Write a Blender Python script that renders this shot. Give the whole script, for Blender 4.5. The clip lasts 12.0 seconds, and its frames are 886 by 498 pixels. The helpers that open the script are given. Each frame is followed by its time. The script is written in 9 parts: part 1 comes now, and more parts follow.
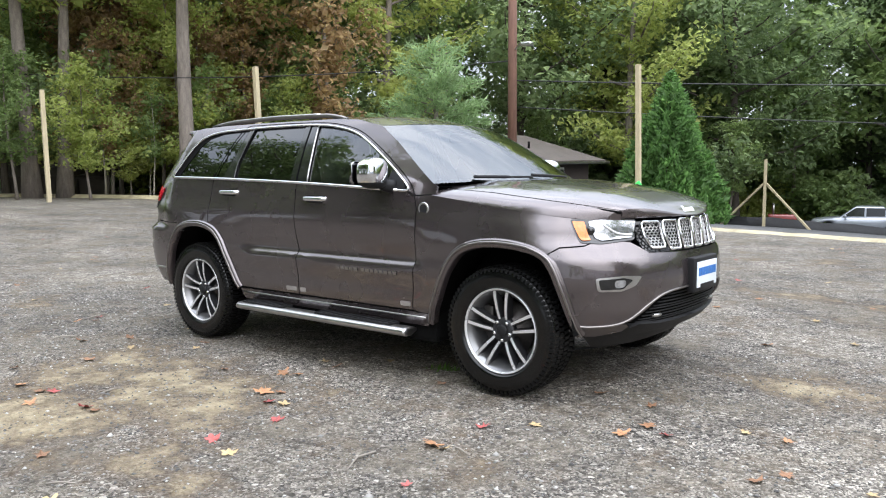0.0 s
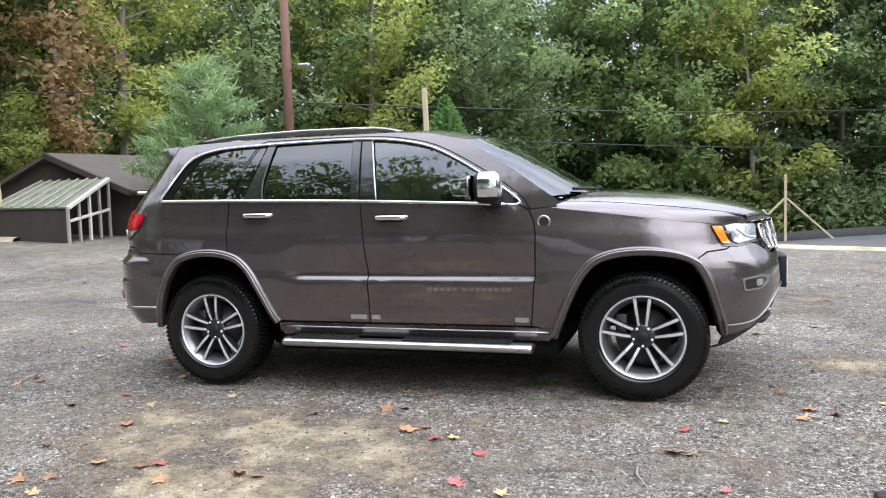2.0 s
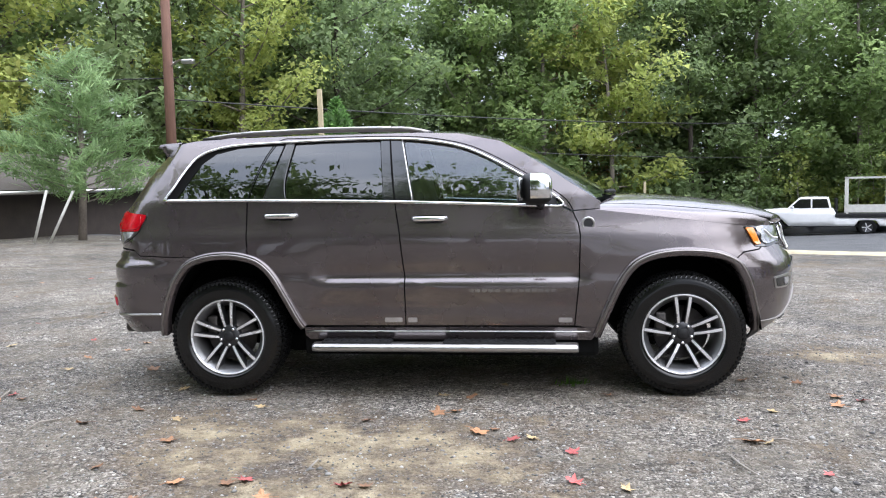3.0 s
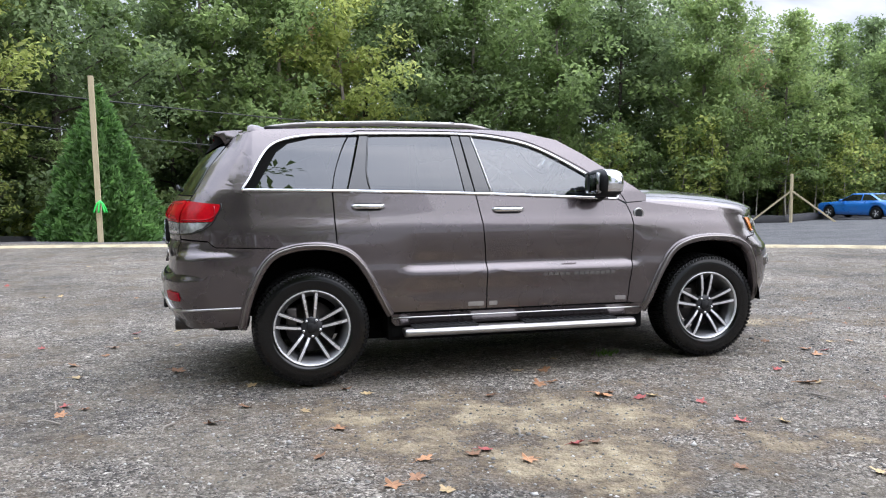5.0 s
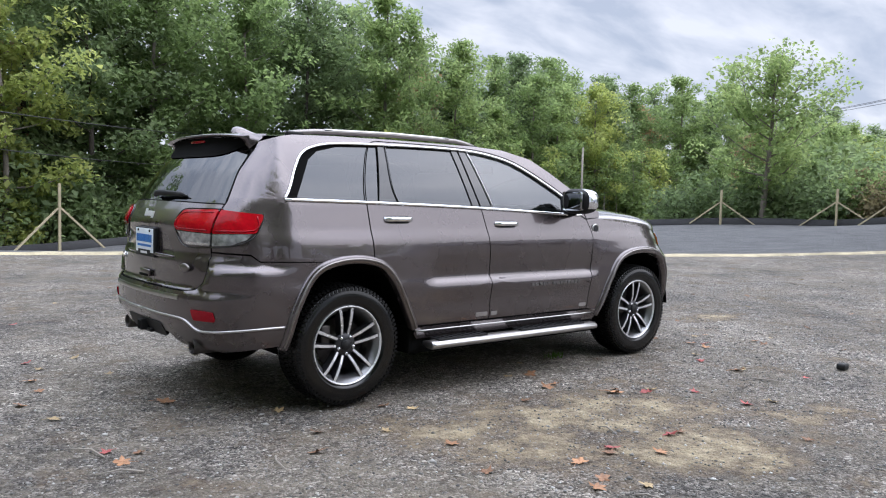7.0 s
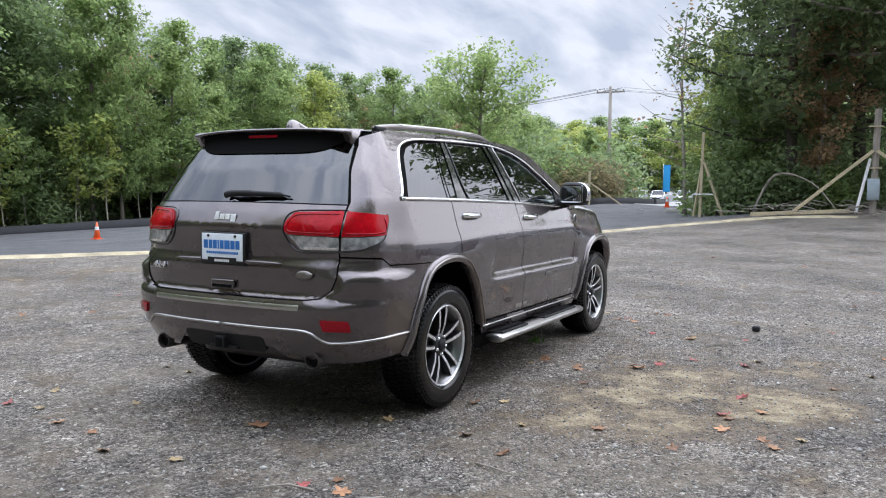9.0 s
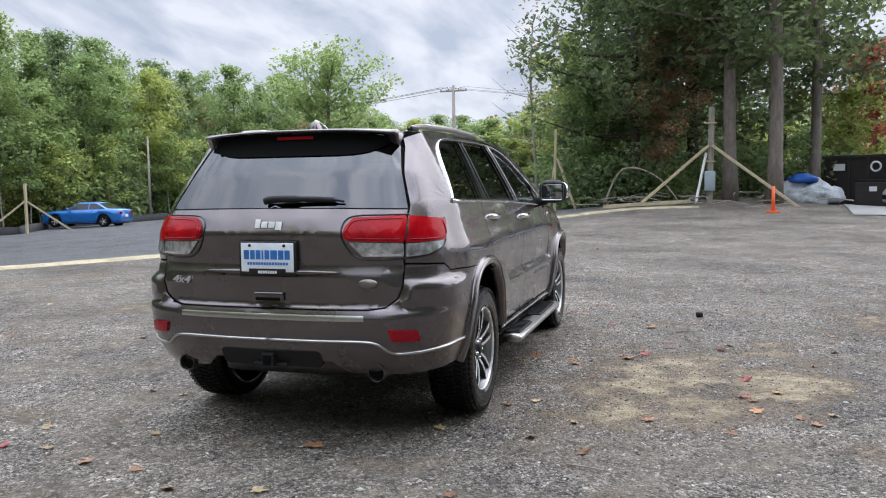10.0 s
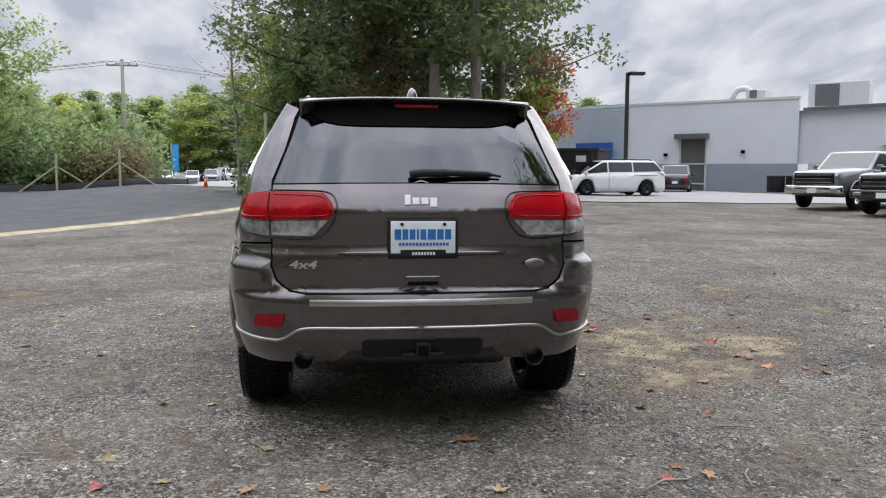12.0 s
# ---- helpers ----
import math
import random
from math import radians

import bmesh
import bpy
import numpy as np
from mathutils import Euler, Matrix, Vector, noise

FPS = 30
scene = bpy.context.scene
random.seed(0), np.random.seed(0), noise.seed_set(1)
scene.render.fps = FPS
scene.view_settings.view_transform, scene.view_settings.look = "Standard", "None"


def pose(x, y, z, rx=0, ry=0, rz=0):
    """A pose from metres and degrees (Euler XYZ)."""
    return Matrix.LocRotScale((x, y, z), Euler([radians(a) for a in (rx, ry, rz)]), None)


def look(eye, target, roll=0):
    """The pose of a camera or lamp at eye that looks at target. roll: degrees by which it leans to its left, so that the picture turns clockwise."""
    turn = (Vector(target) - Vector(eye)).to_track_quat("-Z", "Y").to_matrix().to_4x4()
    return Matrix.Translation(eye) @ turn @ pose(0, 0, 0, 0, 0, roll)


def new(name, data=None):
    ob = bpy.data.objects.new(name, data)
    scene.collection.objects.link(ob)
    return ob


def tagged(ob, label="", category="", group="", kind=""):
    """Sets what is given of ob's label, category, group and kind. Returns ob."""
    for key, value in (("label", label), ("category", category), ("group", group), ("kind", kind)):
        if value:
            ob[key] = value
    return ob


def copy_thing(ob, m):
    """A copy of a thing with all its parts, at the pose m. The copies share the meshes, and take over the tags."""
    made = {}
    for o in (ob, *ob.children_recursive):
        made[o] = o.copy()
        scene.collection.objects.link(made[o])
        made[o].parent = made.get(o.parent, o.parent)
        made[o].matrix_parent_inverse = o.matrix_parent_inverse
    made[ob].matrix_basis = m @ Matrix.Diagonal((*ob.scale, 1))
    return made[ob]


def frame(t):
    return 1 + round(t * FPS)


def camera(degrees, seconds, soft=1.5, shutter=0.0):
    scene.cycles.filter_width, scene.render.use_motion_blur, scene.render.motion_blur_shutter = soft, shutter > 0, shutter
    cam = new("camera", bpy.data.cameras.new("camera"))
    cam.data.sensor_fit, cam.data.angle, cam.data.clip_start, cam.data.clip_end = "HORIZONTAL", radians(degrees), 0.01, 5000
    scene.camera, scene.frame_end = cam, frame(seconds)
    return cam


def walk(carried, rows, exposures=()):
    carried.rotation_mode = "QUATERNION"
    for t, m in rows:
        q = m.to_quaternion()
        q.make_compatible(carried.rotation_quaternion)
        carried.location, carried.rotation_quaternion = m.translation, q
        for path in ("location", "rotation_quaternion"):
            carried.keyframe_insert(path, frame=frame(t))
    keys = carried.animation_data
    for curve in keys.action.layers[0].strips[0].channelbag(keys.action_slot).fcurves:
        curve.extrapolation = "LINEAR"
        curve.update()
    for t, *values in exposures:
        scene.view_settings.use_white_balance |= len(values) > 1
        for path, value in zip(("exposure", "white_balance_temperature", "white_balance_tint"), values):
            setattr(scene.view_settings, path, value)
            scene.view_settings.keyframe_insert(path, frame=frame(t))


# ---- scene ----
cam = camera(58.0, 12.0, soft=1.1)
PATH = [
    (0, (4.046, -4.668, 1.343), (2.802, -3.115, 1.144), -0.2),
    (0.5, (3.502, -4.953, 1.323), (2.402, -3.293, 1.142), -0.8),
    (1, (2.939, -5.295, 1.31), (1.994, -3.54, 1.144), -1.4),
    (1.5, (2.351, -5.493, 1.319), (1.572, -3.658, 1.162), -1.8),
    (2, (1.752, -5.693, 1.319), (1.152, -3.791, 1.168), -1.7),
    (2.5, (1.164, -5.751, 1.331), (0.747, -3.801, 1.184), -1.4),
    (3, (0.584, -5.908, 1.326), (0.345, -3.928, 1.177), -1.1),
    (3.2, (0.323, -5.967, 1.324), (0.161, -3.98, 1.166), -1.1),
    (4.8, (-1.667, -6.128, 1.297), (-1.247, -4.179, 1.14), -0.5),
    (5, (-1.954, -6.114, 1.295), (-1.442, -4.186, 1.141), -0.3),
    (5.5, (-2.517, -5.905, 1.293), (-1.782, -4.051, 1.145), 0.6),
    (6, (-3.12, -5.67, 1.313), (-2.178, -3.912, 1.169), 1.4),
    (6.5, (-3.645, -5.385, 1.296), (-2.526, -3.732, 1.167), 1.6),
    (7, (-4.17, -5.09, 1.319), (-2.896, -3.554, 1.191), 1.5),
    (7.5, (-4.664, -4.754, 1.314), (-3.251, -3.344, 1.185), 1.5),
    (7.7, (-4.811, -4.56, 1.331), (-3.345, -3.205, 1.199), 1.5),
    (9.3, (-5.891, -2.92, 1.332), (-4.089, -2.064, 1.19), 0.1),
    (9.5, (-5.974, -2.708, 1.339), (-4.14, -1.922, 1.2), -0.3),
    (10, (-6.101, -2.091, 1.347), (-4.194, -1.507, 1.198), -0.7),
    (10.5, (-6.216, -1.454, 1.338), (-4.257, -1.082, 1.18), -0.5),
    (11, (-6.179, -0.856, 1.327), (-4.192, -0.696, 1.16), -0.2),
    (11.5, (-6.199, -0.219, 1.308), (-4.208, -0.27, 1.133), 0.1),
    (12, (-6.128, 0.383, 1.297), (-4.152, 0.13, 1.112), 0.3),
]
walk(cam, [(t, look(eye, target, roll)) for t, eye, target, roll in PATH],
     exposures=[(0.0, 1.07, 6120, 11.5), (3.0, 1.13, 6000, 14), (5.5, 0.83, 5980, 14.5), (7.5, 0.67, 5880, 14.5), (9.5, 0.66, 5930, 13.5), (12.0, 0.39, 6230, 13.5)])

# ---- world, sun ----
SUN_EL, SUN_AZ = 42.0, -22.0          # the veiled sun stands ahead of the parked car and to its right
sun_dir = Vector((math.cos(radians(SUN_EL)) * math.cos(radians(SUN_AZ)),
                  math.cos(radians(SUN_EL)) * math.sin(radians(SUN_AZ)), math.sin(radians(SUN_EL))))
world = bpy.data.worlds.new("overcast_sky")
scene.world = world
world.use_nodes = True
wn, wl = world.node_tree.nodes, world.node_tree.links
wn.clear()
w_out, w_bg = wn.new("ShaderNodeOutputWorld"), wn.new("ShaderNodeBackground")
w_sky = wn.new("ShaderNodeTexSky")
w_sky.sky_type, w_sky.sun_disc = "NISHITA", False
w_sky.sun_elevation, w_sky.sun_rotation = radians(SUN_EL), radians(90 - SUN_AZ)
w_sky.air_density, w_sky.dust_density = 1.0, 2.0
w_co = wn.new("ShaderNodeTexCoord")
w_sep = wn.new("ShaderNodeSeparateXYZ")
wl.new(w_co.outputs["Generated"], w_sep.inputs[0])
# project the view direction on a cloud deck: xy / (z + 0.3)
w_add = wn.new("ShaderNodeMath"); w_add.operation = "ADD"; w_add.inputs[1].default_value = 0.30
wl.new(w_sep.outputs["Z"], w_add.inputs[0])
w_max = wn.new("ShaderNodeMath"); w_max.operation = "MAXIMUM"; w_max.inputs[1].default_value = 0.25
wl.new(w_add.outputs[0], w_max.inputs[0])
w_div = wn.new("ShaderNodeVectorMath"); w_div.operation = "DIVIDE"
w_cmb = wn.new("ShaderNodeCombineXYZ")
for s in ("X", "Y", "Z"):
    wl.new(w_max.outputs[0], w_cmb.inputs[s])
wl.new(w_co.outputs["Generated"], w_div.inputs[0])
wl.new(w_cmb.outputs[0], w_div.inputs[1])
w_map = wn.new("ShaderNodeMapping")
w_map.inputs["Scale"].default_value = (0.55, 1.15, 1.0)
w_map.inputs["Rotation"].default_value = (0, 0, radians(25))
wl.new(w_div.outputs[0], w_map.inputs[0])
w_n1 = wn.new("ShaderNodeTexNoise")
w_n1.inputs["Scale"].default_value, w_n1.inputs["Detail"].default_value, w_n1.inputs["Roughness"].default_value = 6.0, 6, 0.52
w_n1.inputs["Distortion"].default_value = 0.25
wl.new(w_map.outputs[0], w_n1.inputs["Vector"])
w_r1 = wn.new("ShaderNodeValToRGB")
w_r1.color_ramp.elements[0].position, w_r1.color_ramp.elements[1].position = 0.34, 0.63
w_r1.color_ramp.elements[0].color, w_r1.color_ramp.elements[1].color = (5.3, 5.8, 6.5, 1), (8.8, 8.9, 9.0, 1)
wl.new(w_n1.outputs["Fac"], w_r1.inputs["Fac"])
w_mix = wn.new("ShaderNodeMix"); w_mix.data_type = "RGBA"; w_mix.inputs[0].default_value = 0.93
wl.new(w_sky.outputs[0], w_mix.inputs[6])
wl.new(w_r1.outputs[0], w_mix.inputs[7])
# an overcast sky is brighter overhead than at the horizon
w_el = wn.new("ShaderNodeMapRange")
w_el.inputs["From Min"].default_value, w_el.inputs["From Max"].default_value = 0.30, 0.95
w_el.inputs["To Min"].default_value, w_el.inputs["To Max"].default_value = 0.80, 3.4
wl.new(w_sep.outputs["Z"], w_el.inputs["Value"])
w_gr = wn.new("ShaderNodeVectorMath"); w_gr.operation = "SCALE"
wl.new(w_mix.outputs[2], w_gr.inputs[0])
wl.new(w_el.outputs[0], w_gr.inputs["Scale"])
wl.new(w_gr.outputs[0], w_bg.inputs["Color"])
w_bg.inputs["Strength"].default_value = 0.083
wl.new(w_bg.outputs[0], w_out.inputs["Surface"])

sun_data = bpy.data.lights.new("sun", "SUN")
sun_data.energy, sun_data.angle, sun_data.color = 1.3, radians(90), (1.0, 0.96, 0.90)
sun = new("sun", sun_data)
sun.matrix_world = look(sun_dir * 50, (0, 0, 0))

# ---- materials ----


def ramp_node(nt, stops):
    r = nt.nodes.new("ShaderNodeValToRGB")
    e = r.color_ramp.elements
    e[0].position, e[0].color = stops[0][0], (*stops[0][1], 1)
    e[1].position, e[1].color = stops[-1][0], (*stops[-1][1], 1)
    for p, c in stops[1:-1]:
        k = e.new(p)
        k.color = (*c, 1)
    return r


def surf(name, color, rough=0.6, metal=0.0, vary=0.25, scale=6.0, fine=90.0, bump=0.15, coat=0.0, per_object=0.0,
         specular=0.5, stretch=(1, 1, 1), emission=0.0, dist=0.004):
    """A surface with blotches at one scale, grain at another, and fine relief."""
    m = bpy.data.materials.new(name)
    m.use_nodes = True
    nt = m.node_tree
    b = nt.nodes["Principled BSDF"]
    co = nt.nodes.new("ShaderNodeTexCoord")
    mp = nt.nodes.new("ShaderNodeMapping")
    mp.inputs["Scale"].default_value = stretch
    nt.links.new(co.outputs["Object"], mp.inputs[0])
    n1, n2 = nt.nodes.new("ShaderNodeTexNoise"), nt.nodes.new("ShaderNodeTexNoise")
    n1.inputs["Scale"].default_value, n1.inputs["Detail"].default_value = scale, 5
    n2.inputs["Scale"].default_value, n2.inputs["Detail"].default_value = fine, 3
    for n in (n1, n2):
        nt.links.new(mp.outputs[0], n.inputs["Vector"])
    mx = nt.nodes.new("ShaderNodeMath"); mx.operation = "MULTIPLY_ADD"
    mx.inputs[1].default_value = 0.6
    nt.links.new(n1.outputs["Fac"], mx.inputs[0])
    hf = nt.nodes.new("ShaderNodeMath"); hf.operation = "MULTIPLY"; hf.inputs[1].default_value = 0.4
    nt.links.new(n2.outputs["Fac"], hf.inputs[0])
    nt.links.new(hf.outputs[0], mx.inputs[2])
    lo = tuple(max(0.0, c * (1 - vary)) for c in color)
    hi = tuple(min(1.0, c * (1 + vary)) for c in color)
    r = ramp_node(nt, [(0.3, lo), (0.7, hi)])
    nt.links.new(mx.outputs[0], r.inputs["Fac"])
    last = r.outputs[0]
    if per_object:
        oi = nt.nodes.new("ShaderNodeObjectInfo")
        hs = nt.nodes.new("ShaderNodeHueSaturation")
        ml = nt.nodes.new("ShaderNodeMapRange")
        ml.inputs["To Min"].default_value, ml.inputs["To Max"].default_value = 1 - per_object, 1 + per_object
        nt.links.new(oi.outputs["Random"], ml.inputs["Value"])
        nt.links.new(ml.outputs[0], hs.inputs["Value"])
        nt.links.new(last, hs.inputs["Color"])
        last = hs.outputs[0]
    nt.links.new(last, b.inputs["Base Color"])
    rr = nt.nodes.new("ShaderNodeMapRange")
    rr.inputs["To Min"].default_value, rr.inputs["To Max"].default_value = max(0.0, rough - 0.08), min(1.0, rough + 0.08)
    nt.links.new(n1.outputs["Fac"], rr.inputs["Value"])
    nt.links.new(rr.outputs[0], b.inputs["Roughness"])
    b.inputs["Metallic"].default_value = metal
    b.inputs["Specular IOR Level"].default_value = specular
    if coat:
        b.inputs["Coat Weight"].default_value, b.inputs["Coat Roughness"].default_value = coat, 0.03
    if bump:
        bp = nt.nodes.new("ShaderNodeBump")
        bp.inputs["Strength"].default_value, bp.inputs["Distance"].default_value = bump, dist
        nt.links.new(n2.outputs["Fac"], bp.inputs["Height"])
        nt.links.new(bp.outputs[0], b.inputs["Normal"])
    if emission:
        b.inputs["Emission Color"].default_value = (*color, 1)
        b.inputs["Emission Strength"].default_value = emission
    return m


def glass_mat(name, tint, rough=0.0, alpha_mix=0.5):
    """Tinted car glass: a mirror-like coat over a pane that lets part of the light through."""
    m = bpy.data.materials.new(name)
    m.use_nodes = True
    nt = m.node_tree
    nt.nodes.clear()
    out = nt.nodes.new("ShaderNodeOutputMaterial")
    tr = nt.nodes.new("ShaderNodeBsdfTransparent")
    tr.inputs[0].default_value = (*tint, 1)
    gl = nt.nodes.new("ShaderNodeBsdfGlossy")
    gl.inputs["Roughness"].default_value = rough
    gl.inputs["Color"].default_value = (0.95, 0.97, 1.0, 1)
    fr = nt.nodes.new("ShaderNodeFresnel")
    fr.inputs[0].default_value = alpha_mix
    mx = nt.nodes.new("ShaderNodeMixShader")
    nt.links.new(fr.outputs[0], mx.inputs[0])
    nt.links.new(tr.outputs[0], mx.inputs[1])
    nt.links.new(gl.outputs[0], mx.inputs[2])
    nt.links.new(mx.outputs[0], out.inputs[0])
    return m


def leaf_mat(name, c1, c2, c3, gloss=0.35):
    """Foliage: every leaf has its own shade, and light comes through it."""
    m = bpy.data.materials.new(name)
    m.use_nodes = True
    nt = m.node_tree
    b = nt.nodes["Principled BSDF"]
    out = nt.nodes["Material Output"]
    ge = nt.nodes.new("ShaderNodeNewGeometry")
    co = nt.nodes.new("ShaderNodeTexCoord")
    n = nt.nodes.new("ShaderNodeTexNoise")
    n.inputs["Scale"].default_value = 0.55
    nt.links.new(co.outputs["Object"], n.inputs["Vector"])
    oi = nt.nodes.new("ShaderNodeObjectInfo")
    a1 = nt.nodes.new("ShaderNodeMath"); a1.operation = "MULTIPLY_ADD"; a1.inputs[1].default_value = 0.45
    nt.links.new(ge.outputs["Random Per Island"], a1.inputs[0])
    a2 = nt.nodes.new("ShaderNodeMath"); a2.operation = "MULTIPLY_ADD"; a2.inputs[1].default_value = 0.45
    nt.links.new(n.outputs["Fac"], a2.inputs[0])
    a3 = nt.nodes.new("ShaderNodeMath"); a3.operation = "MULTIPLY"; a3.inputs[1].default_value = 0.30
    nt.links.new(oi.outputs["Random"], a3.inputs[0])
    nt.links.new(a3.outputs[0], a2.inputs[2])
    nt.links.new(a2.outputs[0], a1.inputs[2])
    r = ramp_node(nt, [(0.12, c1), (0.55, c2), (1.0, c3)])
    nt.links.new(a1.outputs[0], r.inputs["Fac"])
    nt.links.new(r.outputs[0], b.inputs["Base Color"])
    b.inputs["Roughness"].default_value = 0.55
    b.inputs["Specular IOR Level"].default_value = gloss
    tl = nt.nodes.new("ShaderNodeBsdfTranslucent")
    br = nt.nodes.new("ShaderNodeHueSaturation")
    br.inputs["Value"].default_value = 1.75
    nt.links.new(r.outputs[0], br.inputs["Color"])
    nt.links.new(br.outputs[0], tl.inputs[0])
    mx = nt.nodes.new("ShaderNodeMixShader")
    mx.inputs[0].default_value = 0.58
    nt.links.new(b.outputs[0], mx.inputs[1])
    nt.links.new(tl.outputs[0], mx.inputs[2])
    nt.links.new(mx.outputs[0], out.inputs[0])
    return m


def paint_mat(name, color, metal=0.55, rough=0.32):
    """Metallic car paint with flakes under a clear coat and a little dust."""
    m = surf(name, color, rough, metal, vary=0.06, scale=3.0, fine=900.0, bump=0.0, coat=1.0)
    nt = m.node_tree
    b = nt.nodes["Principled BSDF"]
    co = nt.nodes.new("ShaderNodeTexCoord")
    n = nt.nodes.new("ShaderNodeTexNoise")
    n.inputs["Scale"].default_value = 2.2
    n.inputs["Detail"].default_value = 1
    nt.links.new(co.outputs["Object"], n.inputs["Vector"])
    bp = nt.nodes.new("ShaderNodeBump")
    bp.inputs["Strength"].default_value, bp.inputs["Distance"].default_value = 0.05, 0.02
    nt.links.new(n.outputs["Fac"], bp.inputs["Height"])
    nt.links.new(bp.outputs[0], b.inputs["Coat Normal"])
    b.inputs["Coat IOR"].default_value = 1.62
    return m


PAINT = paint_mat("granite_brown_paint", (0.108, 0.0895, 0.0920), 0.75, 0.27)
CHROME = surf("chrome", (0.82, 0.83, 0.85), 0.10, 1.0, vary=0.04, bump=0.0)
SATIN = surf("satin_silver_metal", (0.52, 0.51, 0.50), 0.32, 1.0, vary=0.10, bump=0.02)
FLARE_TRIM = surf("satin_trim_paint", (0.27, 0.25, 0.24), 0.32, 0.9, vary=0.08, bump=0.0)
BLACK = surf("black_plastic", (0.014, 0.014, 0.015), 0.55, 0.0, vary=0.3, fine=300, bump=0.12, dist=0.001, specular=0.3)
GLOSS_BLACK = surf("gloss_black_trim", (0.008, 0.008, 0.009), 0.12, 0.0, vary=0.2, bump=0.0, coat=0.6)
GAP = surf("shadow_gap_rubber", (0.005, 0.005, 0.005), 0.9, 0.0, vary=0.2, bump=0.0, specular=0.08)
RUBBER = surf("tyre_rubber", (0.006, 0.006, 0.006), 0.50, 0.0, vary=0.35, scale=9, fine=160, bump=0.2, dist=0.002, specular=0.16)
SIDEWALL = surf("tyre_sidewall", (0.003, 0.003, 0.003), 0.16, 0.0, vary=0.4, scale=7, fine=120, bump=0.0, specular=0.45)
RIM_FACE = surf("machined_alloy", (0.78, 0.78, 0.79), 0.28, 0.55, vary=0.08, bump=0.02)
RIM_DARK = surf("dark_grey_alloy", (0.045, 0.045, 0.048), 0.35, 0.6, vary=0.15, bump=0.02)
RIM_BARREL = surf("silver_grey_barrel", (0.24, 0.24, 0.245), 0.32, 0.8, vary=0.12, bump=0.02)
DISC = surf("brake_disc_steel", (0.10, 0.092, 0.088), 0.45, 0.9, vary=0.3, fine=60, bump=0.05)
RED_LENS = surf("red_lens", (0.40, 0.004, 0.010), 0.14, 0.0, vary=0.35, scale=9, fine=60, bump=0.0, coat=0.10, specular=0.2)
RED_DARK = surf("dark_red_reflector", (0.30, 0.003, 0.012), 0.12, 0.0, vary=0.2, scale=40, fine=160, bump=0.05, coat=0.15, specular=0.25)
CLEAR_LENS = surf("clear_lens_over_silver", (0.42, 0.42, 0.425), 0.14, 0.6, vary=0.75, scale=16, fine=45, bump=0.6, coat=0.3)
AMBER = surf("amber_lens", (0.80, 0.22, 0.02), 0.15, 0.0, vary=0.2, scale=60, fine=120, bump=0.05, coat=1.0)
SEAT = surf("beige_leather", (0.30, 0.27, 0.23), 0.55, 0.0, vary=0.12, fine=120, bump=0.2)
DASH = surf("dark_dashboard", (0.03, 0.03, 0.032), 0.6, 0.0, vary=0.2, bump=0.1)
PLATE_WHITE = surf("plate_pale_blue", (0.80, 0.85, 0.90), 0.35, 0.0, vary=0.08, scale=14, bump=0.0)
PLATE_BLUE = surf("plate_blue_letters", (0.03, 0.16, 0.48), 0.4, bump=0.0)
BADGE = surf("bright_badge_metal", (0.78, 0.78, 0.79), 0.35, 0.35, vary=0.05, bump=0.0)
WHITE_PAINT = surf("white_lettering", (0.8, 0.8, 0.8), 0.4, bump=0.0, vary=0.05)
TINT = glass_mat("dark_tinted_glass", (0.04, 0.043, 0.046), 0.0, 1.80)
REAR_GLASS = glass_mat("dark_tinted_rear_glass", (0.04, 0.043, 0.046), 0.0, 1.85)
CLEAR = glass_mat("lightly_tinted_glass", (0.34, 0.40, 0.39), 0.0, 1.95)
SCREEN = glass_mat("windscreen_glass", (0.50, 0.58, 0.58), 0.0, 2.1)
TIMBER = surf("pale_new_timber", (0.47, 0.40, 0.26), 0.75, vary=0.22, scale=3, fine=25, bump=0.3, stretch=(6, 6, 0.7))
OLD_POLE = surf("brown_pole_wood", (0.16, 0.085, 0.06), 0.85, vary=0.3, scale=3, fine=25, bump=0.4, stretch=(5, 5, 0.5))
GREY_POLE = surf("grey_pole_wood", (0.30, 0.27, 0.23), 0.85, vary=0.25, scale=3, fine=25, bump=0.3, stretch=(5, 5, 0.5))
BARK = surf("grey_bark", (0.21, 0.18, 0.155), 0.92, vary=0.45, scale=2.5, fine=18, bump=0.8, stretch=(4, 4, 0.9), dist=0.03)
BARK_DARK = surf("dark_bark", (0.07, 0.058, 0.048), 0.92, vary=0.45, scale=2.5, fine=18, bump=0.8, stretch=(4, 4, 0.9), dist=0.03)
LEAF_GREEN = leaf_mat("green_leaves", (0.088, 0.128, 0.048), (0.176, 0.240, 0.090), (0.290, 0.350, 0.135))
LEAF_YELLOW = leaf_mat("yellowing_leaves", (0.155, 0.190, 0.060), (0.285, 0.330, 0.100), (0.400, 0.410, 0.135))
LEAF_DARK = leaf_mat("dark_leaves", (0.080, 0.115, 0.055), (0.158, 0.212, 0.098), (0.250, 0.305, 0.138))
# a darker leaf green: the east clump's backlit shade put into the colour
LEAF_BACKLIT = leaf_mat("backlit_green_leaves", (0.050, 0.072, 0.034), (0.098, 0.130, 0.058), (0.170, 0.205, 0.086))
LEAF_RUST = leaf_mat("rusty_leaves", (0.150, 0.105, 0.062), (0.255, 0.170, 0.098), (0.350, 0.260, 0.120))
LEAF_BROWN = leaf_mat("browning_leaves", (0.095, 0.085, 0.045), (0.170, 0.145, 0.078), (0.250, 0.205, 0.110))
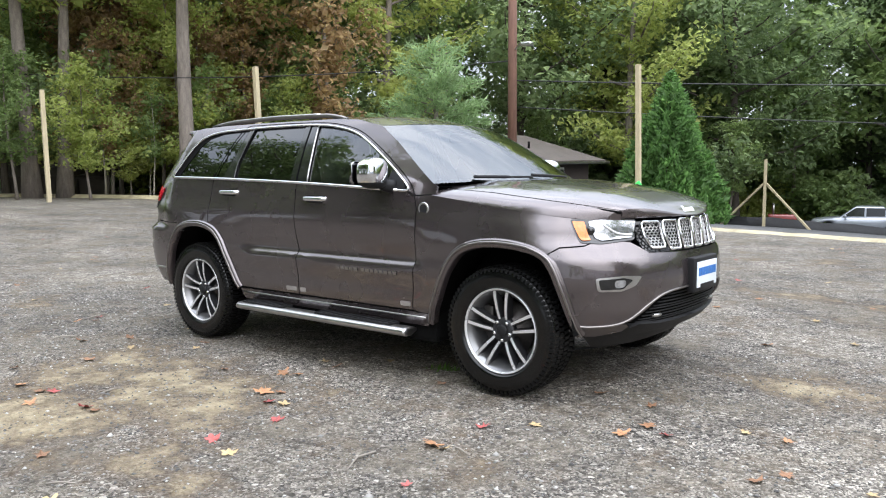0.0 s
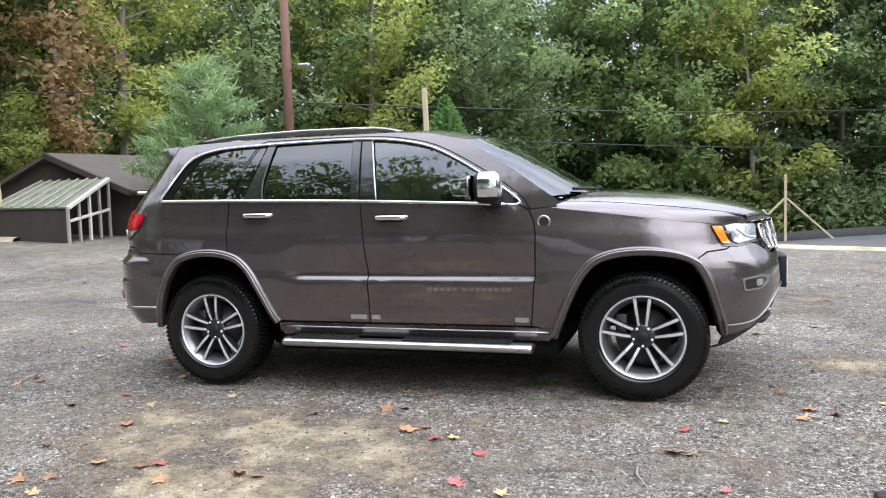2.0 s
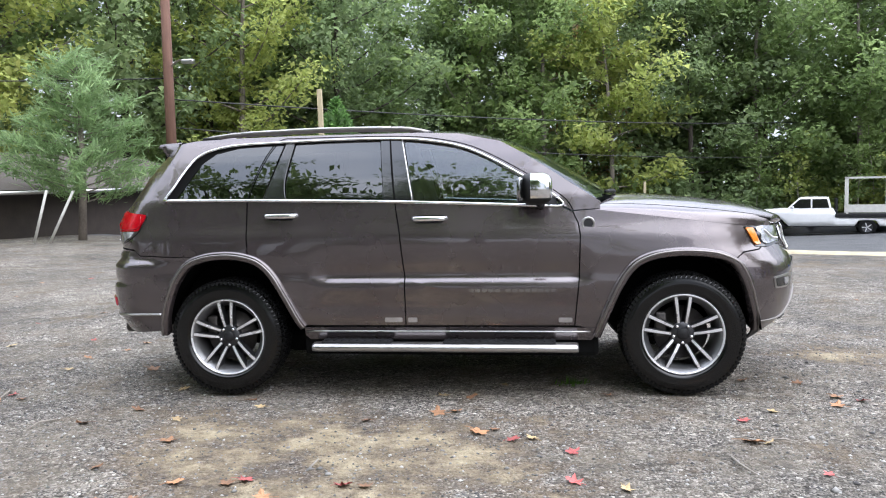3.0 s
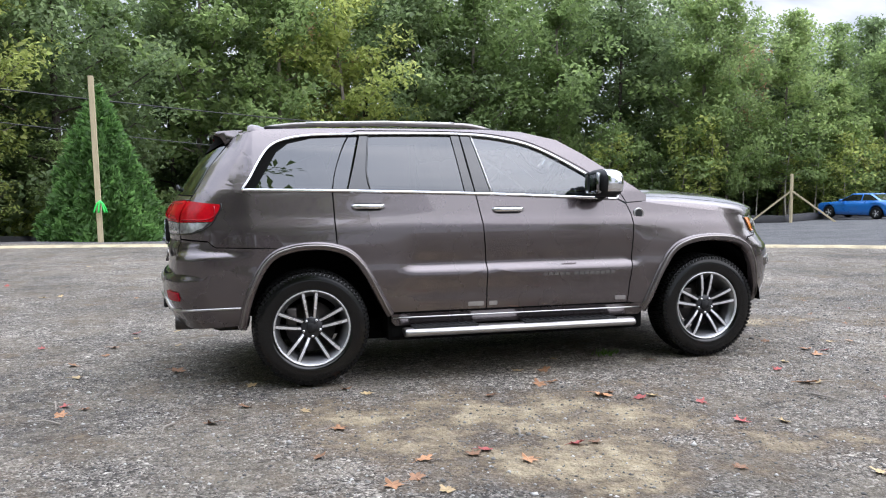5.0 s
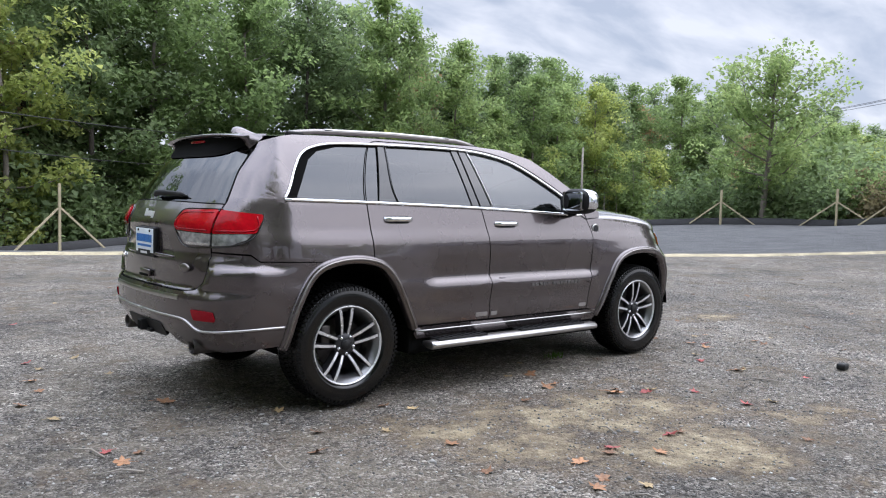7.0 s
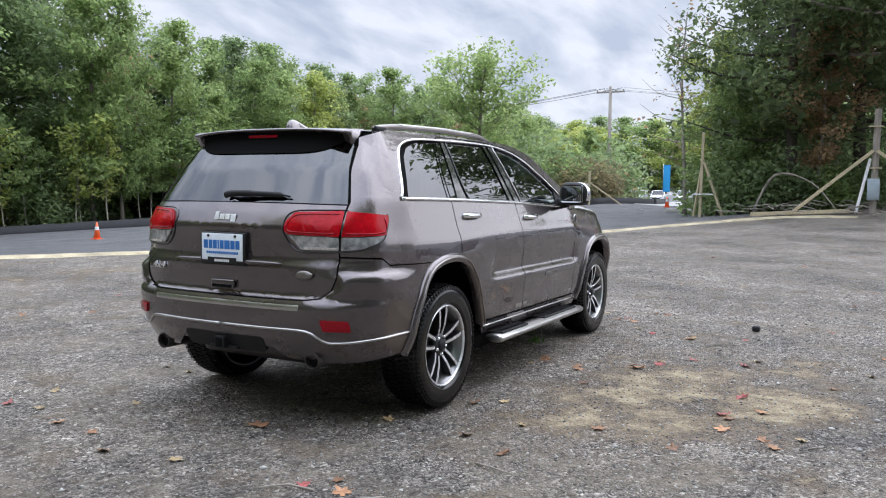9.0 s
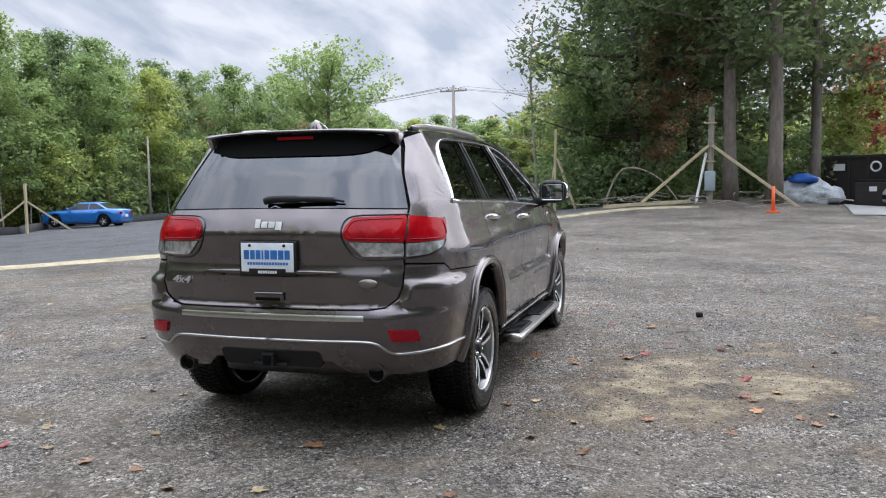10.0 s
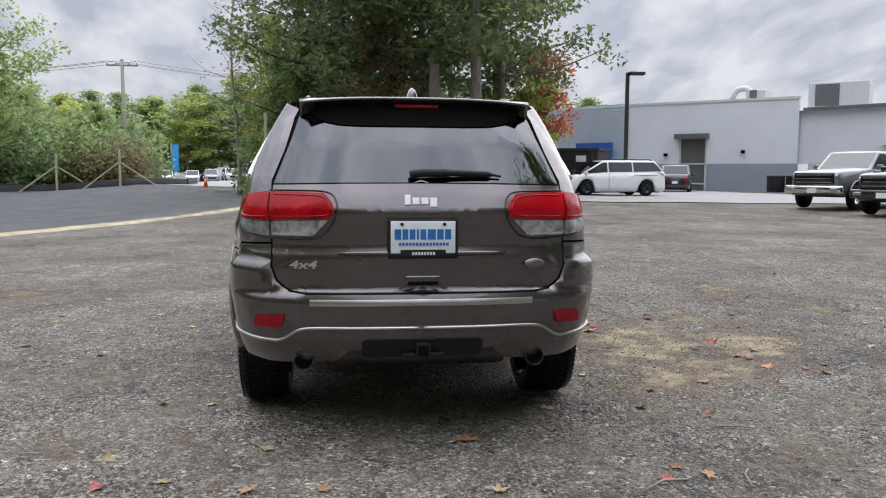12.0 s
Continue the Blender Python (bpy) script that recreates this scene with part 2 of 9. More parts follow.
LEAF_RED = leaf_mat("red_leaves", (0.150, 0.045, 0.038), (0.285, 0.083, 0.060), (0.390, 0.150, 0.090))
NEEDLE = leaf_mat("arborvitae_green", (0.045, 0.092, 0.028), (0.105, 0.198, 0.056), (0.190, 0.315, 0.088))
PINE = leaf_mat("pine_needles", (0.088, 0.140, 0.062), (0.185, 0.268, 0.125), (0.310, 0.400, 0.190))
WIRE = surf("black_cable", (0.02, 0.02, 0.02), 0.6, bump=0.0)

# ---- mesh helpers ----


def thing(name, label, category, group="", kind=""):
    return tagged(new(name), label, category, group, kind)


def link_mesh(name, me, material, parent=None, label="", smooth=True):
    me.materials.append(material)
    if smooth:
        me.polygons.foreach_set("use_smooth", [True] * len(me.polygons))
    ob = new(name, me)
    if parent is not None:
        ob.parent = parent
    if label:
        ob["label"] = label
    return ob


def part(name, bm, material, parent=None, label="", smooth=True):
    """Links a bmesh as one mesh object."""
    me = bpy.data.meshes.new(name)
    bm.to_mesh(me)
    bm.free()
    return link_mesh(name, me, material, parent, label, smooth)


def box(bm, cx, cy, cz, sx, sy, sz, bevel=0.0, m=None):
    """Adds a box of full sizes sx, sy, sz round a centre, with its edges rounded."""
    r = bmesh.ops.create_cube(bm, size=1.0)
    vs = r["verts"]
    t = Matrix.Translation((cx, cy, cz)) @ Matrix.Diagonal((sx, sy, sz, 1))
    bmesh.ops.transform(bm, verts=vs, matrix=t if m is None else m @ t)
    if bevel:
        es = list({e for v in vs for e in v.link_edges})
        bmesh.ops.bevel(bm, geom=es, offset=bevel, segments=2, affect="EDGES", profile=0.6)
    return bm


def tube(bm, pts, radii, sides=8, cap=True, flat=1.0):
    """Adds a tube along points with a radius at each; flat squashes it across."""
    pts = [Vector(p) for p in pts]
    if not hasattr(radii, "__len__"):
        radii = [radii] * len(pts)
    rings, up = [], None
    for i, p in enumerate(pts):
        d = (pts[min(i + 1, len(pts) - 1)] - pts[max(i - 1, 0)])
        d = d.normalized() if d.length > 1e-9 else Vector((0, 0, 1))
        if up is None:
            up = Vector((0, 0, 1)) if abs(d.z) < 0.9 else Vector((1, 0, 0))
        a = d.cross(up).normalized()
        up = a.cross(d).normalized()
        rings.append([bm.verts.new(p + (a * math.cos(k * math.tau / sides) * flat + up * math.sin(k * math.tau / sides)) * radii[i])
                      for k in range(sides)])
    for r0, r1 in zip(rings, rings[1:]):
        for k in range(sides):
            bm.faces.new((r0[k], r0[(k + 1) % sides], r1[(k + 1) % sides], r1[k]))
    if cap:
        bm.faces.new(rings[0][::-1])
        bm.faces.new(rings[-1])
    return bm


def curve_pts(pts, n=6):
    """A smooth curve through points (Catmull-Rom)."""
    pts = [Vector(p) for p in pts]
    out = []
    for i in range(len(pts) - 1):
        p0, p1, p2, p3 = pts[max(i - 1, 0)], pts[i], pts[i + 1], pts[min(i + 2, len(pts) - 1)]
        for k in range(n):
            t = k / n
            out.append(0.5 * ((2 * p1) + (p2 - p0) * t + (2 * p0 - 5 * p1 + 4 * p2 - p3) * t * t + (3 * p1 - p0 - 3 * p2 + p3) * t ** 3))
    out.append(pts[-1])
    return out


def revolve(bm, profile, m=None, n=48, closed=False):
    """Turns (radius, along) pairs round the y axis."""
    rings = []
    for r, a in profile:
        ring = []
        for k in range(n):
            th = k * math.tau / n
            v = Vector((r * math.cos(th), a, r * math.sin(th)))
            ring.append(bm.verts.new(m @ v if m is not None else v))
        rings.append(ring)
    pairs = list(zip(rings, rings[1:]))
    if closed:
        pairs.append((rings[-1], rings[0]))
    for r0, r1 in pairs:
        for k in range(n):
            bm.faces.new((r0[k], r0[(k + 1) % n], r1[(k + 1) % n], r1[k]))
    return bm

# ---- ground ----


def slope(x, y):
    """The lot is flat by the car, falls away to the north and rises a little to the east and west."""
    d = (y + 0.4 * x - 12.6) / 1.077
    s = float(np.interp(x, [-10, 2, 25, 60], [0.105, 0.10, 0.045, 0.03]))
    drop = s * max(0.0, d - 0.6)
    lim = float(np.interp(x, [0, 25, 60], [4.0, 2.2, 1.2]))
    up = 0.32 * float(np.interp(x, [12, 26], [0, 1])) * float(np.interp(y, [0, 10], [1, 0]))
    up += 0.35 * float(np.interp(-x, [8, 20], [0, 1])) * float(np.interp(y, [14, 22], [1, 0.4]))
    up += float(np.interp(x, [18, 46], [0, 1])) * float(np.interp(y, [-4, 4, 13, 19, 25, 36], [0.0, 0.4, 1.1, 0.75, 0.8, 0.4]))
    up += 0.55 * math.exp(-((x - 32) / 5) ** 2 - ((y + 3.5) / 4.5) ** 2)
    up -= 0.34 * float(np.interp(d, [17, 23], [0, 1])) * float(np.interp(x, [0, 9], [1, 0]))
    up += 0.026 * math.exp(-((x - 1.6) / 1.1) ** 2 - (y / 1.7) ** 2)
    return up - lim * (1 - math.exp(-drop / lim))


def ground_z(x, y):
    z = slope(x, y)
    z += 0.018 * noise.noise((x * 0.35, y * 0.35, 0.0)) + 0.006 * noise.noise((x * 1.7, y * 1.7, 3.0))
    r = math.hypot(x, y)
    k = min(1.0, max(0.0, (r - 60) / 60))
    return z + k * 0.6 * noise.noise((x * 0.03, y * 0.03, 7.0))


def grid_lines(fine, far):
    a = [0.0]
    step = 0.14
    while a[-1] < far:
        if a[-1] > fine:
            step = min(step * 1.16, 60)
        a.append(a[-1] + step)
    return [-v for v in a[:0:-1]] + a


def gravel_mat():
    m = bpy.data.materials.new("grey_gravel")
    m.use_nodes = True
    nt = m.node_tree
    b = nt.nodes["Principled BSDF"]
    L = nt.links.new
    co = nt.nodes.new("ShaderNodeTexCoord")

    def nz(scale, detail=4, rough=0.5):
        n = nt.nodes.new("ShaderNodeTexNoise")
        n.inputs["Scale"].default_value, n.inputs["Detail"].default_value, n.inputs["Roughness"].default_value = scale, detail, rough
        L(co.outputs["Object"], n.inputs["Vector"])
        return n.outputs["Fac"]

    def vor(scale):
        n = nt.nodes.new("ShaderNodeTexVoronoi")
        n.inputs["Scale"].default_value = scale
        L(co.outputs["Object"], n.inputs["Vector"])
        return n

    def mix(fac, a, c):
        x = nt.nodes.new("ShaderNodeMix")
        x.data_type = "RGBA"
        L(fac, x.inputs[0])
        for s, v in ((6, a), (7, c)):
            if isinstance(v, tuple):
                x.inputs[s].default_value = (*v, 1)
            else:
                L(v, x.inputs[s])
        return x.outputs[2]

    v1, v2 = vor(52.0), vor(118.0)
    hs = nt.nodes.new("ShaderNodeSeparateColor")
    L(v1.outputs["Color"], hs.inputs[0])
    st = ramp_node(nt, [(0.0, (0.022, 0.020, 0.018)), (0.40, (0.114, 0.105, 0.095)), (0.78, (0.255, 0.239, 0.217)), (0.92, (0.38, 0.358, 0.325)), (1.0, (0.72, 0.69, 0.64))])
    L(hs.outputs[0], st.inputs[0])
    h2 = nt.nodes.new("ShaderNodeSeparateColor")
    L(v2.outputs["Color"], h2.inputs[0])
    st2 = ramp_node(nt, [(0.0, (0.028, 0.025, 0.022)), (0.5, (0.152, 0.141, 0.127)), (1.0, (0.52, 0.49, 0.445))])
    L(h2.outputs[1], st2.inputs[0])
    which = ramp_node(nt, [(0.45, (0, 0, 0)), (0.55, (1, 1, 1))])
    L(nz(24, 3), which.inputs[0])
    stones = mix(which.outputs[0], st.outputs[0], st2.outputs[0])
    # broad damp and dry blotches
    blot = ramp_node(nt, [(0.36, (0.50, 0.49, 0.49)), (0.64, (1.32, 1.28, 1.22))])
    L(nz(0.42, 8, 0.66), blot.inputs[0])
    mu = nt.nodes.new("ShaderNodeMix"); mu.data_type = "RGBA"; mu.blend_type = "MULTIPLY"; mu.inputs[0].default_value = 1.0
    L(stones, mu.inputs[6]); L(blot.outputs[0], mu.inputs[7])
    mid = ramp_node(nt, [(0.34, (0.66, 0.66, 0.66)), (0.66, (1.34, 1.33, 1.31))])
    L(nz(4.5, 8, 0.75), mid.inputs[0])
    m2 = nt.nodes.new("ShaderNodeMix"); m2.data_type = "RGBA"; m2.blend_type = "MULTIPLY"; m2.inputs[0].default_value = 1.0
    L(mu.outputs[2], m2.inputs[6]); L(mid.outputs[0], m2.inputs[7])
    # trodden-in soil between the stones
    soil = ramp_node(nt, [(0.45, (0, 0, 0)), (0.66, (0.75, 0.75, 0.75))])
    L(nz(1.3, 9, 0.72), soil.inputs[0])
    soilc = ramp_node(nt, [(0.32, (0.105, 0.084, 0.060)), (0.68, (0.30, 0.262, 0.20))])
    L(nz(9, 6, 0.7), soilc.inputs[0])
    mud = mix(soil.outputs[0], m2.outputs[2], soilc.outputs[0])
    # bare sandy patches: broken by noise, gathered in a few spots beside the car
    pos = nt.nodes.new("ShaderNodeSeparateXYZ")
    L(co.outputs["Object"], pos.inputs[0])
    total = None
    for cx, cy, rx, ry, amp in ((-0.50, -1.95, 1.10, 0.62, 0.95), (-0.35, -2.65, 0.70, 0.45, 0.95), (-1.45, -1.75, 0.5, 0.35, 0.6), (0.75, -2.7, 0.6, 0.4, 0.55), (2.9, 0.45, 0.55, 0.3, 0.8), (4.25, 0.08, 0.6, 0.22, 0.8),
                                (-4.2, -1.0, 0.25, 0.2, 0.7), (2.5, -3.75, 0.6, 0.35, 0.8), (1.05, -4.25, 0.5, 0.2, 0.6), (2.75, 3.85, 0.5, 0.2, 0.7), (1.7, 4.2, 0.6, 0.25, 0.6), (3.0, 7.5, 3.0, 0.5, 0.4)):
        acc = None
        for axis, c, r in (("X", cx, rx), ("Y", cy, ry)):
            s = nt.nodes.new("ShaderNodeMath"); s.operation = "SUBTRACT"; s.inputs[1].default_value = c
            L(pos.outputs[axis], s.inputs[0])
            d = nt.nodes.new("ShaderNodeMath"); d.operation = "DIVIDE"; d.inputs[1].default_value = r
            L(s.outputs[0], d.inputs[0])
            p = nt.nodes.new("ShaderNodeMath"); p.operation = "MULTIPLY"
            L(d.outputs[0], p.inputs[0]); L(d.outputs[0], p.inputs[1])
            if acc is None:
                acc = p.outputs[0]
            else:
                a = nt.nodes.new("ShaderNodeMath"); a.operation = "ADD"
                L(acc, a.inputs[0]); L(p.outputs[0], a.inputs[1])
                acc = a.outputs[0]
        g = nt.nodes.new("ShaderNodeMapRange")
        g.inputs["From Min"].default_value, g.inputs["From Max"].default_value = 2.2, 0.0
        g.inputs["To Min"].default_value, g.inputs["To Max"].default_value = 0.0, amp
        L(acc, g.inputs["Value"])
        if total is None:
            total = g.outputs[0]
        else:
            x = nt.nodes.new("ShaderNodeMath"); x.operation = "MAXIMUM"
            L(total, x.inputs[0]); L(g.outputs[0], x.inputs[1])
            total = x.outputs[0]
    br = nt.nodes.new("ShaderNodeMath"); br.operation = "MULTIPLY_ADD"; br.inputs[1].default_value = 4.6; br.inputs[2].default_value = -2.75
    L(nz(1.9, 10, 0.74), br.inputs[0])
    ad = nt.nodes.new("ShaderNodeMath"); ad.operation = "ADD"
    L(total, ad.inputs[0]); L(br.outputs[0], ad.inputs[1])
    sm = nt.nodes.new("ShaderNodeMapRange")
    sm.inputs["From Min"].default_value, sm.inputs["From Max"].default_value = 0.15, 0.80
    L(ad.outputs[0], sm.inputs["Value"])
    halo = nt.nodes.new("ShaderNodeMapRange")
    halo.inputs["From Min"].default_value, halo.inputs["From Max"].default_value, halo.inputs["To Max"].default_value = -0.35, 0.22, 0.72
    L(ad.outputs[0], halo.inputs["Value"])
    soilb = ramp_node(nt, [(0.30, (0.060, 0.042, 0.026)), (0.55, (0.150, 0.108, 0.068)), (0.75, (0.270, 0.205, 0.130))])
    L(nz(14, 10, 0.8), soilb.inputs[0])
    mud = mix(halo.outputs[0], mud, soilb.outputs[0])
    sandc = ramp_node(nt, [(0.3, (0.230, 0.175, 0.105)), (0.52, (0.46, 0.385, 0.25)), (0.72, (0.68, 0.59, 0.42))])
    L(nz(8, 10, 0.8), sandc.inputs[0])
    keep = nt.nodes.new("ShaderNodeMath"); keep.operation = "MULTIPLY"; keep.inputs[1].default_value = 0.84
    L(sm.outputs[0], keep.inputs[0])
    colr = mix(keep.outputs[0], mud, sandc.outputs[0])
    # worn asphalt takes over beyond the straw strip
    s1 = nt.nodes.new("ShaderNodeMath"); s1.operation = "MULTIPLY_ADD"; s1.inputs[1].default_value = 0.4
    L(pos.outputs["X"], s1.inputs[0]); L(pos.outputs["Y"], s1.inputs[2])
    far = nt.nodes.new("ShaderNodeMapRange")
    far.inputs["From Min"].default_value, far.inputs["From Max"].default_value = 12.2, 13.0
    L(s1.outputs[0], far.inputs["Value"])
    asph = ramp_node(nt, [(0.3, (0.085, 0.086, 0.09)), (0.7, (0.15, 0.15, 0.152))])
    L(nz(0.8, 8, 0.65), asph.inputs[0])
    colr = mix(far.outputs[0], colr, asph.outputs[0])
    L(colr, b.inputs["Base Color"])
    b.inputs["Roughness"].default_value = 0.85
    b.inputs["Specular IOR Level"].default_value = 0.35
    hh = nt.nodes.new("ShaderNodeMath"); hh.operation = "MULTIPLY_ADD"; hh.inputs[1].default_value = 0.5
    L(v2.outputs["Distance"], hh.inputs[0]); L(v1.outputs["Distance"], hh.inputs[2])
    bp = nt.nodes.new("ShaderNodeBump")
    bp.invert = True
    bp.inputs["Strength"].default_value, bp.inputs["Distance"].default_value = 1.0, 0.02
    L(hh.outputs[0], bp.inputs["Height"])
    L(bp.outputs[0], b.inputs["Normal"])
    return m


GRAVEL = gravel_mat()
lines = grid_lines(7.5, 900)
verts = [(x, y, ground_z(x, y)) for x in lines for y in lines]
n = len(lines)
faces = [(i * n + j, (i + 1) * n + j, (i + 1) * n + j + 1, i * n + j + 1) for i in range(n - 1) for j in range(n - 1)]
me = bpy.data.meshes.new("ground")
me.from_pydata(verts, [], faces)
ground = tagged(link_mesh("ground", me, GRAVEL), "grey gravel lot with bare sandy patches", "ground", kind="structure")

# ---- the parked car: its surface ----
# x ahead, y to its left, z up; the side, nose and tail are one sheet, addressed by (q, z): q runs along the side and round the corners.
W_TAB = ([0.30, 0.40, 0.46, 0.50, 0.70, 0.735, 0.80, 0.92, 1.025, 1.055, 1.10, 1.20, 1.27, 1.40, 1.55, 1.66, 1.70, 1.76],
         [0.86, 0.895, 0.915, 0.925, 0.940, 0.942, 0.937, 0.936, 0.934, 0.927, 0.912, 0.886, 0.868, 0.806, 0.728, 0.664, 0.634, 0.58])
XF_TAB = ([0.30, 0.38, 0.48, 0.56, 0.70, 0.80, 0.88, 1.00, 1.08, 1.30, 1.8], [2.04, 2.15, 2.235, 2.265, 2.283, 2.276, 2.255, 2.24, 2.215, 2.215, 2.215])
XR_TAB = ([0.30, 0.36, 0.42, 0.52, 0.60, 0.70, 0.735, 0.75, 0.86, 0.900, 0.922, 0.945, 1.06, 1.125, 1.20, 1.26, 1.45, 1.62, 1.70],
          [2.20, 2.30, 2.36, 2.41, 2.425, 2.43, 2.415, 2.382, 2.384, 2.390, 2.388, 2.372, 2.376, 2.386, 2.348, 2.31, 2.19, 2.05, 2.00])
LC = 1.05


def tail_depth(z):
    return float(np.interp(z, [1.1, 1.3, 1.65], [0.38, 0.34, 0.24]))


def nose_e(z):
    """The bumper's corners are squarer than the bonnet's."""
    return float(np.interp(z, [0.84, 0.96], [0.77, 1.0]))


def half_width(q, z):
    w = float(np.interp(z, *W_TAB))
    # the lit ledge pressed into both doors
    k = float(np.interp(q, [-0.86, -0.78, 0.80, 0.90], [0, 1, 1, 0]))
    w += k * float(np.interp(z, [0.46, 0.60, 0.715, 0.735, 0.770, 0.86, 0.95], [0.0, -0.006, 0.006, 0.006, -0.030, -0.012, 0.0]))
    # the bumper's shoulder below the tail lights
    k = float(np.interp(q, [-3.4, -2.0, -1.86], [1, 1, 0]))
    w += k * float(np.interp(z, [0.50, 0.58, 0.80, 0.860, 0.895, 0.93], [-0.01, 0.0, 0.014, 0.012, -0.026, -0.024]))
    w -= 0.044 * float(np.interp(q, [-2.25, -1.85], [1, 0]))
    # fenders swell round the wheels
    for xc in (1.4575, -1.4575):
        k = math.exp(-((q - xc) / 0.46) ** 2) * float(np.interp(z, [0.4, 0.7, 0.93, 1.10], [0.006, 0.012, 0.014, 0.0]))
        w += k
    # the nose narrows above the bumper
    w -= 0.03 * float(np.interp(q, [0.8, 1.8], [0, 1])) * float(np.interp(z, [0.90, 1.05], [0, 1]))
    return w


def chart(q, z):
    w = half_width(q, z)
    xf, xr = float(np.interp(z, *XF_TAB)), float(np.interp(z, *XR_TAB))
    if q > xf - 0.75:
        th = min(max((q - (xf - 0.75)) / LC, 0), 1.2) * math.pi / 2
        e, c = nose_e(z), math.cos(th)
        return Vector((xf - 0.75 + 0.75 * math.sin(th) ** e, -w * math.copysign(abs(c) ** e if abs(c) > 1e-7 else 0.0, c), z))
    a = tail_depth(z)
    if -q > xr - a:
        th = min(max((-q - (xr - a)) / LC, 0), 1.2) * math.pi / 2
        e, c = 2 / 2.7, math.cos(th)
        y = w * math.copysign(abs(c) ** e if abs(c) > 1e-7 else 0.0, c)
        # the bumper's corners stand proud of the tailgate
        gate = float(np.interp(z, [0.742, 0.752, 0.795, 0.86], [0.55, 0.625, 0.68, 0.706]))
        push = 0.030 * float(np.interp(z, [0.74, 0.76, 0.868, 0.898], [0, 1, 1, 0])) * float(np.interp(abs(y), [gate, gate + 0.06], [0, 1]))
        return Vector((-(xr - a + a * math.sin(th) ** e) - push, -y, z))
    return Vector((q, -w, z))


def qx(x, z):
    xf, xr, a = float(np.interp(z, *XF_TAB)), float(np.interp(z, *XR_TAB)), tail_depth(z)
    if x > xf - 0.75:
        return xf - 0.75 + LC * math.asin(min(1, (x - xf + 0.75) / 0.75) ** (1 / nose_e(z))) / (math.pi / 2)
    if -x > xr - a:
        return -(xr - a + LC * math.asin(min(1, (-x - xr + a) / a) ** 1.35) / (math.pi / 2))
    return x


def qf(y, z):
    return float(np.interp(z, *XF_TAB)) - 0.75 + LC * math.acos(min(1, y / half_width(1.9, z)) ** (1 / nose_e(z))) / (math.pi / 2)


def qr(y, z):
    return -(float(np.interp(z, *XR_TAB)) - tail_depth(z) + LC * math.acos(min(1, y / half_width(-2.3, z)) ** 1.35) / (math.pi / 2))


def to_q(p):
    """An outline's corner: (x, z) on the side, ('f', y, z) on the nose, ('r', y, z) on the tail."""
    if p[0] == "f":
        return (qf(p[1], p[2]), p[2])
    if p[0] == "r":
        return (qr(p[1], p[2]), p[2])
    return (qx(p[0], p[1]), p[1])


def chart_n(q, z):
    e = 0.004
    n = (chart(q + e, z) - chart(q - e, z)).cross(chart(q, z + e) - chart(q, z - e))
    return n.normalized() if n.length > 1e-12 else Vector((0, -1, 0))


def on_body(p, off=0.0):
    q, z = to_q(p)
    return chart(q, z) + chart_n(q, z) * off


def round_outline(pts, r, n=4):
    """Rounds the corners of a closed outline in (q, z)."""
    out, m = [], len(pts)
    for i in range(m):
        a, b, c = Vector(pts[i - 1]), Vector(pts[i]), Vector(pts[(i + 1) % m])
        d1, d2 = (a - b), (c - b)
        k = min(r, d1.length * 0.45, d2.length * 0.45)
        p1, p2 = b + d1.normalized() * k, b + d2.normalized() * k
        for j in range(n + 1):
            t = j / n
            out.append(tuple((1 - t) ** 2 * p1 + 2 * t * (1 - t) * b + t * t * p2))
    return out


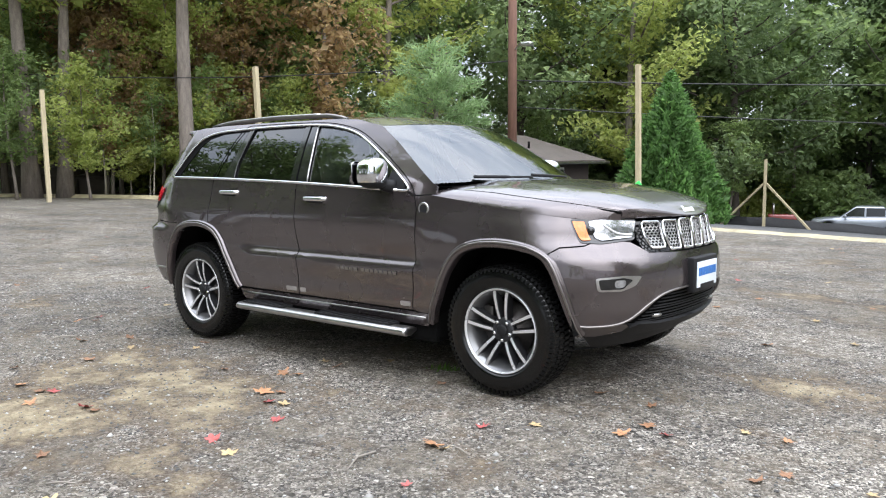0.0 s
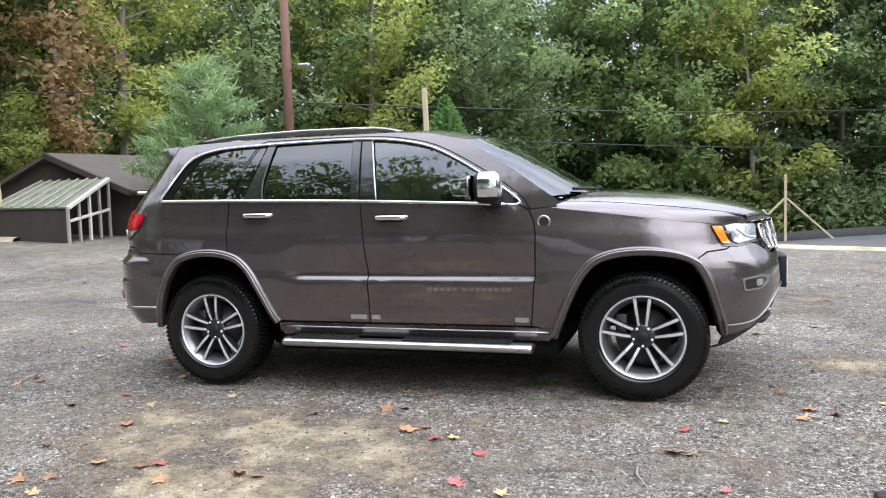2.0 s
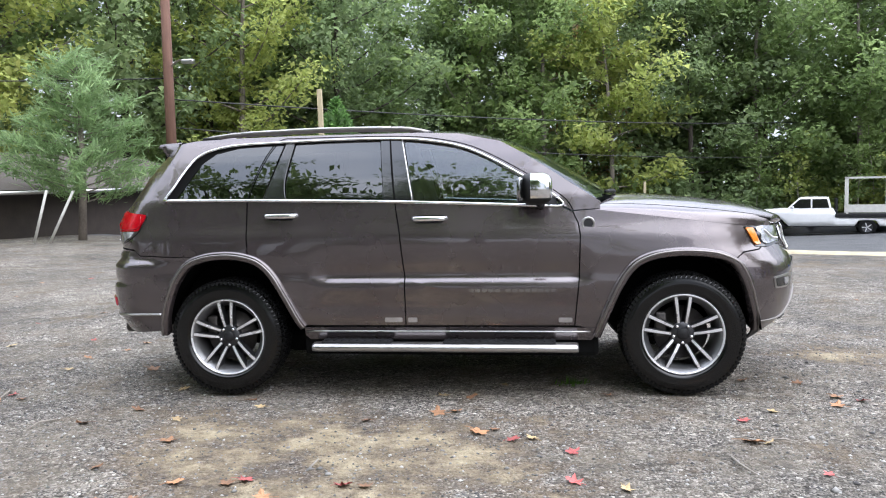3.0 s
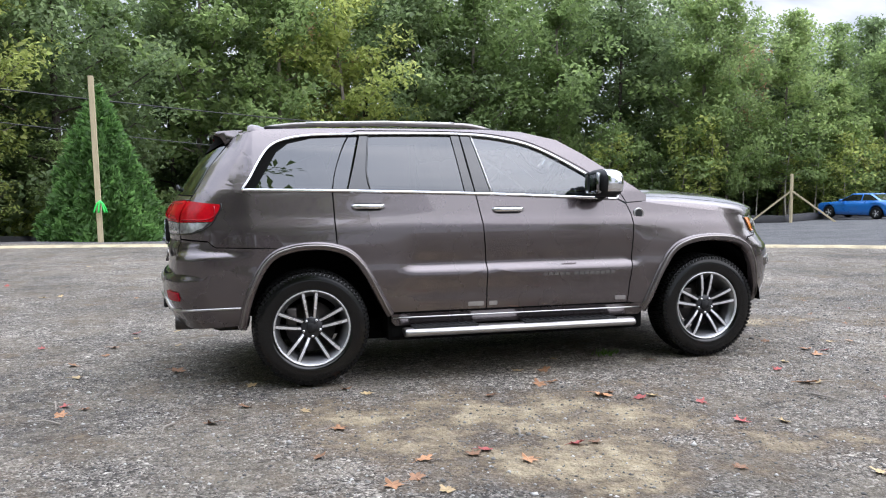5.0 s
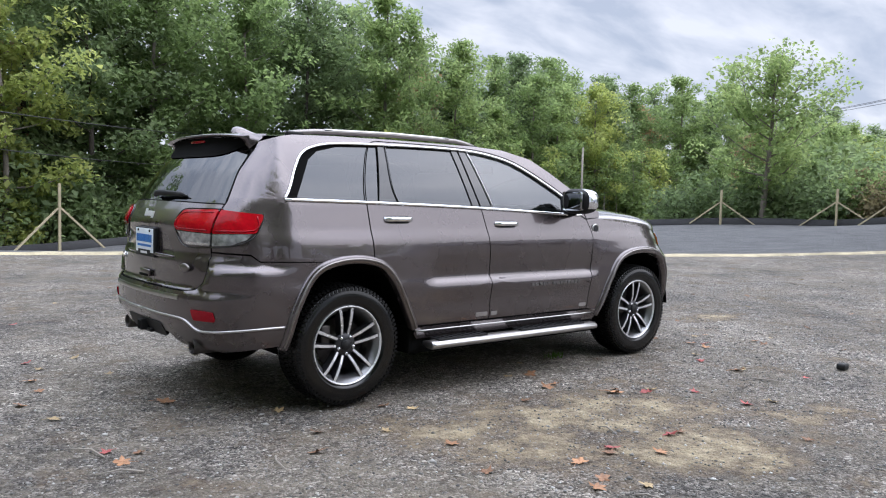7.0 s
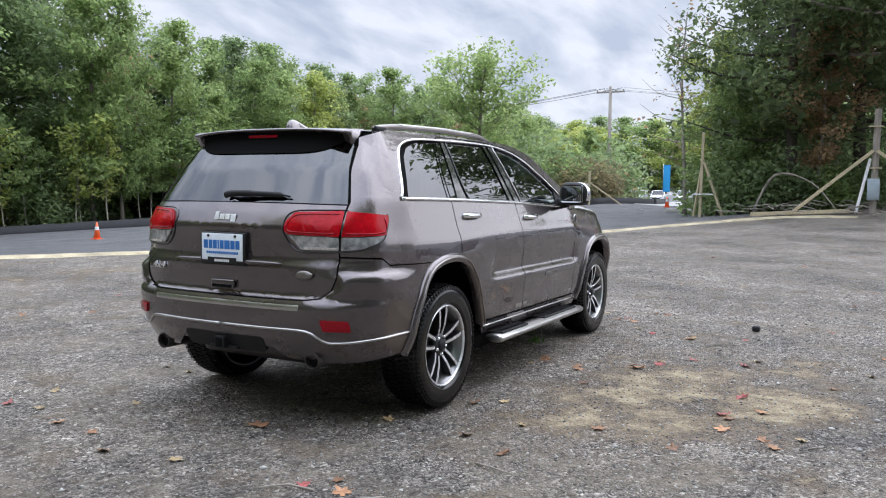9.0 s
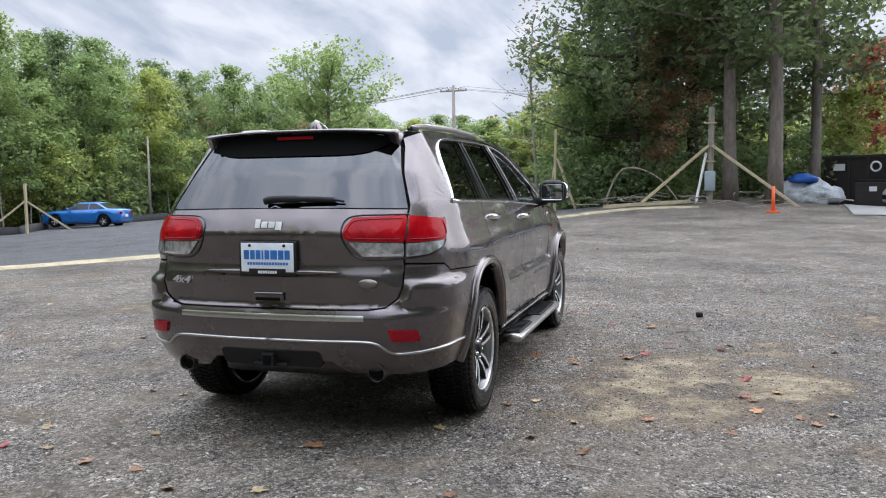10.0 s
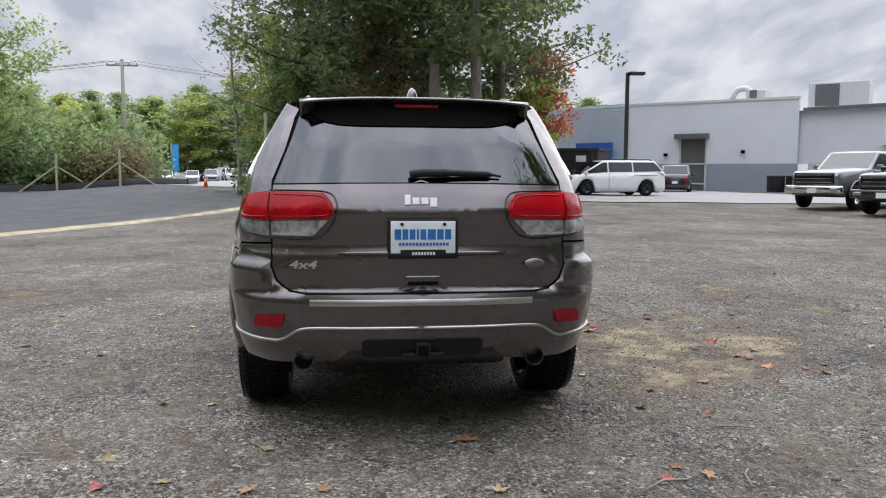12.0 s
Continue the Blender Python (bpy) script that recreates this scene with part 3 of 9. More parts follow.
def sheet(outline, off=0.0, thick=0.012, du=0.045, dz=0.03, half=False, rnd=0.0, dome=0.0):
    """A panel of the body: the outline laid on the surface, its edges folded inwards. half: the right half of a panel across the car."""
    pts = []
    for a, b in zip(outline, outline[1:] + outline[:1]):
        pts.append(to_q(a))
        if a[0] in ("f", "r") and b[0] == a[0]:
            k = math.ceil(max(abs(a[1] - b[1]) / 0.06, abs(a[2] - b[2]) / 0.015))
            pts += [to_q((a[0], a[1] + (b[1] - a[1]) * j / k, a[2] + (b[2] - a[2]) * j / k)) for j in range(1, k)] if not rnd else []
    if rnd:
        pts = round_outline(pts, rnd)
    bm = bmesh.new()
    f = bm.faces.new([bm.verts.new((a, b, 0)) for a, b in pts])
    bm.normal_update()
    bmesh.ops.triangulate(bm, faces=[f])
    q0, q1 = min(p[0] for p in pts), max(p[0] for p in pts)
    z0, z1 = min(p[1] for p in pts), max(p[1] for p in pts)
    for lo, hi, d, no in ((q0, q1, du, (1, 0, 0)), (z0, z1, dz, (0, 1, 0))):
        k = math.floor(lo / d) + 1
        while k * d < hi - 1e-4:
            bmesh.ops.bisect_plane(bm, geom=bm.verts[:] + bm.edges[:] + bm.faces[:], plane_co=tuple(c * k * d for c in no), plane_no=no, dist=1e-5)
            k += 1
    rim = [tuple(e.verts) for e in bm.edges if len(e.link_faces) == 1]
    nrm = {}
    for v in bm.verts:
        q, z = v.co.x, v.co.y
        n = chart_n(q, z)
        nrm[v] = n
        o = off
        if dome:
            u = (q - q0) / (q1 - q0) * 2 - 1
            w = (z - z0) / (z1 - z0) * 2 - 1
            o += dome * max(0, 1 - u * u) ** 0.5 * max(0, 1 - w * w) ** 0.5
        v.co = chart(q, z) + n * o
    bm.normal_update()
    if sum(fc.normal.dot(nrm[fc.verts[0]]) for fc in bm.faces) < 0:
        bmesh.ops.reverse_faces(bm, faces=bm.faces[:])
    if half:
        for v in bm.verts:
            if abs(v.co.y) < 0.012:
                v.co.y = 0.0
    if thick:
        dup = {}
        for a, b in rim:
            if half and abs(a.co.y) < 1e-6 and abs(b.co.y) < 1e-6:
                continue
            for v in (a, b):
                if v not in dup:
                    dup[v] = (bm.verts.new(v.co), bm.verts.new(v.co - nrm[v] * thick))
            try:
                bm.faces.new((dup[a][0], dup[b][0], dup[b][1], dup[a][1]))
            except ValueError:
                pass
    return bm


def mirrored(bm):
    out = bm.copy()
    for v in out.verts:
        v.co.y = -v.co.y
    bmesh.ops.reverse_faces(out, faces=out.faces[:])
    return out


def pair(name, bm, material, parent, label="", smooth=True):
    """The right part and its mirror image on the left."""
    parents = parent if isinstance(parent, tuple) else (parent, parent)
    two = mirrored(bm)
    return part(name, bm, material, parents[0], label, smooth), part(name, two, material, parents[1], label, smooth)


def whole(name, bm, material, parent, label="", smooth=True):
    """Both halves of a panel across the car in one mesh."""
    two = mirrored(bm)
    me = bpy.data.meshes.new("half")
    two.to_mesh(me)
    two.free()
    bm.from_mesh(me)
    bpy.data.meshes.remove(me)
    mid = [v for v in bm.verts if abs(v.co.y) < 1e-5]
    bmesh.ops.remove_doubles(bm, verts=mid, dist=0.0005)
    return part(name, bm, material, parent, label, smooth)


def trim(outline, r, off=0.0, sides=8, n=4, flat=1.0, closed=False, dense=True):
    """A round or flattened moulding that follows points on the body."""
    qs = [Vector((*to_q(p), 0)) for p in outline]
    if dense:
        qs = curve_pts(qs, n)
    pts = [chart(p.x, p.y) + chart_n(p.x, p.y) * off for p in qs]
    bm = bmesh.new()
    tube(bm, pts, r, sides, True, flat)
    bmesh.ops.recalc_face_normals(bm, faces=bm.faces[:])
    return bm


suv = thing("suv", "parked brown-grey metallic mid-size SUV with chrome trim and running boards", "car")

# outlines on the side
DLO_TOP = [(-1.88, 1.285), (-1.83, 1.36), (-1.77, 1.47), (-1.70, 1.565), (-1.60, 1.615), (-1.43, 1.645), (-1.10, 1.658), (-0.78, 1.665), (-0.40, 1.665),
           (-0.15, 1.648), (0.09, 1.60), (0.29, 1.513), (0.54, 1.368), (0.70, 1.262)]
TOP_EDGE = [(-1.95, 1.668), (-1.40, 1.697), (-0.90, 1.702), (-0.20, 1.702), (0.07, 1.690), (0.34, 1.632), (0.52, 1.530), (0.70, 1.410), (0.93, 1.255)]
R_ARCH = [(-1.90, 0.40), (-1.86, 0.585), (-1.79, 0.755), (-1.70, 0.865), (-1.58, 0.912), (-1.44, 0.926), (-1.31, 0.912), (-1.20, 0.866), (-1.10, 0.752), (-0.975, 0.52), (-0.935, 0.455)]
F_ARCH = [(0.93, 0.40), (0.985, 0.54), (1.07, 0.728), (1.165, 0.852), (1.29, 0.908), (1.46, 0.926), (1.63, 0.910), (1.755, 0.862), (1.845, 0.73), (1.905, 0.50), (1.915, 0.43)]


def bot_z(x):
    return float(np.interp(x, [-1.88, -1.20, -0.33, 0.65, 0.74], [1.285, 1.272, 1.250, 1.212, 1.205]))


front_doors = pair("front_door", sheet([(-0.262, 0.465), (-0.262, 0.76), (-0.29, 1.05), (-0.325, bot_z(-0.325)), (0.20, bot_z(0.2)), (0.72, 1.205), (0.79, 1.17),
                                        (0.822, 1.10), (0.832, 1.03), (0.824, 0.76), (0.795, 0.465)]), PAINT, suv)
rear_doors = pair("rear_door", sheet([(-0.925, 0.465), (-1.095, 0.765), (-1.20, 0.876), (-1.285, 0.915), (-1.295, 1.06), (-1.302, bot_z(-1.3)), (-0.80, bot_z(-0.8)),
                                      (-0.334, bot_z(-0.334)), (-0.298, 1.05), (-0.270, 0.76), (-0.270, 0.465)]), PAINT, suv)
quarter = [(-1.294, 0.922), (-1.304, 1.06), (-1.311, bot_z(-1.3)), (-1.60, 1.278), (-1.88, 1.285)] + DLO_TOP[1:7] + [(-1.10, 1.70), (-1.40, 1.697), (-1.72, 1.685),
           ("r", 0.575, 1.63), ("r", 0.60, 1.58), ("r", 0.655, 1.42), ("r", 0.715, 1.265), ("r", 0.715, 1.10), ("r", 0.715, 0.975), (-2.10, 0.965), (-2.05, 0.925), (-1.74, 0.918), (-1.64, 0.912), (-1.58, 0.922), (-1.44, 0.934)]
pair("quarter_panel", sheet(quarter), PAINT, suv)
rails = DLO_TOP[6:] + [(0.70, 1.262), (0.735, 1.21), (0.79, 1.183), (0.88, 1.188), (0.96, 1.192), (0.965, 1.235), (0.93, 1.255)] + TOP_EDGE[:0:-1][1:-1] + [(-1.10, 1.702)]
pair("roof_side", sheet(rails), PAINT, suv)


def fender_top(x):
    return float(np.interp(x, [0.75, 0.93, 1.40, 1.80, 2.02, 2.30], [1.195, 1.185, 1.125, 1.075, 1.05, 1.03]))


fend = [(0.803, 0.465), (0.832, 0.76), (0.840, 1.03), (0.830, 1.10), (0.797, 1.175)] + [(x, fender_top(x)) for x in (0.93, 1.10, 1.25, 1.40, 1.60, 1.80, 1.95, 2.02)] + \
       [(1.99, 0.965), (1.93, 0.925), (1.82, 0.915), (1.765, 0.875), (1.68, 0.91), (1.46, 0.935), (1.28, 0.917), (1.158, 0.862), (1.06, 0.735), (0.975, 0.55), (0.94, 0.44)]
pair("front_fender", sheet(fend), PAINT, suv)

# bumpers, tailgate
rb = [(-1.905, 0.42), (-1.86, 0.60), (-1.785, 0.79), (-1.715, 0.866), (-1.655, 0.897), (-1.65, 0.910), (-2.05, 0.917), (-2.10, 0.955), ("r", 0.715, 0.965), ("r", 0.715, 0.86), ("r", 0.69, 0.79),
      ("r", 0.63, 0.745), ("r", 0.55, 0.735), ("r", 0.25, 0.735), ("r", 0.0, 0.735), ("r", 0.0, 0.47), ("r", 0.34, 0.465), ("r", 0.42, 0.40), ("r", 0.72, 0.385), (-2.16, 0.39)]
whole("rear_bumper", sheet(rb, half=True, dz=0.022), PAINT, suv)
tg = [("r", 0.0, 0.742), ("r", 0.55, 0.742), ("r", 0.625, 0.752), ("r", 0.68, 0.795), ("r", 0.706, 0.86), ("r", 0.706, 1.10), ("r", 0.706, 1.245), ("r", 0.35, 1.252), ("r", 0.0, 1.255)]
tailgate = whole("tailgate", sheet(tg, half=True, dz=0.022), PAINT, suv)
rg = [("r", 0.0, 1.262), ("r", 0.40, 1.260), ("r", 0.706, 1.254), ("r", 0.645, 1.42), ("r", 0.585, 1.58), ("r", 0.56, 1.625), ("r", 0.0, 1.635)]
whole("rear_window", sheet(rg, off=-0.004, half=True), REAR_GLASS, suv, "dark tinted rear window")
fb = [(1.905, 0.48), (1.85, 0.72), (1.775, 0.875), (1.825, 0.907), (1.93, 0.917), (1.99, 0.955), ("f", 0.70, 0.955), ("f", 0.58, 0.935), ("f", 0.505, 0.876), ("f", 0.30, 0.868), ("f", 0.0, 0.866),
      ("f", 0.0, 0.66), ("f", 0.30, 0.655), ("f", 0.46, 0.63), ("f", 0.56, 0.55), ("f", 0.62, 0.50), ("f", 0.70, 0.475)]
whole("front_bumper", sheet(fb, half=True, dz=0.022), PAINT, suv)
lip = [(1.905, 0.475), ("f", 0.70, 0.468), ("f", 0.60, 0.46), ("f", 0.30, 0.44), ("f", 0.0, 0.44), ("f", 0.0, 0.31), ("f", 0.4, 0.305), ("f", 0.72, 0.30), (1.93, 0.30), (1.90, 0.31)]
whole("front_skirt", sheet(lip, off=-0.02, half=True), BLACK, suv, "black plastic lower lip")

# roof, windscreen, bonnet
EDGE = [(0.34, 1.632), (0.52, 1.530), (0.70, 1.410), (0.93, 1.255)]


def edge_at(s):
    k = np.linspace(0, 1, 4)
    return float(np.interp(s, k, [p[0] for p in EDGE])), float(np.interp(s, k, [p[1] for p in EDGE]))


def ws_point(s, v):
    x, z = edge_at(s)
    y = chart(x, z).y
    return Vector((x + (0.06 + 0.13 * s) * (1 - v * v), y * v, z + 0.030 * (1 - v * v) * (1 - 0.5 * s)))


def patch(fn, nu, nv):
    bm = bmesh.new()
    g = [[bm.verts.new(fn(i / nu, j / nv * 2 - 1)) for j in range(nv + 1)] for i in range(nu + 1)]
    for i in range(nu):
        for j in range(nv):
            bm.faces.new((g[i][j], g[i][j + 1], g[i + 1][j + 1], g[i + 1][j]))
    bmesh.ops.recalc_face_normals(bm, faces=bm.faces[:])
    if sum(f.normal.z for f in bm.faces) < 0:
        bmesh.ops.reverse_faces(bm, faces=bm.faces[:])
    return bm


def roof_point(u, v):
    xr = -2.00 + 0.10 * (1 - abs(v) ** 2)
    xf = ws_point(0, v).x
    back = -1.98 + 0.115 * abs(v) ** 4
    x = back + u * (xf - back)
    xe = -1.93 + u * (0.34 + 1.93)
    ze = float(np.interp(xe, [-1.95, -1.40, -0.90, -0.20, 0.07, 0.34], [1.668, 1.697, 1.702, 1.702, 1.690, 1.632]))
    ye = abs(chart(xe, ze).y)
    crown = float(np.interp(xe, [-1.95, -1.0, 0.0, 0.34], [0.015, 0.036, 0.040, 0.030]))
    return Vector((x, v * ye, ze + crown * (1 - abs(v) ** 2.4)))


part("roof", patch(roof_point, 40, 24), PAINT, suv)
part("windscreen", patch(ws_point, 14, 24), SCREEN, suv, "clear raked windscreen")


def hood_point(u, v):
    a = abs(v)
    x0 = 0.93 + 0.19 * (1 - a * a)
    xe = 1.480 + 0.75 * math.sqrt(1 - (0.646 * a / 0.885) ** 2)
    x = x0 + (xe - x0) * u
    xs = 0.93 + (1.985 - 0.93) * u
    zs = fender_top(xs)
    ys = abs(on_body((xs, zs)).y)
    zc = float(np.interp(x, [0.93, 1.15, 1.33, 1.60, 1.80, 1.92, 2.04, 2.13, 2.19, 2.235], [1.262, 1.275, 1.272, 1.248, 1.222, 1.198, 1.166, 1.132, 1.100, 1.070]))
    zc = max(zc, zs + 0.012)
    # a raised centre with a soft fold on each side
    zc -= 0.012 * float(np.interp(a, [0.52, 0.66], [0, 1])) * (1 - u)
    z = zs + (zc - zs) * max(0.0, 1 - a ** 3.2) ** (1 / 1.9)
    return Vector((x, -math.copysign(ys * a ** 0.96, v), z))


def hood_cut(u, v):
    return hood_point(u, v * 0.895)


part("bonnet", patch(hood_cut, 34, 44), PAINT, suv)


def nose_lip(u, v):
    top = hood_cut(1, v)
    p = on_body(("f", abs(top.y), 1.062), 0.003)
    low = Vector((p.x, math.copysign(abs(p.y), top.y), p.z))
    return top.lerp(low, u) + Vector((0.012 * math.sin(math.pi * u), 0, 0))


part("bonnet_lip", patch(nose_lip, 4, 44), PAINT, suv)


def fender_crown(u, v):
    return hood_point(u, 0.905 + 0.095 * (v + 1) / 2)


pair("fender_crown", patch(fender_crown, 34, 6), PAINT, suv)


def crown_lip(u, v):
    top = hood_point(1, 0.89 + 0.11 * (v + 1) / 2)
    p = on_body(("f", abs(top.y), 1.050), 0.002)
    return top.lerp(Vector((p.x, -abs(p.y) if top.y < 0 else abs(p.y), min(p.z, top.z - 0.002))), u)


pair("crown_lip", patch(crown_lip, 4, 8), PAINT, suv)
seam = tube(bmesh.new(), [hood_point(u, 0.90) - Vector((0, 0, 0.012)) for u in np.linspace(0, 1, 30)], 0.009, 6)
pair("bonnet_seam", seam, GAP, suv, "dark shut line")
cowl = patch(lambda u, v: ws_point(1, v) * (1 - u) + hood_point(0, -v) * u - Vector((0, 0, 0.018)), 3, 20)
part("cowl", cowl, BLACK, suv, "black plastic cowl below the windscreen")

# glass on the sides, pillars and bright mouldings
fg = [(-0.20, bot_z(-0.2)), (-0.295, 1.66), (-0.15, 1.643), (0.09, 1.595), (0.29, 1.508), (0.54, 1.363), (0.685, 1.262), (0.70, 1.22), (0.65, 1.214)]
rgl = [(-1.045, bot_z(-1.0)), (-1.065, 1.40), (-1.030, 1.655), (-0.78, 1.66), (-0.455, 1.66), (-0.405, bot_z(-0.4))]
qg = [(-1.80, 1.288), (-1.74, 1.40), (-1.66, 1.535), (-1.58, 1.595), (-1.42, 1.63), (-1.11, 1.645), (-1.165, 1.45), (-1.215, bot_z(-1.2))]
pair("door_glass", sheet(fg, off=-0.012, thick=0.004), CLEAR, front_doors, "lightly tinted side window")
pair("door_glass", sheet(rgl, off=-0.012, thick=0.004), TINT, rear_doors, "dark tinted side window")
pair("quarter_window", sheet(qg, off=-0.010, thick=0.004), TINT, suv, "dark tinted rear side window")
pair("door_pillar", sheet([(-0.207, bot_z(-0.2)), (-0.30, 1.66), (-0.382, 1.664), (-0.325, bot_z(-0.32))], off=-0.004), GLOSS_BLACK, front_doors, "gloss black pillar trim")
pair("door_pillar", sheet([(-0.335, bot_z(-0.33)), (-0.392, 1.664), (-0.450, 1.662), (-0.400, bot_z(-0.4))], off=-0.004), GLOSS_BLACK, rear_doors, "gloss black pillar trim")
pair("door_pillar", sheet([(-1.052, bot_z(-1.0)), (-1.072, 1.40), (-1.037, 1.655), (-1.092, 1.655), (-1.15, 1.45), (-1.205, bot_z(-1.2))], off=-0.004), GLOSS_BLACK, rear_doors, "gloss black pillar trim")
pair("window_seal", sheet([(-1.87, 1.286), (-1.80, 1.292), (-1.735, 1.40), (-1.655, 1.535), (-1.575, 1.595), (-1.42, 1.632), (-1.10, 1.646), (-1.10, 1.657), (-1.43, 1.644), (-1.60, 1.614),
                           (-1.70, 1.564), (-1.77, 1.469), (-1.83, 1.359)], off=-0.006), GAP, suv)
pair("upper_moulding", trim(DLO_TOP, 0.0095, 0.002, 6, 4), CHROME, suv, "bright chrome window surround")
pair("lower_moulding", trim([(-1.88, 1.282), (-1.20, 1.272), (-0.33, 1.250), (0.65, 1.210)], 0.011, 0.004, 6, 8), CHROME, suv, "bright chrome waistline strip")
pair("corner_moulding", trim([(0.65, 1.210), (0.715, 1.208), (0.735, 1.225), (0.70, 1.262)], 0.009, 0.003, 6, 4), CHROME, suv)
pair("mirror_sail", sheet([(0.52, 1.224), (0.56, 1.345), (0.685, 1.262), (0.705, 1.22), (0.65, 1.214)], off=-0.004), BLACK, front_doors, "black corner trim")
pair("divider_bar", trim([(-0.212, 1.245), (-0.305, 1.655)], 0.006, 0.0, 6, 6), SATIN, front_doors)
pair("divider_bar", trim([(-1.050, 1.27), (-1.070, 1.40), (-1.035, 1.652)], 0.005, 0.0, 6, 6), GLOSS_BLACK, rear_doors)
# the door frames' upper shut line
pair("frame_seam", trim([(-1.306, 1.278), (-1.275, 1.42), (-1.20, 1.60), (-1.13, 1.676), (-1.00, 1.684), (-0.60, 1.686), (-0.30, 1.680), (-0.10, 1.662), (0.12, 1.614), (0.32, 1.525), (0.57, 1.380), (0.74, 1.262), (0.795, 1.185)], 0.0035, 0.0, 5, 5), GAP, suv)
pair("frame_seam", trim([(-0.330, 1.252), (-0.362, 1.45), (-0.390, 1.684)], 0.0035, -0.001, 5, 5), GAP, suv)
# black lining behind every shut line
for pts in ([(-0.266, 0.47), (-0.266, 0.76), (-0.294, 1.05), (-0.33, 1.25), (-0.386, 1.67)], [(0.80, 0.47), (0.828, 0.76), (0.836, 1.03), (0.825, 1.10), (0.793, 1.175)],
            [(-1.28, 0.93), (-1.299, 1.06), (-1.306, 1.27)], [(-1.74, 0.914), (-2.05, 0.921), (-2.10, 0.962), ("r", 0.71, 0.97)], [(1.77, 0.88), (1.82, 0.911), (1.93, 0.921), (1.99, 0.96)],
            [("r", 0.71, 0.97), ("r", 0.71, 1.10), ("r", 0.71, 1.25), ("r", 0.65, 1.42), ("r", 0.59, 1.58)], [("r", 0.71, 0.86), ("r", 0.685, 0.79), ("r", 0.63, 0.748), ("r", 0.3, 0.738), ("r", 0.0, 0.738)],
            [("r", 0.0, 1.258), ("r", 0.40, 1.256), ("r", 0.71, 1.25)]):
    pair("panel_gap", trim(pts, 0.009, -0.012, 5, 8), GAP, suv)

# wheel arch mouldings, sills, running boards
for pts in (R_ARCH, F_ARCH):
    bm = bmesh.new()
    qs = curve_pts([Vector((*to_q(p), 0)) for p in pts], 6)
    cen = Vector(((qs[0].x + qs[-1].x) / 2, 0.45, 0))
    rows = []
    for i, p in enumerate(qs):
        d = (qs[min(i + 1, len(qs) - 1)] - qs[max(i - 1, 0)]).normalized()
        nr = Vector((-d.y, d.x, 0))
        if nr.dot(p - cen) < 0:
            nr = -nr
        sec = []
        for w, o in ((0.026, -0.004), (0.022, 0.012), (0.012, 0.020), (-0.004, 0.021), (-0.022, 0.019), (-0.030, 0.010), (-0.032, -0.035)):
            r = p + nr * w
            sec.append(bm.verts.new(chart(r.x, r.y) + chart_n(r.x, r.y) * o))
        rows.append(sec)
    for a, b in zip(rows, rows[1:]):
        for k in range(len(a) - 1):
            bm.faces.new((a[k], a[k + 1], b[k + 1], b[k]))
    bmesh.ops.recalc_face_normals(bm, faces=bm.faces[:])
    if sum(f.normal.y for f in bm.faces if abs(f.normal.y) > 0.8) > 0:
        bmesh.ops.reverse_faces(bm, faces=bm.faces[:])
    flares = pair("wheel_arch_flare", bm, PAINT, suv, "painted flare with a bright edge line")
    bm = bmesh.new()
    tube(bm, [chart(p.x, p.y) + chart_n(p.x, p.y) * 0.021 for p in qs], 0.0075, 6)
    pair("flare_edge", bm, FLARE_TRIM, flares, "satin bright edge line")
sill = [(-0.93, 0.45), (-0.5, 0.452), (0.3, 0.454), (0.93, 0.452), (0.93, 0.40), (0.90, 0.37), (-0.90, 0.37), (-0.93, 0.40)]
pair("sill", sheet(sill, off=0.006, dz=0.02), PAINT, suv)
pair("sill_gap", trim([(-0.90, 0.458), (0.90, 0.458)], 0.008, -0.008, 5, 10), GAP, suv)
pair("sill_line", trim([(-0.92, 0.425), (0.90, 0.425)], 0.007, 0.006, 6, 10), SATIN, suv)
bm = bmesh.new()
prof = [(0.90, 0.335), (0.90, 0.352), (0.96, 0.366), (1.005, 0.364), (1.028, 0.350), (1.034, 0.336), (1.026, 0.318), (1.0, 0.308), (0.95, 0.310)]
xs = [-0.86, -0.855, -0.84, -0.5, 0.0, 0.5, 0.80, 0.815, 0.82]
rows = []
for i, x in enumerate(xs):
    k = 0.80 if i in (0, len(xs) - 1) else (0.94 if i in (1, len(xs) - 2) else 1.0)
    rows.append([bm.verts.new((x, -(0.96 + (y - 0.96) * k), 0.33 + (z - 0.33) * k)) for y, z in prof])
for a, b in zip(rows, rows[1:]):
    for k in range(len(a)):
        bm.faces.new((a[k], a[(k + 1) % len(a)], b[(k + 1) % len(a)], b[k]))
bm.faces.new(rows[0])
bm.faces.new(rows[-1][::-1])
bmesh.ops.recalc_face_normals(bm, faces=bm.faces[:])
boards = pair("running_board", bm, SATIN, suv, "satin metal running board")
for x0, x1 in ((-0.80, -0.35), (-0.02, 0.68)):
    bm = bmesh.new()
    box(bm, (x0 + x1) / 2, -0.958, 0.367, x1 - x0, 0.100, 0.018, 0.006)
    for k in range(int((x1 - x0) / 0.05)):
        box(bm, x0 + 0.03 + k * 0.05, -0.955, 0.378, 0.012, 0.085, 0.006)
    pair("tread_pad", bm, BLACK, boards, "black rubber step pad", smooth=False)
for x in (-0.6, 0.0, 0.6):
    pair("board_bracket", box(bmesh.new(), x, -0.86, 0.325, 0.05, 0.16, 0.02, 0.004), BLACK, suv, smooth=False)
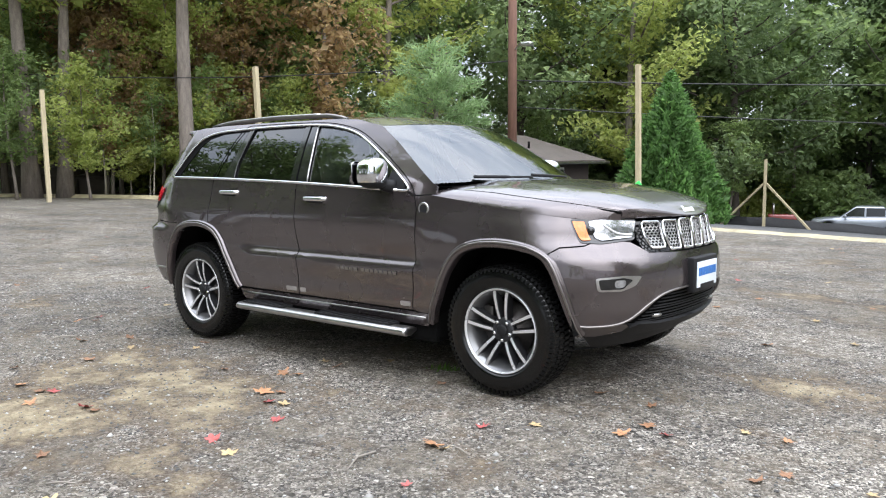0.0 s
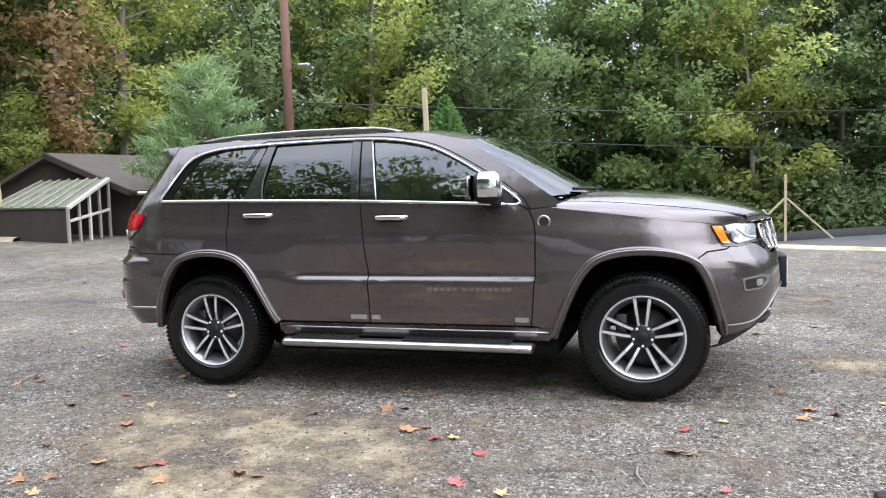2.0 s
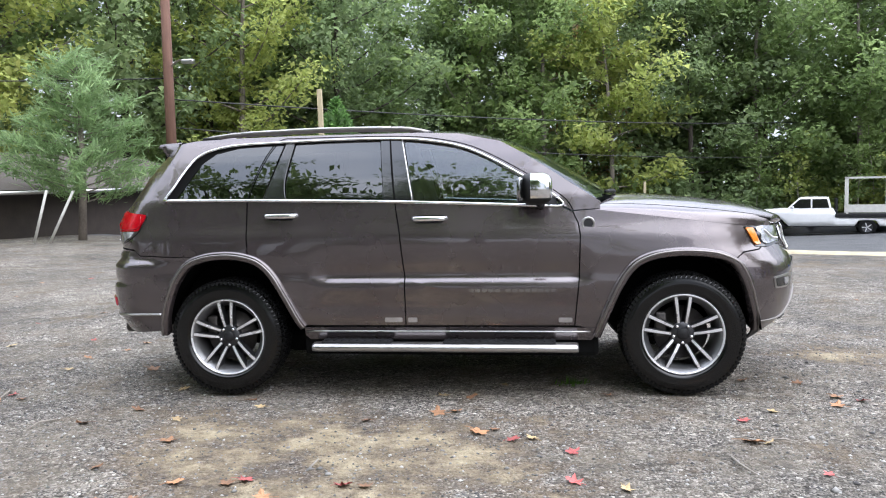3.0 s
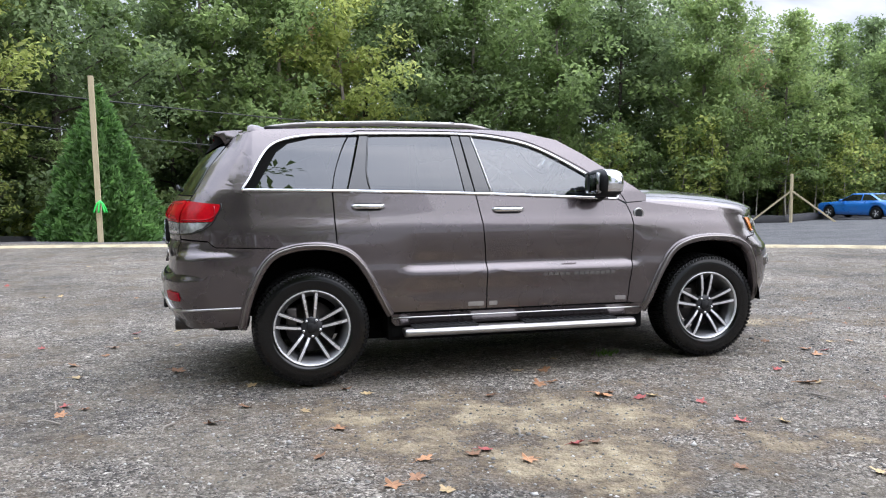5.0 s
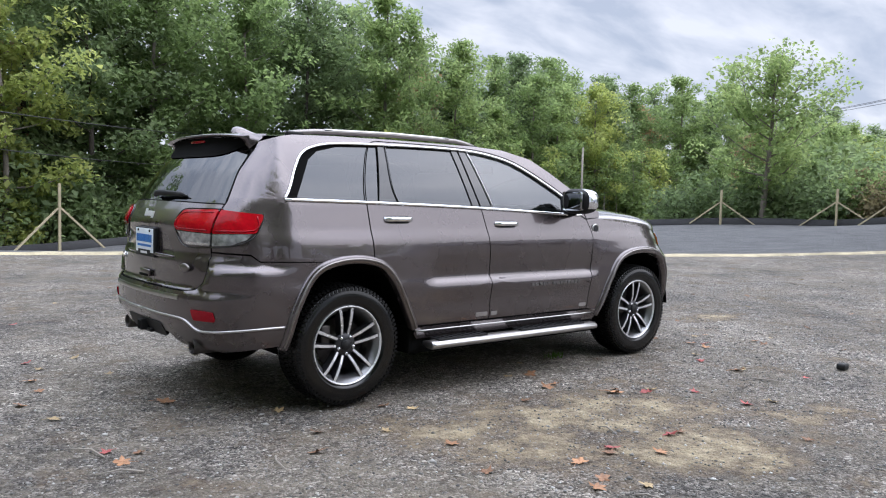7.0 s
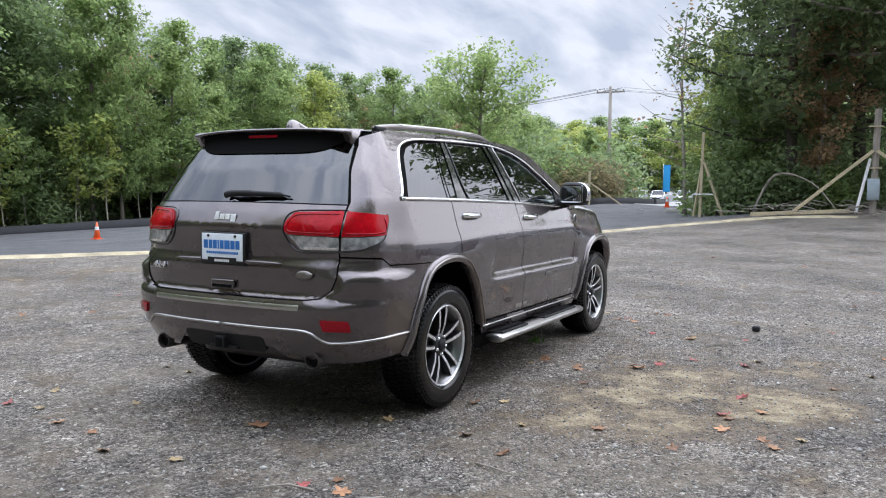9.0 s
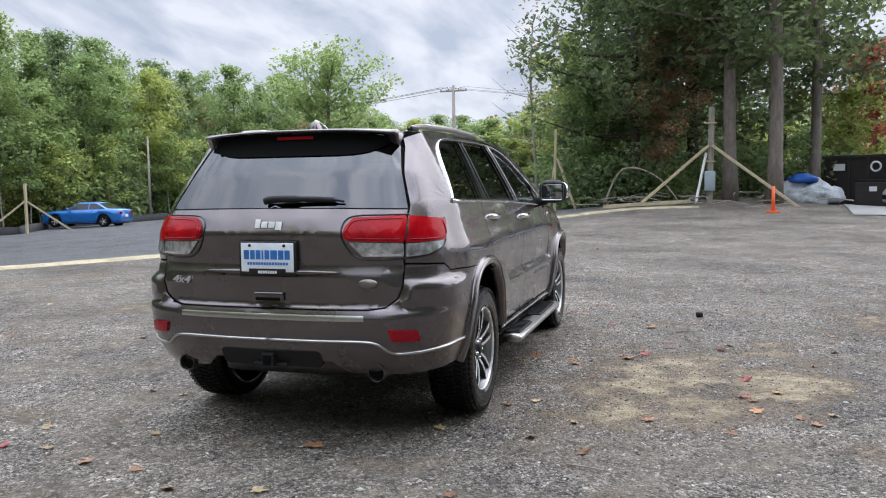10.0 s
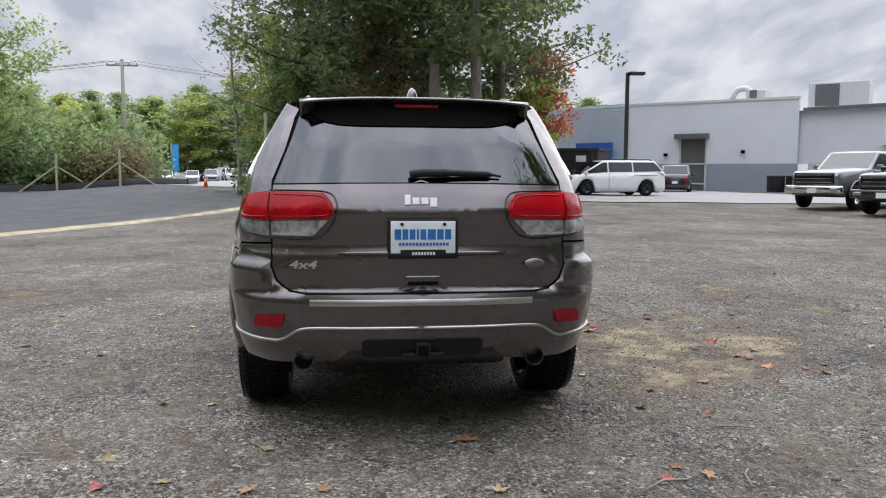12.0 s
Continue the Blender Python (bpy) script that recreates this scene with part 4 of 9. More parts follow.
# underbody and inner wheel arches
bm = bmesh.new()
box(bm, 0.0, 0, 0.355, 1.9, 1.74, 0.19, 0.03)
box(bm, 1.80, 0, 0.52, 0.42, 1.1, 0.20, 0.03)
box(bm, -1.95, 0, 0.52, 0.40, 1.2, 0.18, 0.04)
box(bm, -0.05, 0, 0.56, 3.9, 0.9, 0.16, 0.03)
box(bm, 1.4575, 0, 0.40, 0.16, 1.5, 0.10, 0.03)
box(bm, -1.4575, 0, 0.40, 0.16, 1.5, 0.10, 0.03)
part("underbody", bm, GAP, suv, "black underside and axles", smooth=False)
# tank, cradle and muffler: boxes added to block light and view underneath
part("fuel_tank", box(bmesh.new(), -0.78, 0.0, 0.31, 0.75, 1.25, 0.16, 0.05), GAP, suv, "black fuel tank shield")
part("rear_subframe", box(bmesh.new(), -1.45, 0.0, 0.345, 0.52, 1.05, 0.17, 0.05), GAP, suv, "black rear suspension cradle")
part("muffler", box(bmesh.new(), -1.97, 0.0, 0.385, 0.26, 0.95, 0.15, 0.06), DISC, suv, "dull steel muffler")
for xc in (1.4275, -1.435):
    bm = bmesh.new()
    n = 20
    rows = []
    for i in range(n + 1):
        th = math.pi * (0.02 + 0.96 * i / n)
        rows.append([bm.verts.new((xc + 0.50 * math.cos(th), y, 0.40 + 0.515 * math.sin(th))) for y in (-0.895, -0.74, -0.55)])
    for a, b in zip(rows, rows[1:]):
        for k in range(2):
            bm.faces.new((a[k], a[k + 1], b[k + 1], b[k]))
    for a, b in zip(rows, rows[1:]):
        bm.faces.new((a[2], b[2], bm.verts.new((xc, -0.55, 0.40))))
    pair("wheel_well", bm, GAP, suv, "black wheel arch liner")

# ---- wheels ----


def wheel(x, side, spin):
    m = Matrix.Translation((x, side * 0.805, 0.383 + (0.026 if x > 0 else 0.0))) @ Matrix.Rotation(radians(spin), 4, "Y") @ Matrix.Diagonal((1, side, 1, 1))
    # rim barrel and lip
    bm = bmesh.new()
    revolve(bm, [(0.205, -0.10), (0.205, 0.06), (0.222, 0.085), (0.236, 0.105), (0.247, 0.115), (0.250, 0.108), (0.250, 0.02)], m, 56)
    bmesh.ops.recalc_face_normals(bm, faces=bm.faces[:])
    rim = part("wheel", bm, RIM_BARREL, suv, "eighteen-inch alloy wheel with five split spokes")
    bm = bmesh.new()
    revolve(bm, [(0.2385, 0.108), (0.242, 0.116), (0.2485, 0.119), (0.251, 0.113)], m, 56)
    part("rim_lip", bm, RIM_FACE, rim)
    for k in range(5):
        for sg in (-1, 1):
            r = m @ Matrix.Rotation(k * math.tau / 5, 4, "Y")
            inn, out = Vector((0.056, 0.074, sg * 0.021)), Vector((0.240, 0.100, sg * 0.045))
            d = (out - inn)
            sd = Vector((-d.z, 0, d.x)).normalized()
            made = None
            for wi, wo, top, dep, mt, nm in ((0.0135, 0.0140, 0.0, 0.055, RIM_DARK, "spoke"), (0.0075, 0.0100, 0.0025, 0.004, RIM_FACE, "spoke_face")):
                bmx, quad = bmesh.new(), []
                for t in (0.0, 0.35, 0.75, 1.0):
                    c = inn + d * t + Vector((0, 0.012 * math.sin(t * 3.1), 0))
                    w = wi + (wo - wi) * t
                    quad.append([bmx.verts.new(r @ (c + sd * p + Vector((0, h, 0)))) for p, h in ((-w, top - dep), (-w * 0.9, top), (w * 0.9, top), (w, top - dep))])
                for p, h in zip(quad, quad[1:]):
                    for j in range(4):
                        bmx.faces.new((p[j], p[(j + 1) % 4], h[(j + 1) % 4], h[j]))
                bmx.faces.new(quad[0])
                bmx.faces.new(quad[-1][::-1])
                bmesh.ops.recalc_face_normals(bmx, faces=bmx.faces[:])
                part(nm, bmx, mt, rim, "", smooth=False)
    bm = bmesh.new()
    revolve(bm, [(0.078, 0.045), (0.078, 0.070), (0.066, 0.082), (0.034, 0.084)], m, 32)
    part("hub", bm, RIM_DARK, rim)
    bm = bmesh.new()
    revolve(bm, [(0.036, 0.070), (0.036, 0.092), (0.030, 0.097), (0.002, 0.099)], m, 28)
    part("hub_cap", bm, BLACK, rim, "dark centre cap")
    for k in range(5):
        th = (k + 0.5) * math.tau / 5
        bm = bmesh.new()
        mm = m @ Matrix.Translation((0.056 * math.cos(th), 0, 0.056 * math.sin(th)))
        revolve(bm, [(0.011, 0.06), (0.011, 0.090), (0.007, 0.095), (0.001, 0.096)], mm, 8)
        part("lug_nut", bm, CHROME, rim)
    bm = bmesh.new()
    revolve(bm, [(0.165, -0.005), (0.165, 0.012), (0.085, 0.012), (0.085, 0.03), (0.02, 0.03)], m, 40)
    part("brake_disc", bm, DISC, rim, "worn steel brake disc")
    bm = bmesh.new()
    box(bm, -0.125, 0.02, 0.05, 0.07, 0.06, 0.16, 0.012, Matrix.Translation((x, side * 0.805, 0.383 + (0.026 if x > 0 else 0.0))) @ Matrix.Diagonal((1, side, 1, 1)))
    part("brake_caliper", bm, DISC, rim)
    # tyre
    bm = bmesh.new()
    prof = [(0.245, -0.10), (0.262, -0.118), (0.300, -0.133), (0.340, -0.130), (0.362, -0.121), (0.373, -0.110), (0.3745, 0.0), (0.373, 0.110), (0.362, 0.121), (0.352, 0.1275), (0.346, 0.127),
            (0.338, 0.1315), (0.300, 0.134), (0.278, 0.128), (0.272, 0.130), (0.262, 0.123), (0.250, 0.110)]
    revolve(bm, prof, m, 72)
    bmesh.ops.recalc_face_normals(bm, faces=bm.faces[:])
    tyre = part("tyre", bm, SIDEWALL, rim, "black all-terrain tyre")
    bm = bmesh.new()
    n = 76
    for k in range(n):
        for row, (a0, a1, ph, ln) in enumerate(((-0.124, -0.082, 0.0, 0.62), (-0.074, -0.030, 0.4, 0.66), (-0.022, 0.022, 0.1, 0.60), (0.030, 0.074, 0.6, 0.66), (0.082, 0.124, 0.25, 0.62))):
            vs = []
            for rr in (0.368, 0.3815):
                for (a, q) in ((a0, -0.5), (a1, -0.5), (a1, 0.5), (a0, 0.5)):
                    th = (k + ph + q * ln + (0.18 if a == a1 else 0.0) * (1 if row % 2 else -1)) * math.tau / n
                    r2 = rr - (0.016 if abs(a) > 0.12 else 0.0)
                    vs.append(bm.verts.new(m @ Vector((r2 * math.cos(th), a, r2 * math.sin(th)))))
            for f in ((4, 5, 6, 7), (0, 1, 5, 4), (1, 2, 6, 5), (2, 3, 7, 6), (3, 0, 4, 7)):
                bm.faces.new([vs[j] for j in f])
        # shoulder lugs on the outer sidewall
        vs = []
        for rr, a in ((0.371, 0.1235), (0.348, 0.1300)):
            for q in (-0.28, 0.28):
                th = (k + 0.25 + q) * math.tau / n
                vs.append(m @ Vector((rr * math.cos(th), a + 0.0035, rr * math.sin(th))))
        b4 = [bm.verts.new(v) for v in vs]
        bm.faces.new((b4[0], b4[1], b4[3], b4[2]))
    bmesh.ops.recalc_face_normals(bm, faces=bm.faces[:])
    part("tread", bm, RUBBER, tyre, smooth=False)
    # raised lettering band: plain arcs
    return rim


for x, side, spin in ((1.4575, -1, -18), (-1.4575, -1, -21), (1.4575, 1, 40), (-1.4575, 1, 10)):
    wheel(x, side, spin)

# ---- tail ----
# lamps: red upper glass, clear lower glass, in two pieces split at the tailgate gap
lamp_o = [(-2.015, 1.192), (-2.02, 1.165), (-2.065, 1.084), ("r", 0.717, 1.078), ("r", 0.717, 1.212)]
ol = pair("tail_lamp", sheet(lamp_o, off=0.010, thick=0.03, rnd=0.012, du=0.03), RED_LENS, suv, "red outer tail lamp lens")
pair("reversing_lens", sheet([(-2.085, 1.079), (-2.12, 1.045), (-2.19, 1.016), ("r", 0.717, 1.006), ("r", 0.717, 1.074)], off=0.009, thick=0.03, rnd=0.01, du=0.03), CLEAR_LENS, ol, "clear lower lens")
il = pair("tail_lamp", sheet([("r", 0.706, 1.212), ("r", 0.706, 1.078), ("r", 0.64, 1.084), ("r", 0.55, 1.086), ("r", 0.435, 1.092), ("r", 0.412, 1.118), ("r", 0.418, 1.155), ("r", 0.455, 1.203)], off=0.012, thick=0.03, rnd=0.015, du=0.02),
          RED_LENS, tailgate, "red inner tail lamp lens")
pair("reversing_lens", sheet([("r", 0.706, 1.074), ("r", 0.706, 1.006), ("r", 0.51, 1.008), ("r", 0.44, 1.086), ("r", 0.55, 1.081), ("r", 0.64, 1.079)], off=0.010, thick=0.03, rnd=0.01, du=0.02), CLEAR_LENS, il, "clear lower lens")
pair("light_guide", trim([("r", 0.690, 1.098), ("r", 0.60, 1.100), ("r", 0.46, 1.106), ("r", 0.432, 1.124), ("r", 0.438, 1.150), ("r", 0.468, 1.186), ("r", 0.56, 1.194), ("r", 0.690, 1.196)], 0.003, 0.013, 6, 4), RED_DARK, il, "dark red light guide")
pair("light_guide", trim([(-2.05, 1.180), (-2.075, 1.100), ("r", 0.735, 1.095)], 0.0045, 0.011, 6, 4), RED_DARK, ol, "dark red light guide")
pair("lamp_divider", sheet([("r", 0.699, 1.022), ("r", 0.699, 1.012), ("r", 0.53, 1.010), ("r", 0.53, 1.026)], off=0.016, thick=0.01), CHROME, il)
pair("lamp_surround", trim([(-2.01, 1.20), (-2.015, 1.165), (-2.06, 1.085), (-2.115, 1.040), (-2.19, 1.010), ("r", 0.72, 0.999), ("r", 0.50, 0.998), ("r", 0.41, 1.094), ("r", 0.402, 1.158), ("r", 0.445, 1.212), ("r", 0.60, 1.220), ("r", 0.72, 1.220)], 0.0045, 0.002, 6, 5), GLOSS_BLACK, suv)
pair("bumper_reflector", sheet([("r", 0.785, 0.632), ("r", 0.645, 0.640), ("r", 0.66, 0.580), ("r", 0.79, 0.578)], off=0.011, thick=0.03, rnd=0.012, du=0.02, dz=0.015), RED_DARK, suv, "dark red rear reflector")
whole("bumper_step", sheet([("r", 0.0, 0.712), ("r", 0.53, 0.712), ("r", 0.53, 0.684), ("r", 0.0, 0.684)], off=0.006, thick=0.01, half=True, dz=0.01), SATIN, suv, "bright scuff strip")
line = [(-1.90, 0.535), (-2.10, 0.530), ("r", 0.74, 0.514), ("r", 0.66, 0.520), ("r", 0.585, 0.566), ("r", 0.50, 0.578), ("r", 0.25, 0.578), ("r", 0.0, 0.578)]
whole("rear_line", trim(line, 0.0085, 0.004, 6, 6), SATIN, suv, "bright lower bumper line")
whole("diffuser", sheet([("r", 0.0, 0.520), ("r", 0.27, 0.520), ("r", 0.29, 0.51), ("r", 0.29, 0.445), ("r", 0.27, 0.43), ("r", 0.0, 0.43)], off=0.004, thick=0.02, half=True), BLACK, suv, "black tow hitch cover")
bm = bmesh.new()
box(bm, -2.375, 0, 0.470, 0.12, 0.07, 0.07, 0.008)
box(bm, -2.375, 0, 0.440, 0.05, 0.20, 0.022, 0.008)
part("tow_hitch", bm, BLACK, suv, "black square tow hitch receiver", smooth=False)
# thin plate on the solid receiver, its hollow's shade put into the colour
bm = bmesh.new()
box(bm, -2.436, 0, 0.470, 0.004, 0.05, 0.05, 0.002)
part("hitch_opening", bm, GAP, suv)
for y in (0.565, -0.565):
    bm = bmesh.new()
    mm = Matrix.Translation((-2.235, y, 0.405)) @ Matrix.Rotation(radians(90), 4, "Z")
    revolve(bm, [(0.047, -0.10), (0.047, 0.085), (0.044, 0.090), (0.041, 0.085), (0.041, -0.05)], mm, 28)
    tail = part("exhaust_tip", bm, DISC, suv, "dull steel round exhaust tip")
    bm = bmesh.new()
    revolve(bm, [(0.041, 0.06), (0.001, 0.06)], mm, 20)
    part("exhaust_bore", bm, GAP, tail)
# spoiler: a thin blade that carries the roof on, with a fin down to the pillar at each end
bm = bmesh.new()
n = 28
rows, under = [], []
for j in range(n + 1):
    v = j / n * 2 - 1
    a = abs(v)
    ye = 0.585 * v
    x1 = -2.088 + 0.050 * a ** 3
    x0 = -1.86
    r0, r1 = roof_point(0.055, v * 0.9), roof_point(0.02, v * 0.9)
    zt = 1.684 - 0.022 * a ** 3
    fin = float(np.interp(a, [0.86, 0.94, 1.0], [0, 0.75, 1]))
    xb = -1.985 - 0.05 * (1 - a * a)
    low = (1 - fin) * Vector((x1 + 0.020, 0, zt - 0.020)) + fin * Vector((x1 + 0.030, 0, zt - 0.026))
    root = (1 - fin) * Vector((xb, 0, 1.648)) + fin * Vector((xb + 0.01, 0, 1.585))
    sec = [(x0, r0.z + 0.003), (-1.97, r1.z + 0.001), (-2.02, (r1.z + zt) / 2 + 0.003), (x1 + 0.012, zt), (x1, zt - 0.006), (x1 + 0.003, zt - 0.014), (low.x, low.z), (root.x, root.z)]
    rows.append([bm.verts.new((x, ye, z)) for x, z in sec])
for a, b in zip(rows, rows[1:]):
    for k in range(len(a) - 1):
        bm.faces.new((a[k], a[k + 1], b[k + 1], b[k]))
bm.faces.new(rows[0])
bm.faces.new(rows[-1][::-1])
bmesh.ops.recalc_face_normals(bm, faces=bm.faces[:])
spoiler = part("roof_spoiler", bm, PAINT, suv, "painted roof spoiler over the rear window")
bm = bmesh.new()
box(bm, -2.046, 0, 1.640, 0.03, 0.22, 0.018, 0.004)
part("brake_light", bm, RED_DARK, spoiler, "dark red high brake light")
bm = bmesh.new()
rows = []
for j in range(25):
    v = j / 24 * 2 - 1
    xt = -2.064 + 0.050 * abs(v) ** 3
    zb = 1.538 + 0.065 * abs(v) ** 7
    pb = on_body(("r", abs(v) * 0.54, zb), 0.004)
    rows.append([bm.verts.new((xt, 0.54 * v, 1.660 - 0.02 * abs(v) ** 3)), bm.verts.new((xt + 0.012, 0.54 * v, 1.632)), bm.verts.new((pb.x, 0.54 * v, zb))])
for a, b in zip(rows, rows[1:]):
    for k in range(2):
        bm.faces.new((a[k], a[k + 1], b[k + 1], b[k]))
part("spoiler_underside", bm, GAP, spoiler, "black underside")
# rear wiper
bm = bmesh.new()
pts = [on_body(("r", 0.10, 1.30), 0.03), on_body(("r", 0.02, 1.30), 0.036), on_body(("r", -0.0, 1.30), 0.036)]


def rear_at(y, z, off):
    p = on_body(("r", abs(y), z), off)
    return Vector((p.x, y, p.z))


tube(bm, curve_pts([rear_at(0.055, 1.284, 0.02), rear_at(0.0, 1.288, 0.030), rear_at(-0.15, 1.292, 0.024), rear_at(-0.33, 1.290, 0.016), rear_at(-0.39, 1.284, 0.010)], 5), [0.020] * 4 + [0.019] * 6 + [0.015] * 6 + [0.006] * 5, 8, True, 0.75)
part("rear_wiper", bm, BLACK, suv, "black rear wiper arm")
# plate, badges
bm = bmesh.new()
box(bm, -2.386, 0, 0.995, 0.032, 0.335, 0.185, 0.008)
pl = part("plate_frame", bm, BLACK, suv, "black dealer plate frame")
bm = bmesh.new()
box(bm, -2.403, 0, 1.004, 0.004, 0.305, 0.150, 0.002)
part("plate", bm, PLATE_WHITE, pl, "pale blue dealer plate")
for y in (0.10, -0.10):
    bm = bmesh.new()
    revolve(bm, [(0.008, 0.0), (0.008, 0.008), (0.001, 0.010)], Matrix.Translation((-2.402, y, 1.066)) @ Matrix.Rotation(radians(90), 4, "Z"), 10)
    part("plate_bolt", bm, BLACK, pl)


def letters(name, text, size, loc, rot, material, parent, depth=0.003, bold=0.0, shear=0.0, label="", squash=1.0):
    cu = bpy.data.curves.new(name, "FONT")
    cu.body, cu.size, cu.extrude, cu.offset, cu.shear = text, size, depth, bold, shear
    cu.align_x = cu.align_y = "CENTER"
    tmp = bpy.data.objects.new("tmp", cu)
    me = bpy.data.meshes.new_from_object(tmp)
    bpy.data.objects.remove(tmp)
    me.transform(Matrix.Translation(loc) @ Euler([radians(a) for a in rot]).to_matrix().to_4x4() @ Matrix.Diagonal((squash, 1, 1, 1)))
    return link_mesh(name, me, material, parent, label, smooth=False)


# a marque badge as plain bright blocks on the tailgate and bonnet
def badge_bars(center, along, up, sizes, material, parent, name="badge"):
    bm = bmesh.new()
    along, up = Vector(along).normalized(), Vector(up).normalized()
    nrm = along.cross(up)
    x = 0
    for w, h, dz in sizes:
        c = Vector(center) + along * (x + w / 2) + up * dz
        mm = Matrix((( *along, 0), (*up, 0), (*nrm, 0), (0, 0, 0, 1))).transposed()
        mm.translation = c
        box(bm, 0, 0, 0, w, h, 0.006, 0.003, mm)
        x += w + 0.006
    return part(name, bm, material, parent, "", smooth=False)


tz = 1.178
badge_bars((-2.366, 0.085, tz), (0, -1, -0.0), (0.33, 0, 1), ((0.030, 0.050, 0), (0.036, 0.034, -0.006), (0.036, 0.034, -0.006), (0.036, 0.046, -0.012)), BADGE, tailgate, "marque_badge")
bn = chart_n(*to_q(("r", 0.562, 0.872)))
letters("drive_badge", "4x4", 0.052, rear_at(0.562, 0.872, 0.007), (90, 0, -90 - math.degrees(math.atan2(abs(bn.y), abs(bn.x)))), CHROME, tailgate, 0.003, 0.0015, 0.15, "chrome letters", 1.7)
bm = bmesh.new()
revolve(bm, [(0.001, 0.006), (0.036, 0.005), (0.042, 0.0), (0.042, -0.006)], Matrix.Translation((-2.362, -0.545, 0.872)) @ Matrix.Rotation(radians(97), 4, "Z") @ Matrix.Diagonal((1.2, 1, 0.6, 1)), 28)
part("trim_badge", bm, FLARE_TRIM, tailgate, "round silver trim badge")
bm = bmesh.new()
box(bm, -2.396, 0, 0.800, 0.02, 0.17, 0.045, 0.008)
part("handle_recess", bm, PAINT, tailgate)
bm = bmesh.new()
box(bm, -2.402, 0, 0.787, 0.02, 0.145, 0.018, 0.006)
part("latch_opening", bm, GAP, tailgate)
bm = bmesh.new()
tube(bm, [rear_at(y, 0.925, 0.004) for y in np.linspace(-0.40, 0.40, 20)], [0.004 + 0.012 * math.sin(math.pi * k / 19) ** 0.5 for k in range(20)], 6, True, 1.0)
part("tailgate_ledge", bm, PAINT, tailgate)
# dealer plate writing, as plain bars and shapes in their colours
def plate_bars(z, h, y0, widths, gap, material, depth=0.0035):
    bm = bmesh.new()
    y = y0
    for w in widths:
        box(bm, -2.4055, y - w / 2, z, depth, w, h, 0.0)
        y -= w + gap
    part("plate_print", bm, material, pl, "", smooth=False)


plate_bars(1.018, 0.048, 0.135, (0.031, 0.026, 0.027, 0.010, 0.027, 0.038, 0.030, 0.029), 0.007, PLATE_BLUE)
plate_bars(0.972, 0.014, 0.115, (0.012,) * 15, 0.004, PLATE_BLUE)
bm = bmesh.new()
box(bm, -2.404, 0, 0.928, 0.006, 0.215, 0.036, 0.003)
part("frame_tab", bm, BLACK, pl)
plate_bars(0.928, 0.014, 0.052, (0.010,) * 8, 0.004, WHITE_PAINT, 0.009)

# ---- nose ----
pair("bumper_corner", sheet([(1.908, 0.472), ("f", 0.74, 0.462), ("f", 0.63, 0.478), ("f", 0.60, 0.462), ("f", 0.61, 0.43), ("f", 0.72, 0.405), (1.93, 0.405), (1.905, 0.42)], off=-0.008, dz=0.02), PAINT, suv)
lampbase = [(1.835, 1.062), (1.875, 0.990), (1.910, 0.936), ("f", 0.72, 0.930), ("f", 0.55, 0.948), ("f", 0.505, 1.056), ("f", 0.68, 1.066)]
hl = pair("headlamp", sheet(lampbase, off=0.004, thick=0.03, rnd=0.012, du=0.03), GLOSS_BLACK, suv, "headlamp with amber marker and clear lens")
pair("amber_marker", sheet([(1.846, 1.052), (1.880, 0.990), (1.910, 0.946), (1.948, 0.947), (1.900, 1.048)], off=0.011, thick=0.015, rnd=0.008, du=0.02), AMBER, hl, "amber side marker")
HEAD_SILVER = surf("headlamp_reflector", (0.42, 0.43, 0.45), 0.15, 0.8, vary=0.6, scale=14, fine=50, bump=0.3, coat=1.0)
pair("lamp_lens", sheet([(1.915, 1.050), (1.962, 0.957), ("f", 0.715, 0.943), ("f", 0.558, 0.958), ("f", 0.514, 1.048), ("f", 0.68, 1.058)], off=0.012, thick=0.015, rnd=0.012, du=0.02), HEAD_SILVER, hl, "clear lens over a silver reflector")
bm = bmesh.new()
c = on_body(("f", 0.735, 1.003), -0.006)
bmesh.ops.create_uvsphere(bm, u_segments=20, v_segments=12, radius=0.028, matrix=Matrix.Translation(c))
pair("projector", bm, GLOSS_BLACK, hl, "dark round projector")
pair("lamp_strip", trim([("f", 0.68, 1.030), ("f", 0.63, 0.985), ("f", 0.56, 0.975)], 0.006, 0.014, 6, 4), WHITE_PAINT, hl)
# grille: seven upright slots with a bright lattice
whole("grille", sheet([("f", 0.0, 1.062), ("f", 0.30, 1.062), ("f", 0.508, 1.054), ("f", 0.508, 0.96), ("f", 0.500, 0.878), ("f", 0.30, 0.874), ("f", 0.0, 0.874)], off=-0.03, thick=0.02, half=True), GLOSS_BLACK, suv, "gloss black grille panel")


def nose_at(y, z, off):
    p = on_body(("f", abs(y), z), off)
    return Vector((p.x, math.copysign(abs(p.y), y) if y else 0.0, p.z))


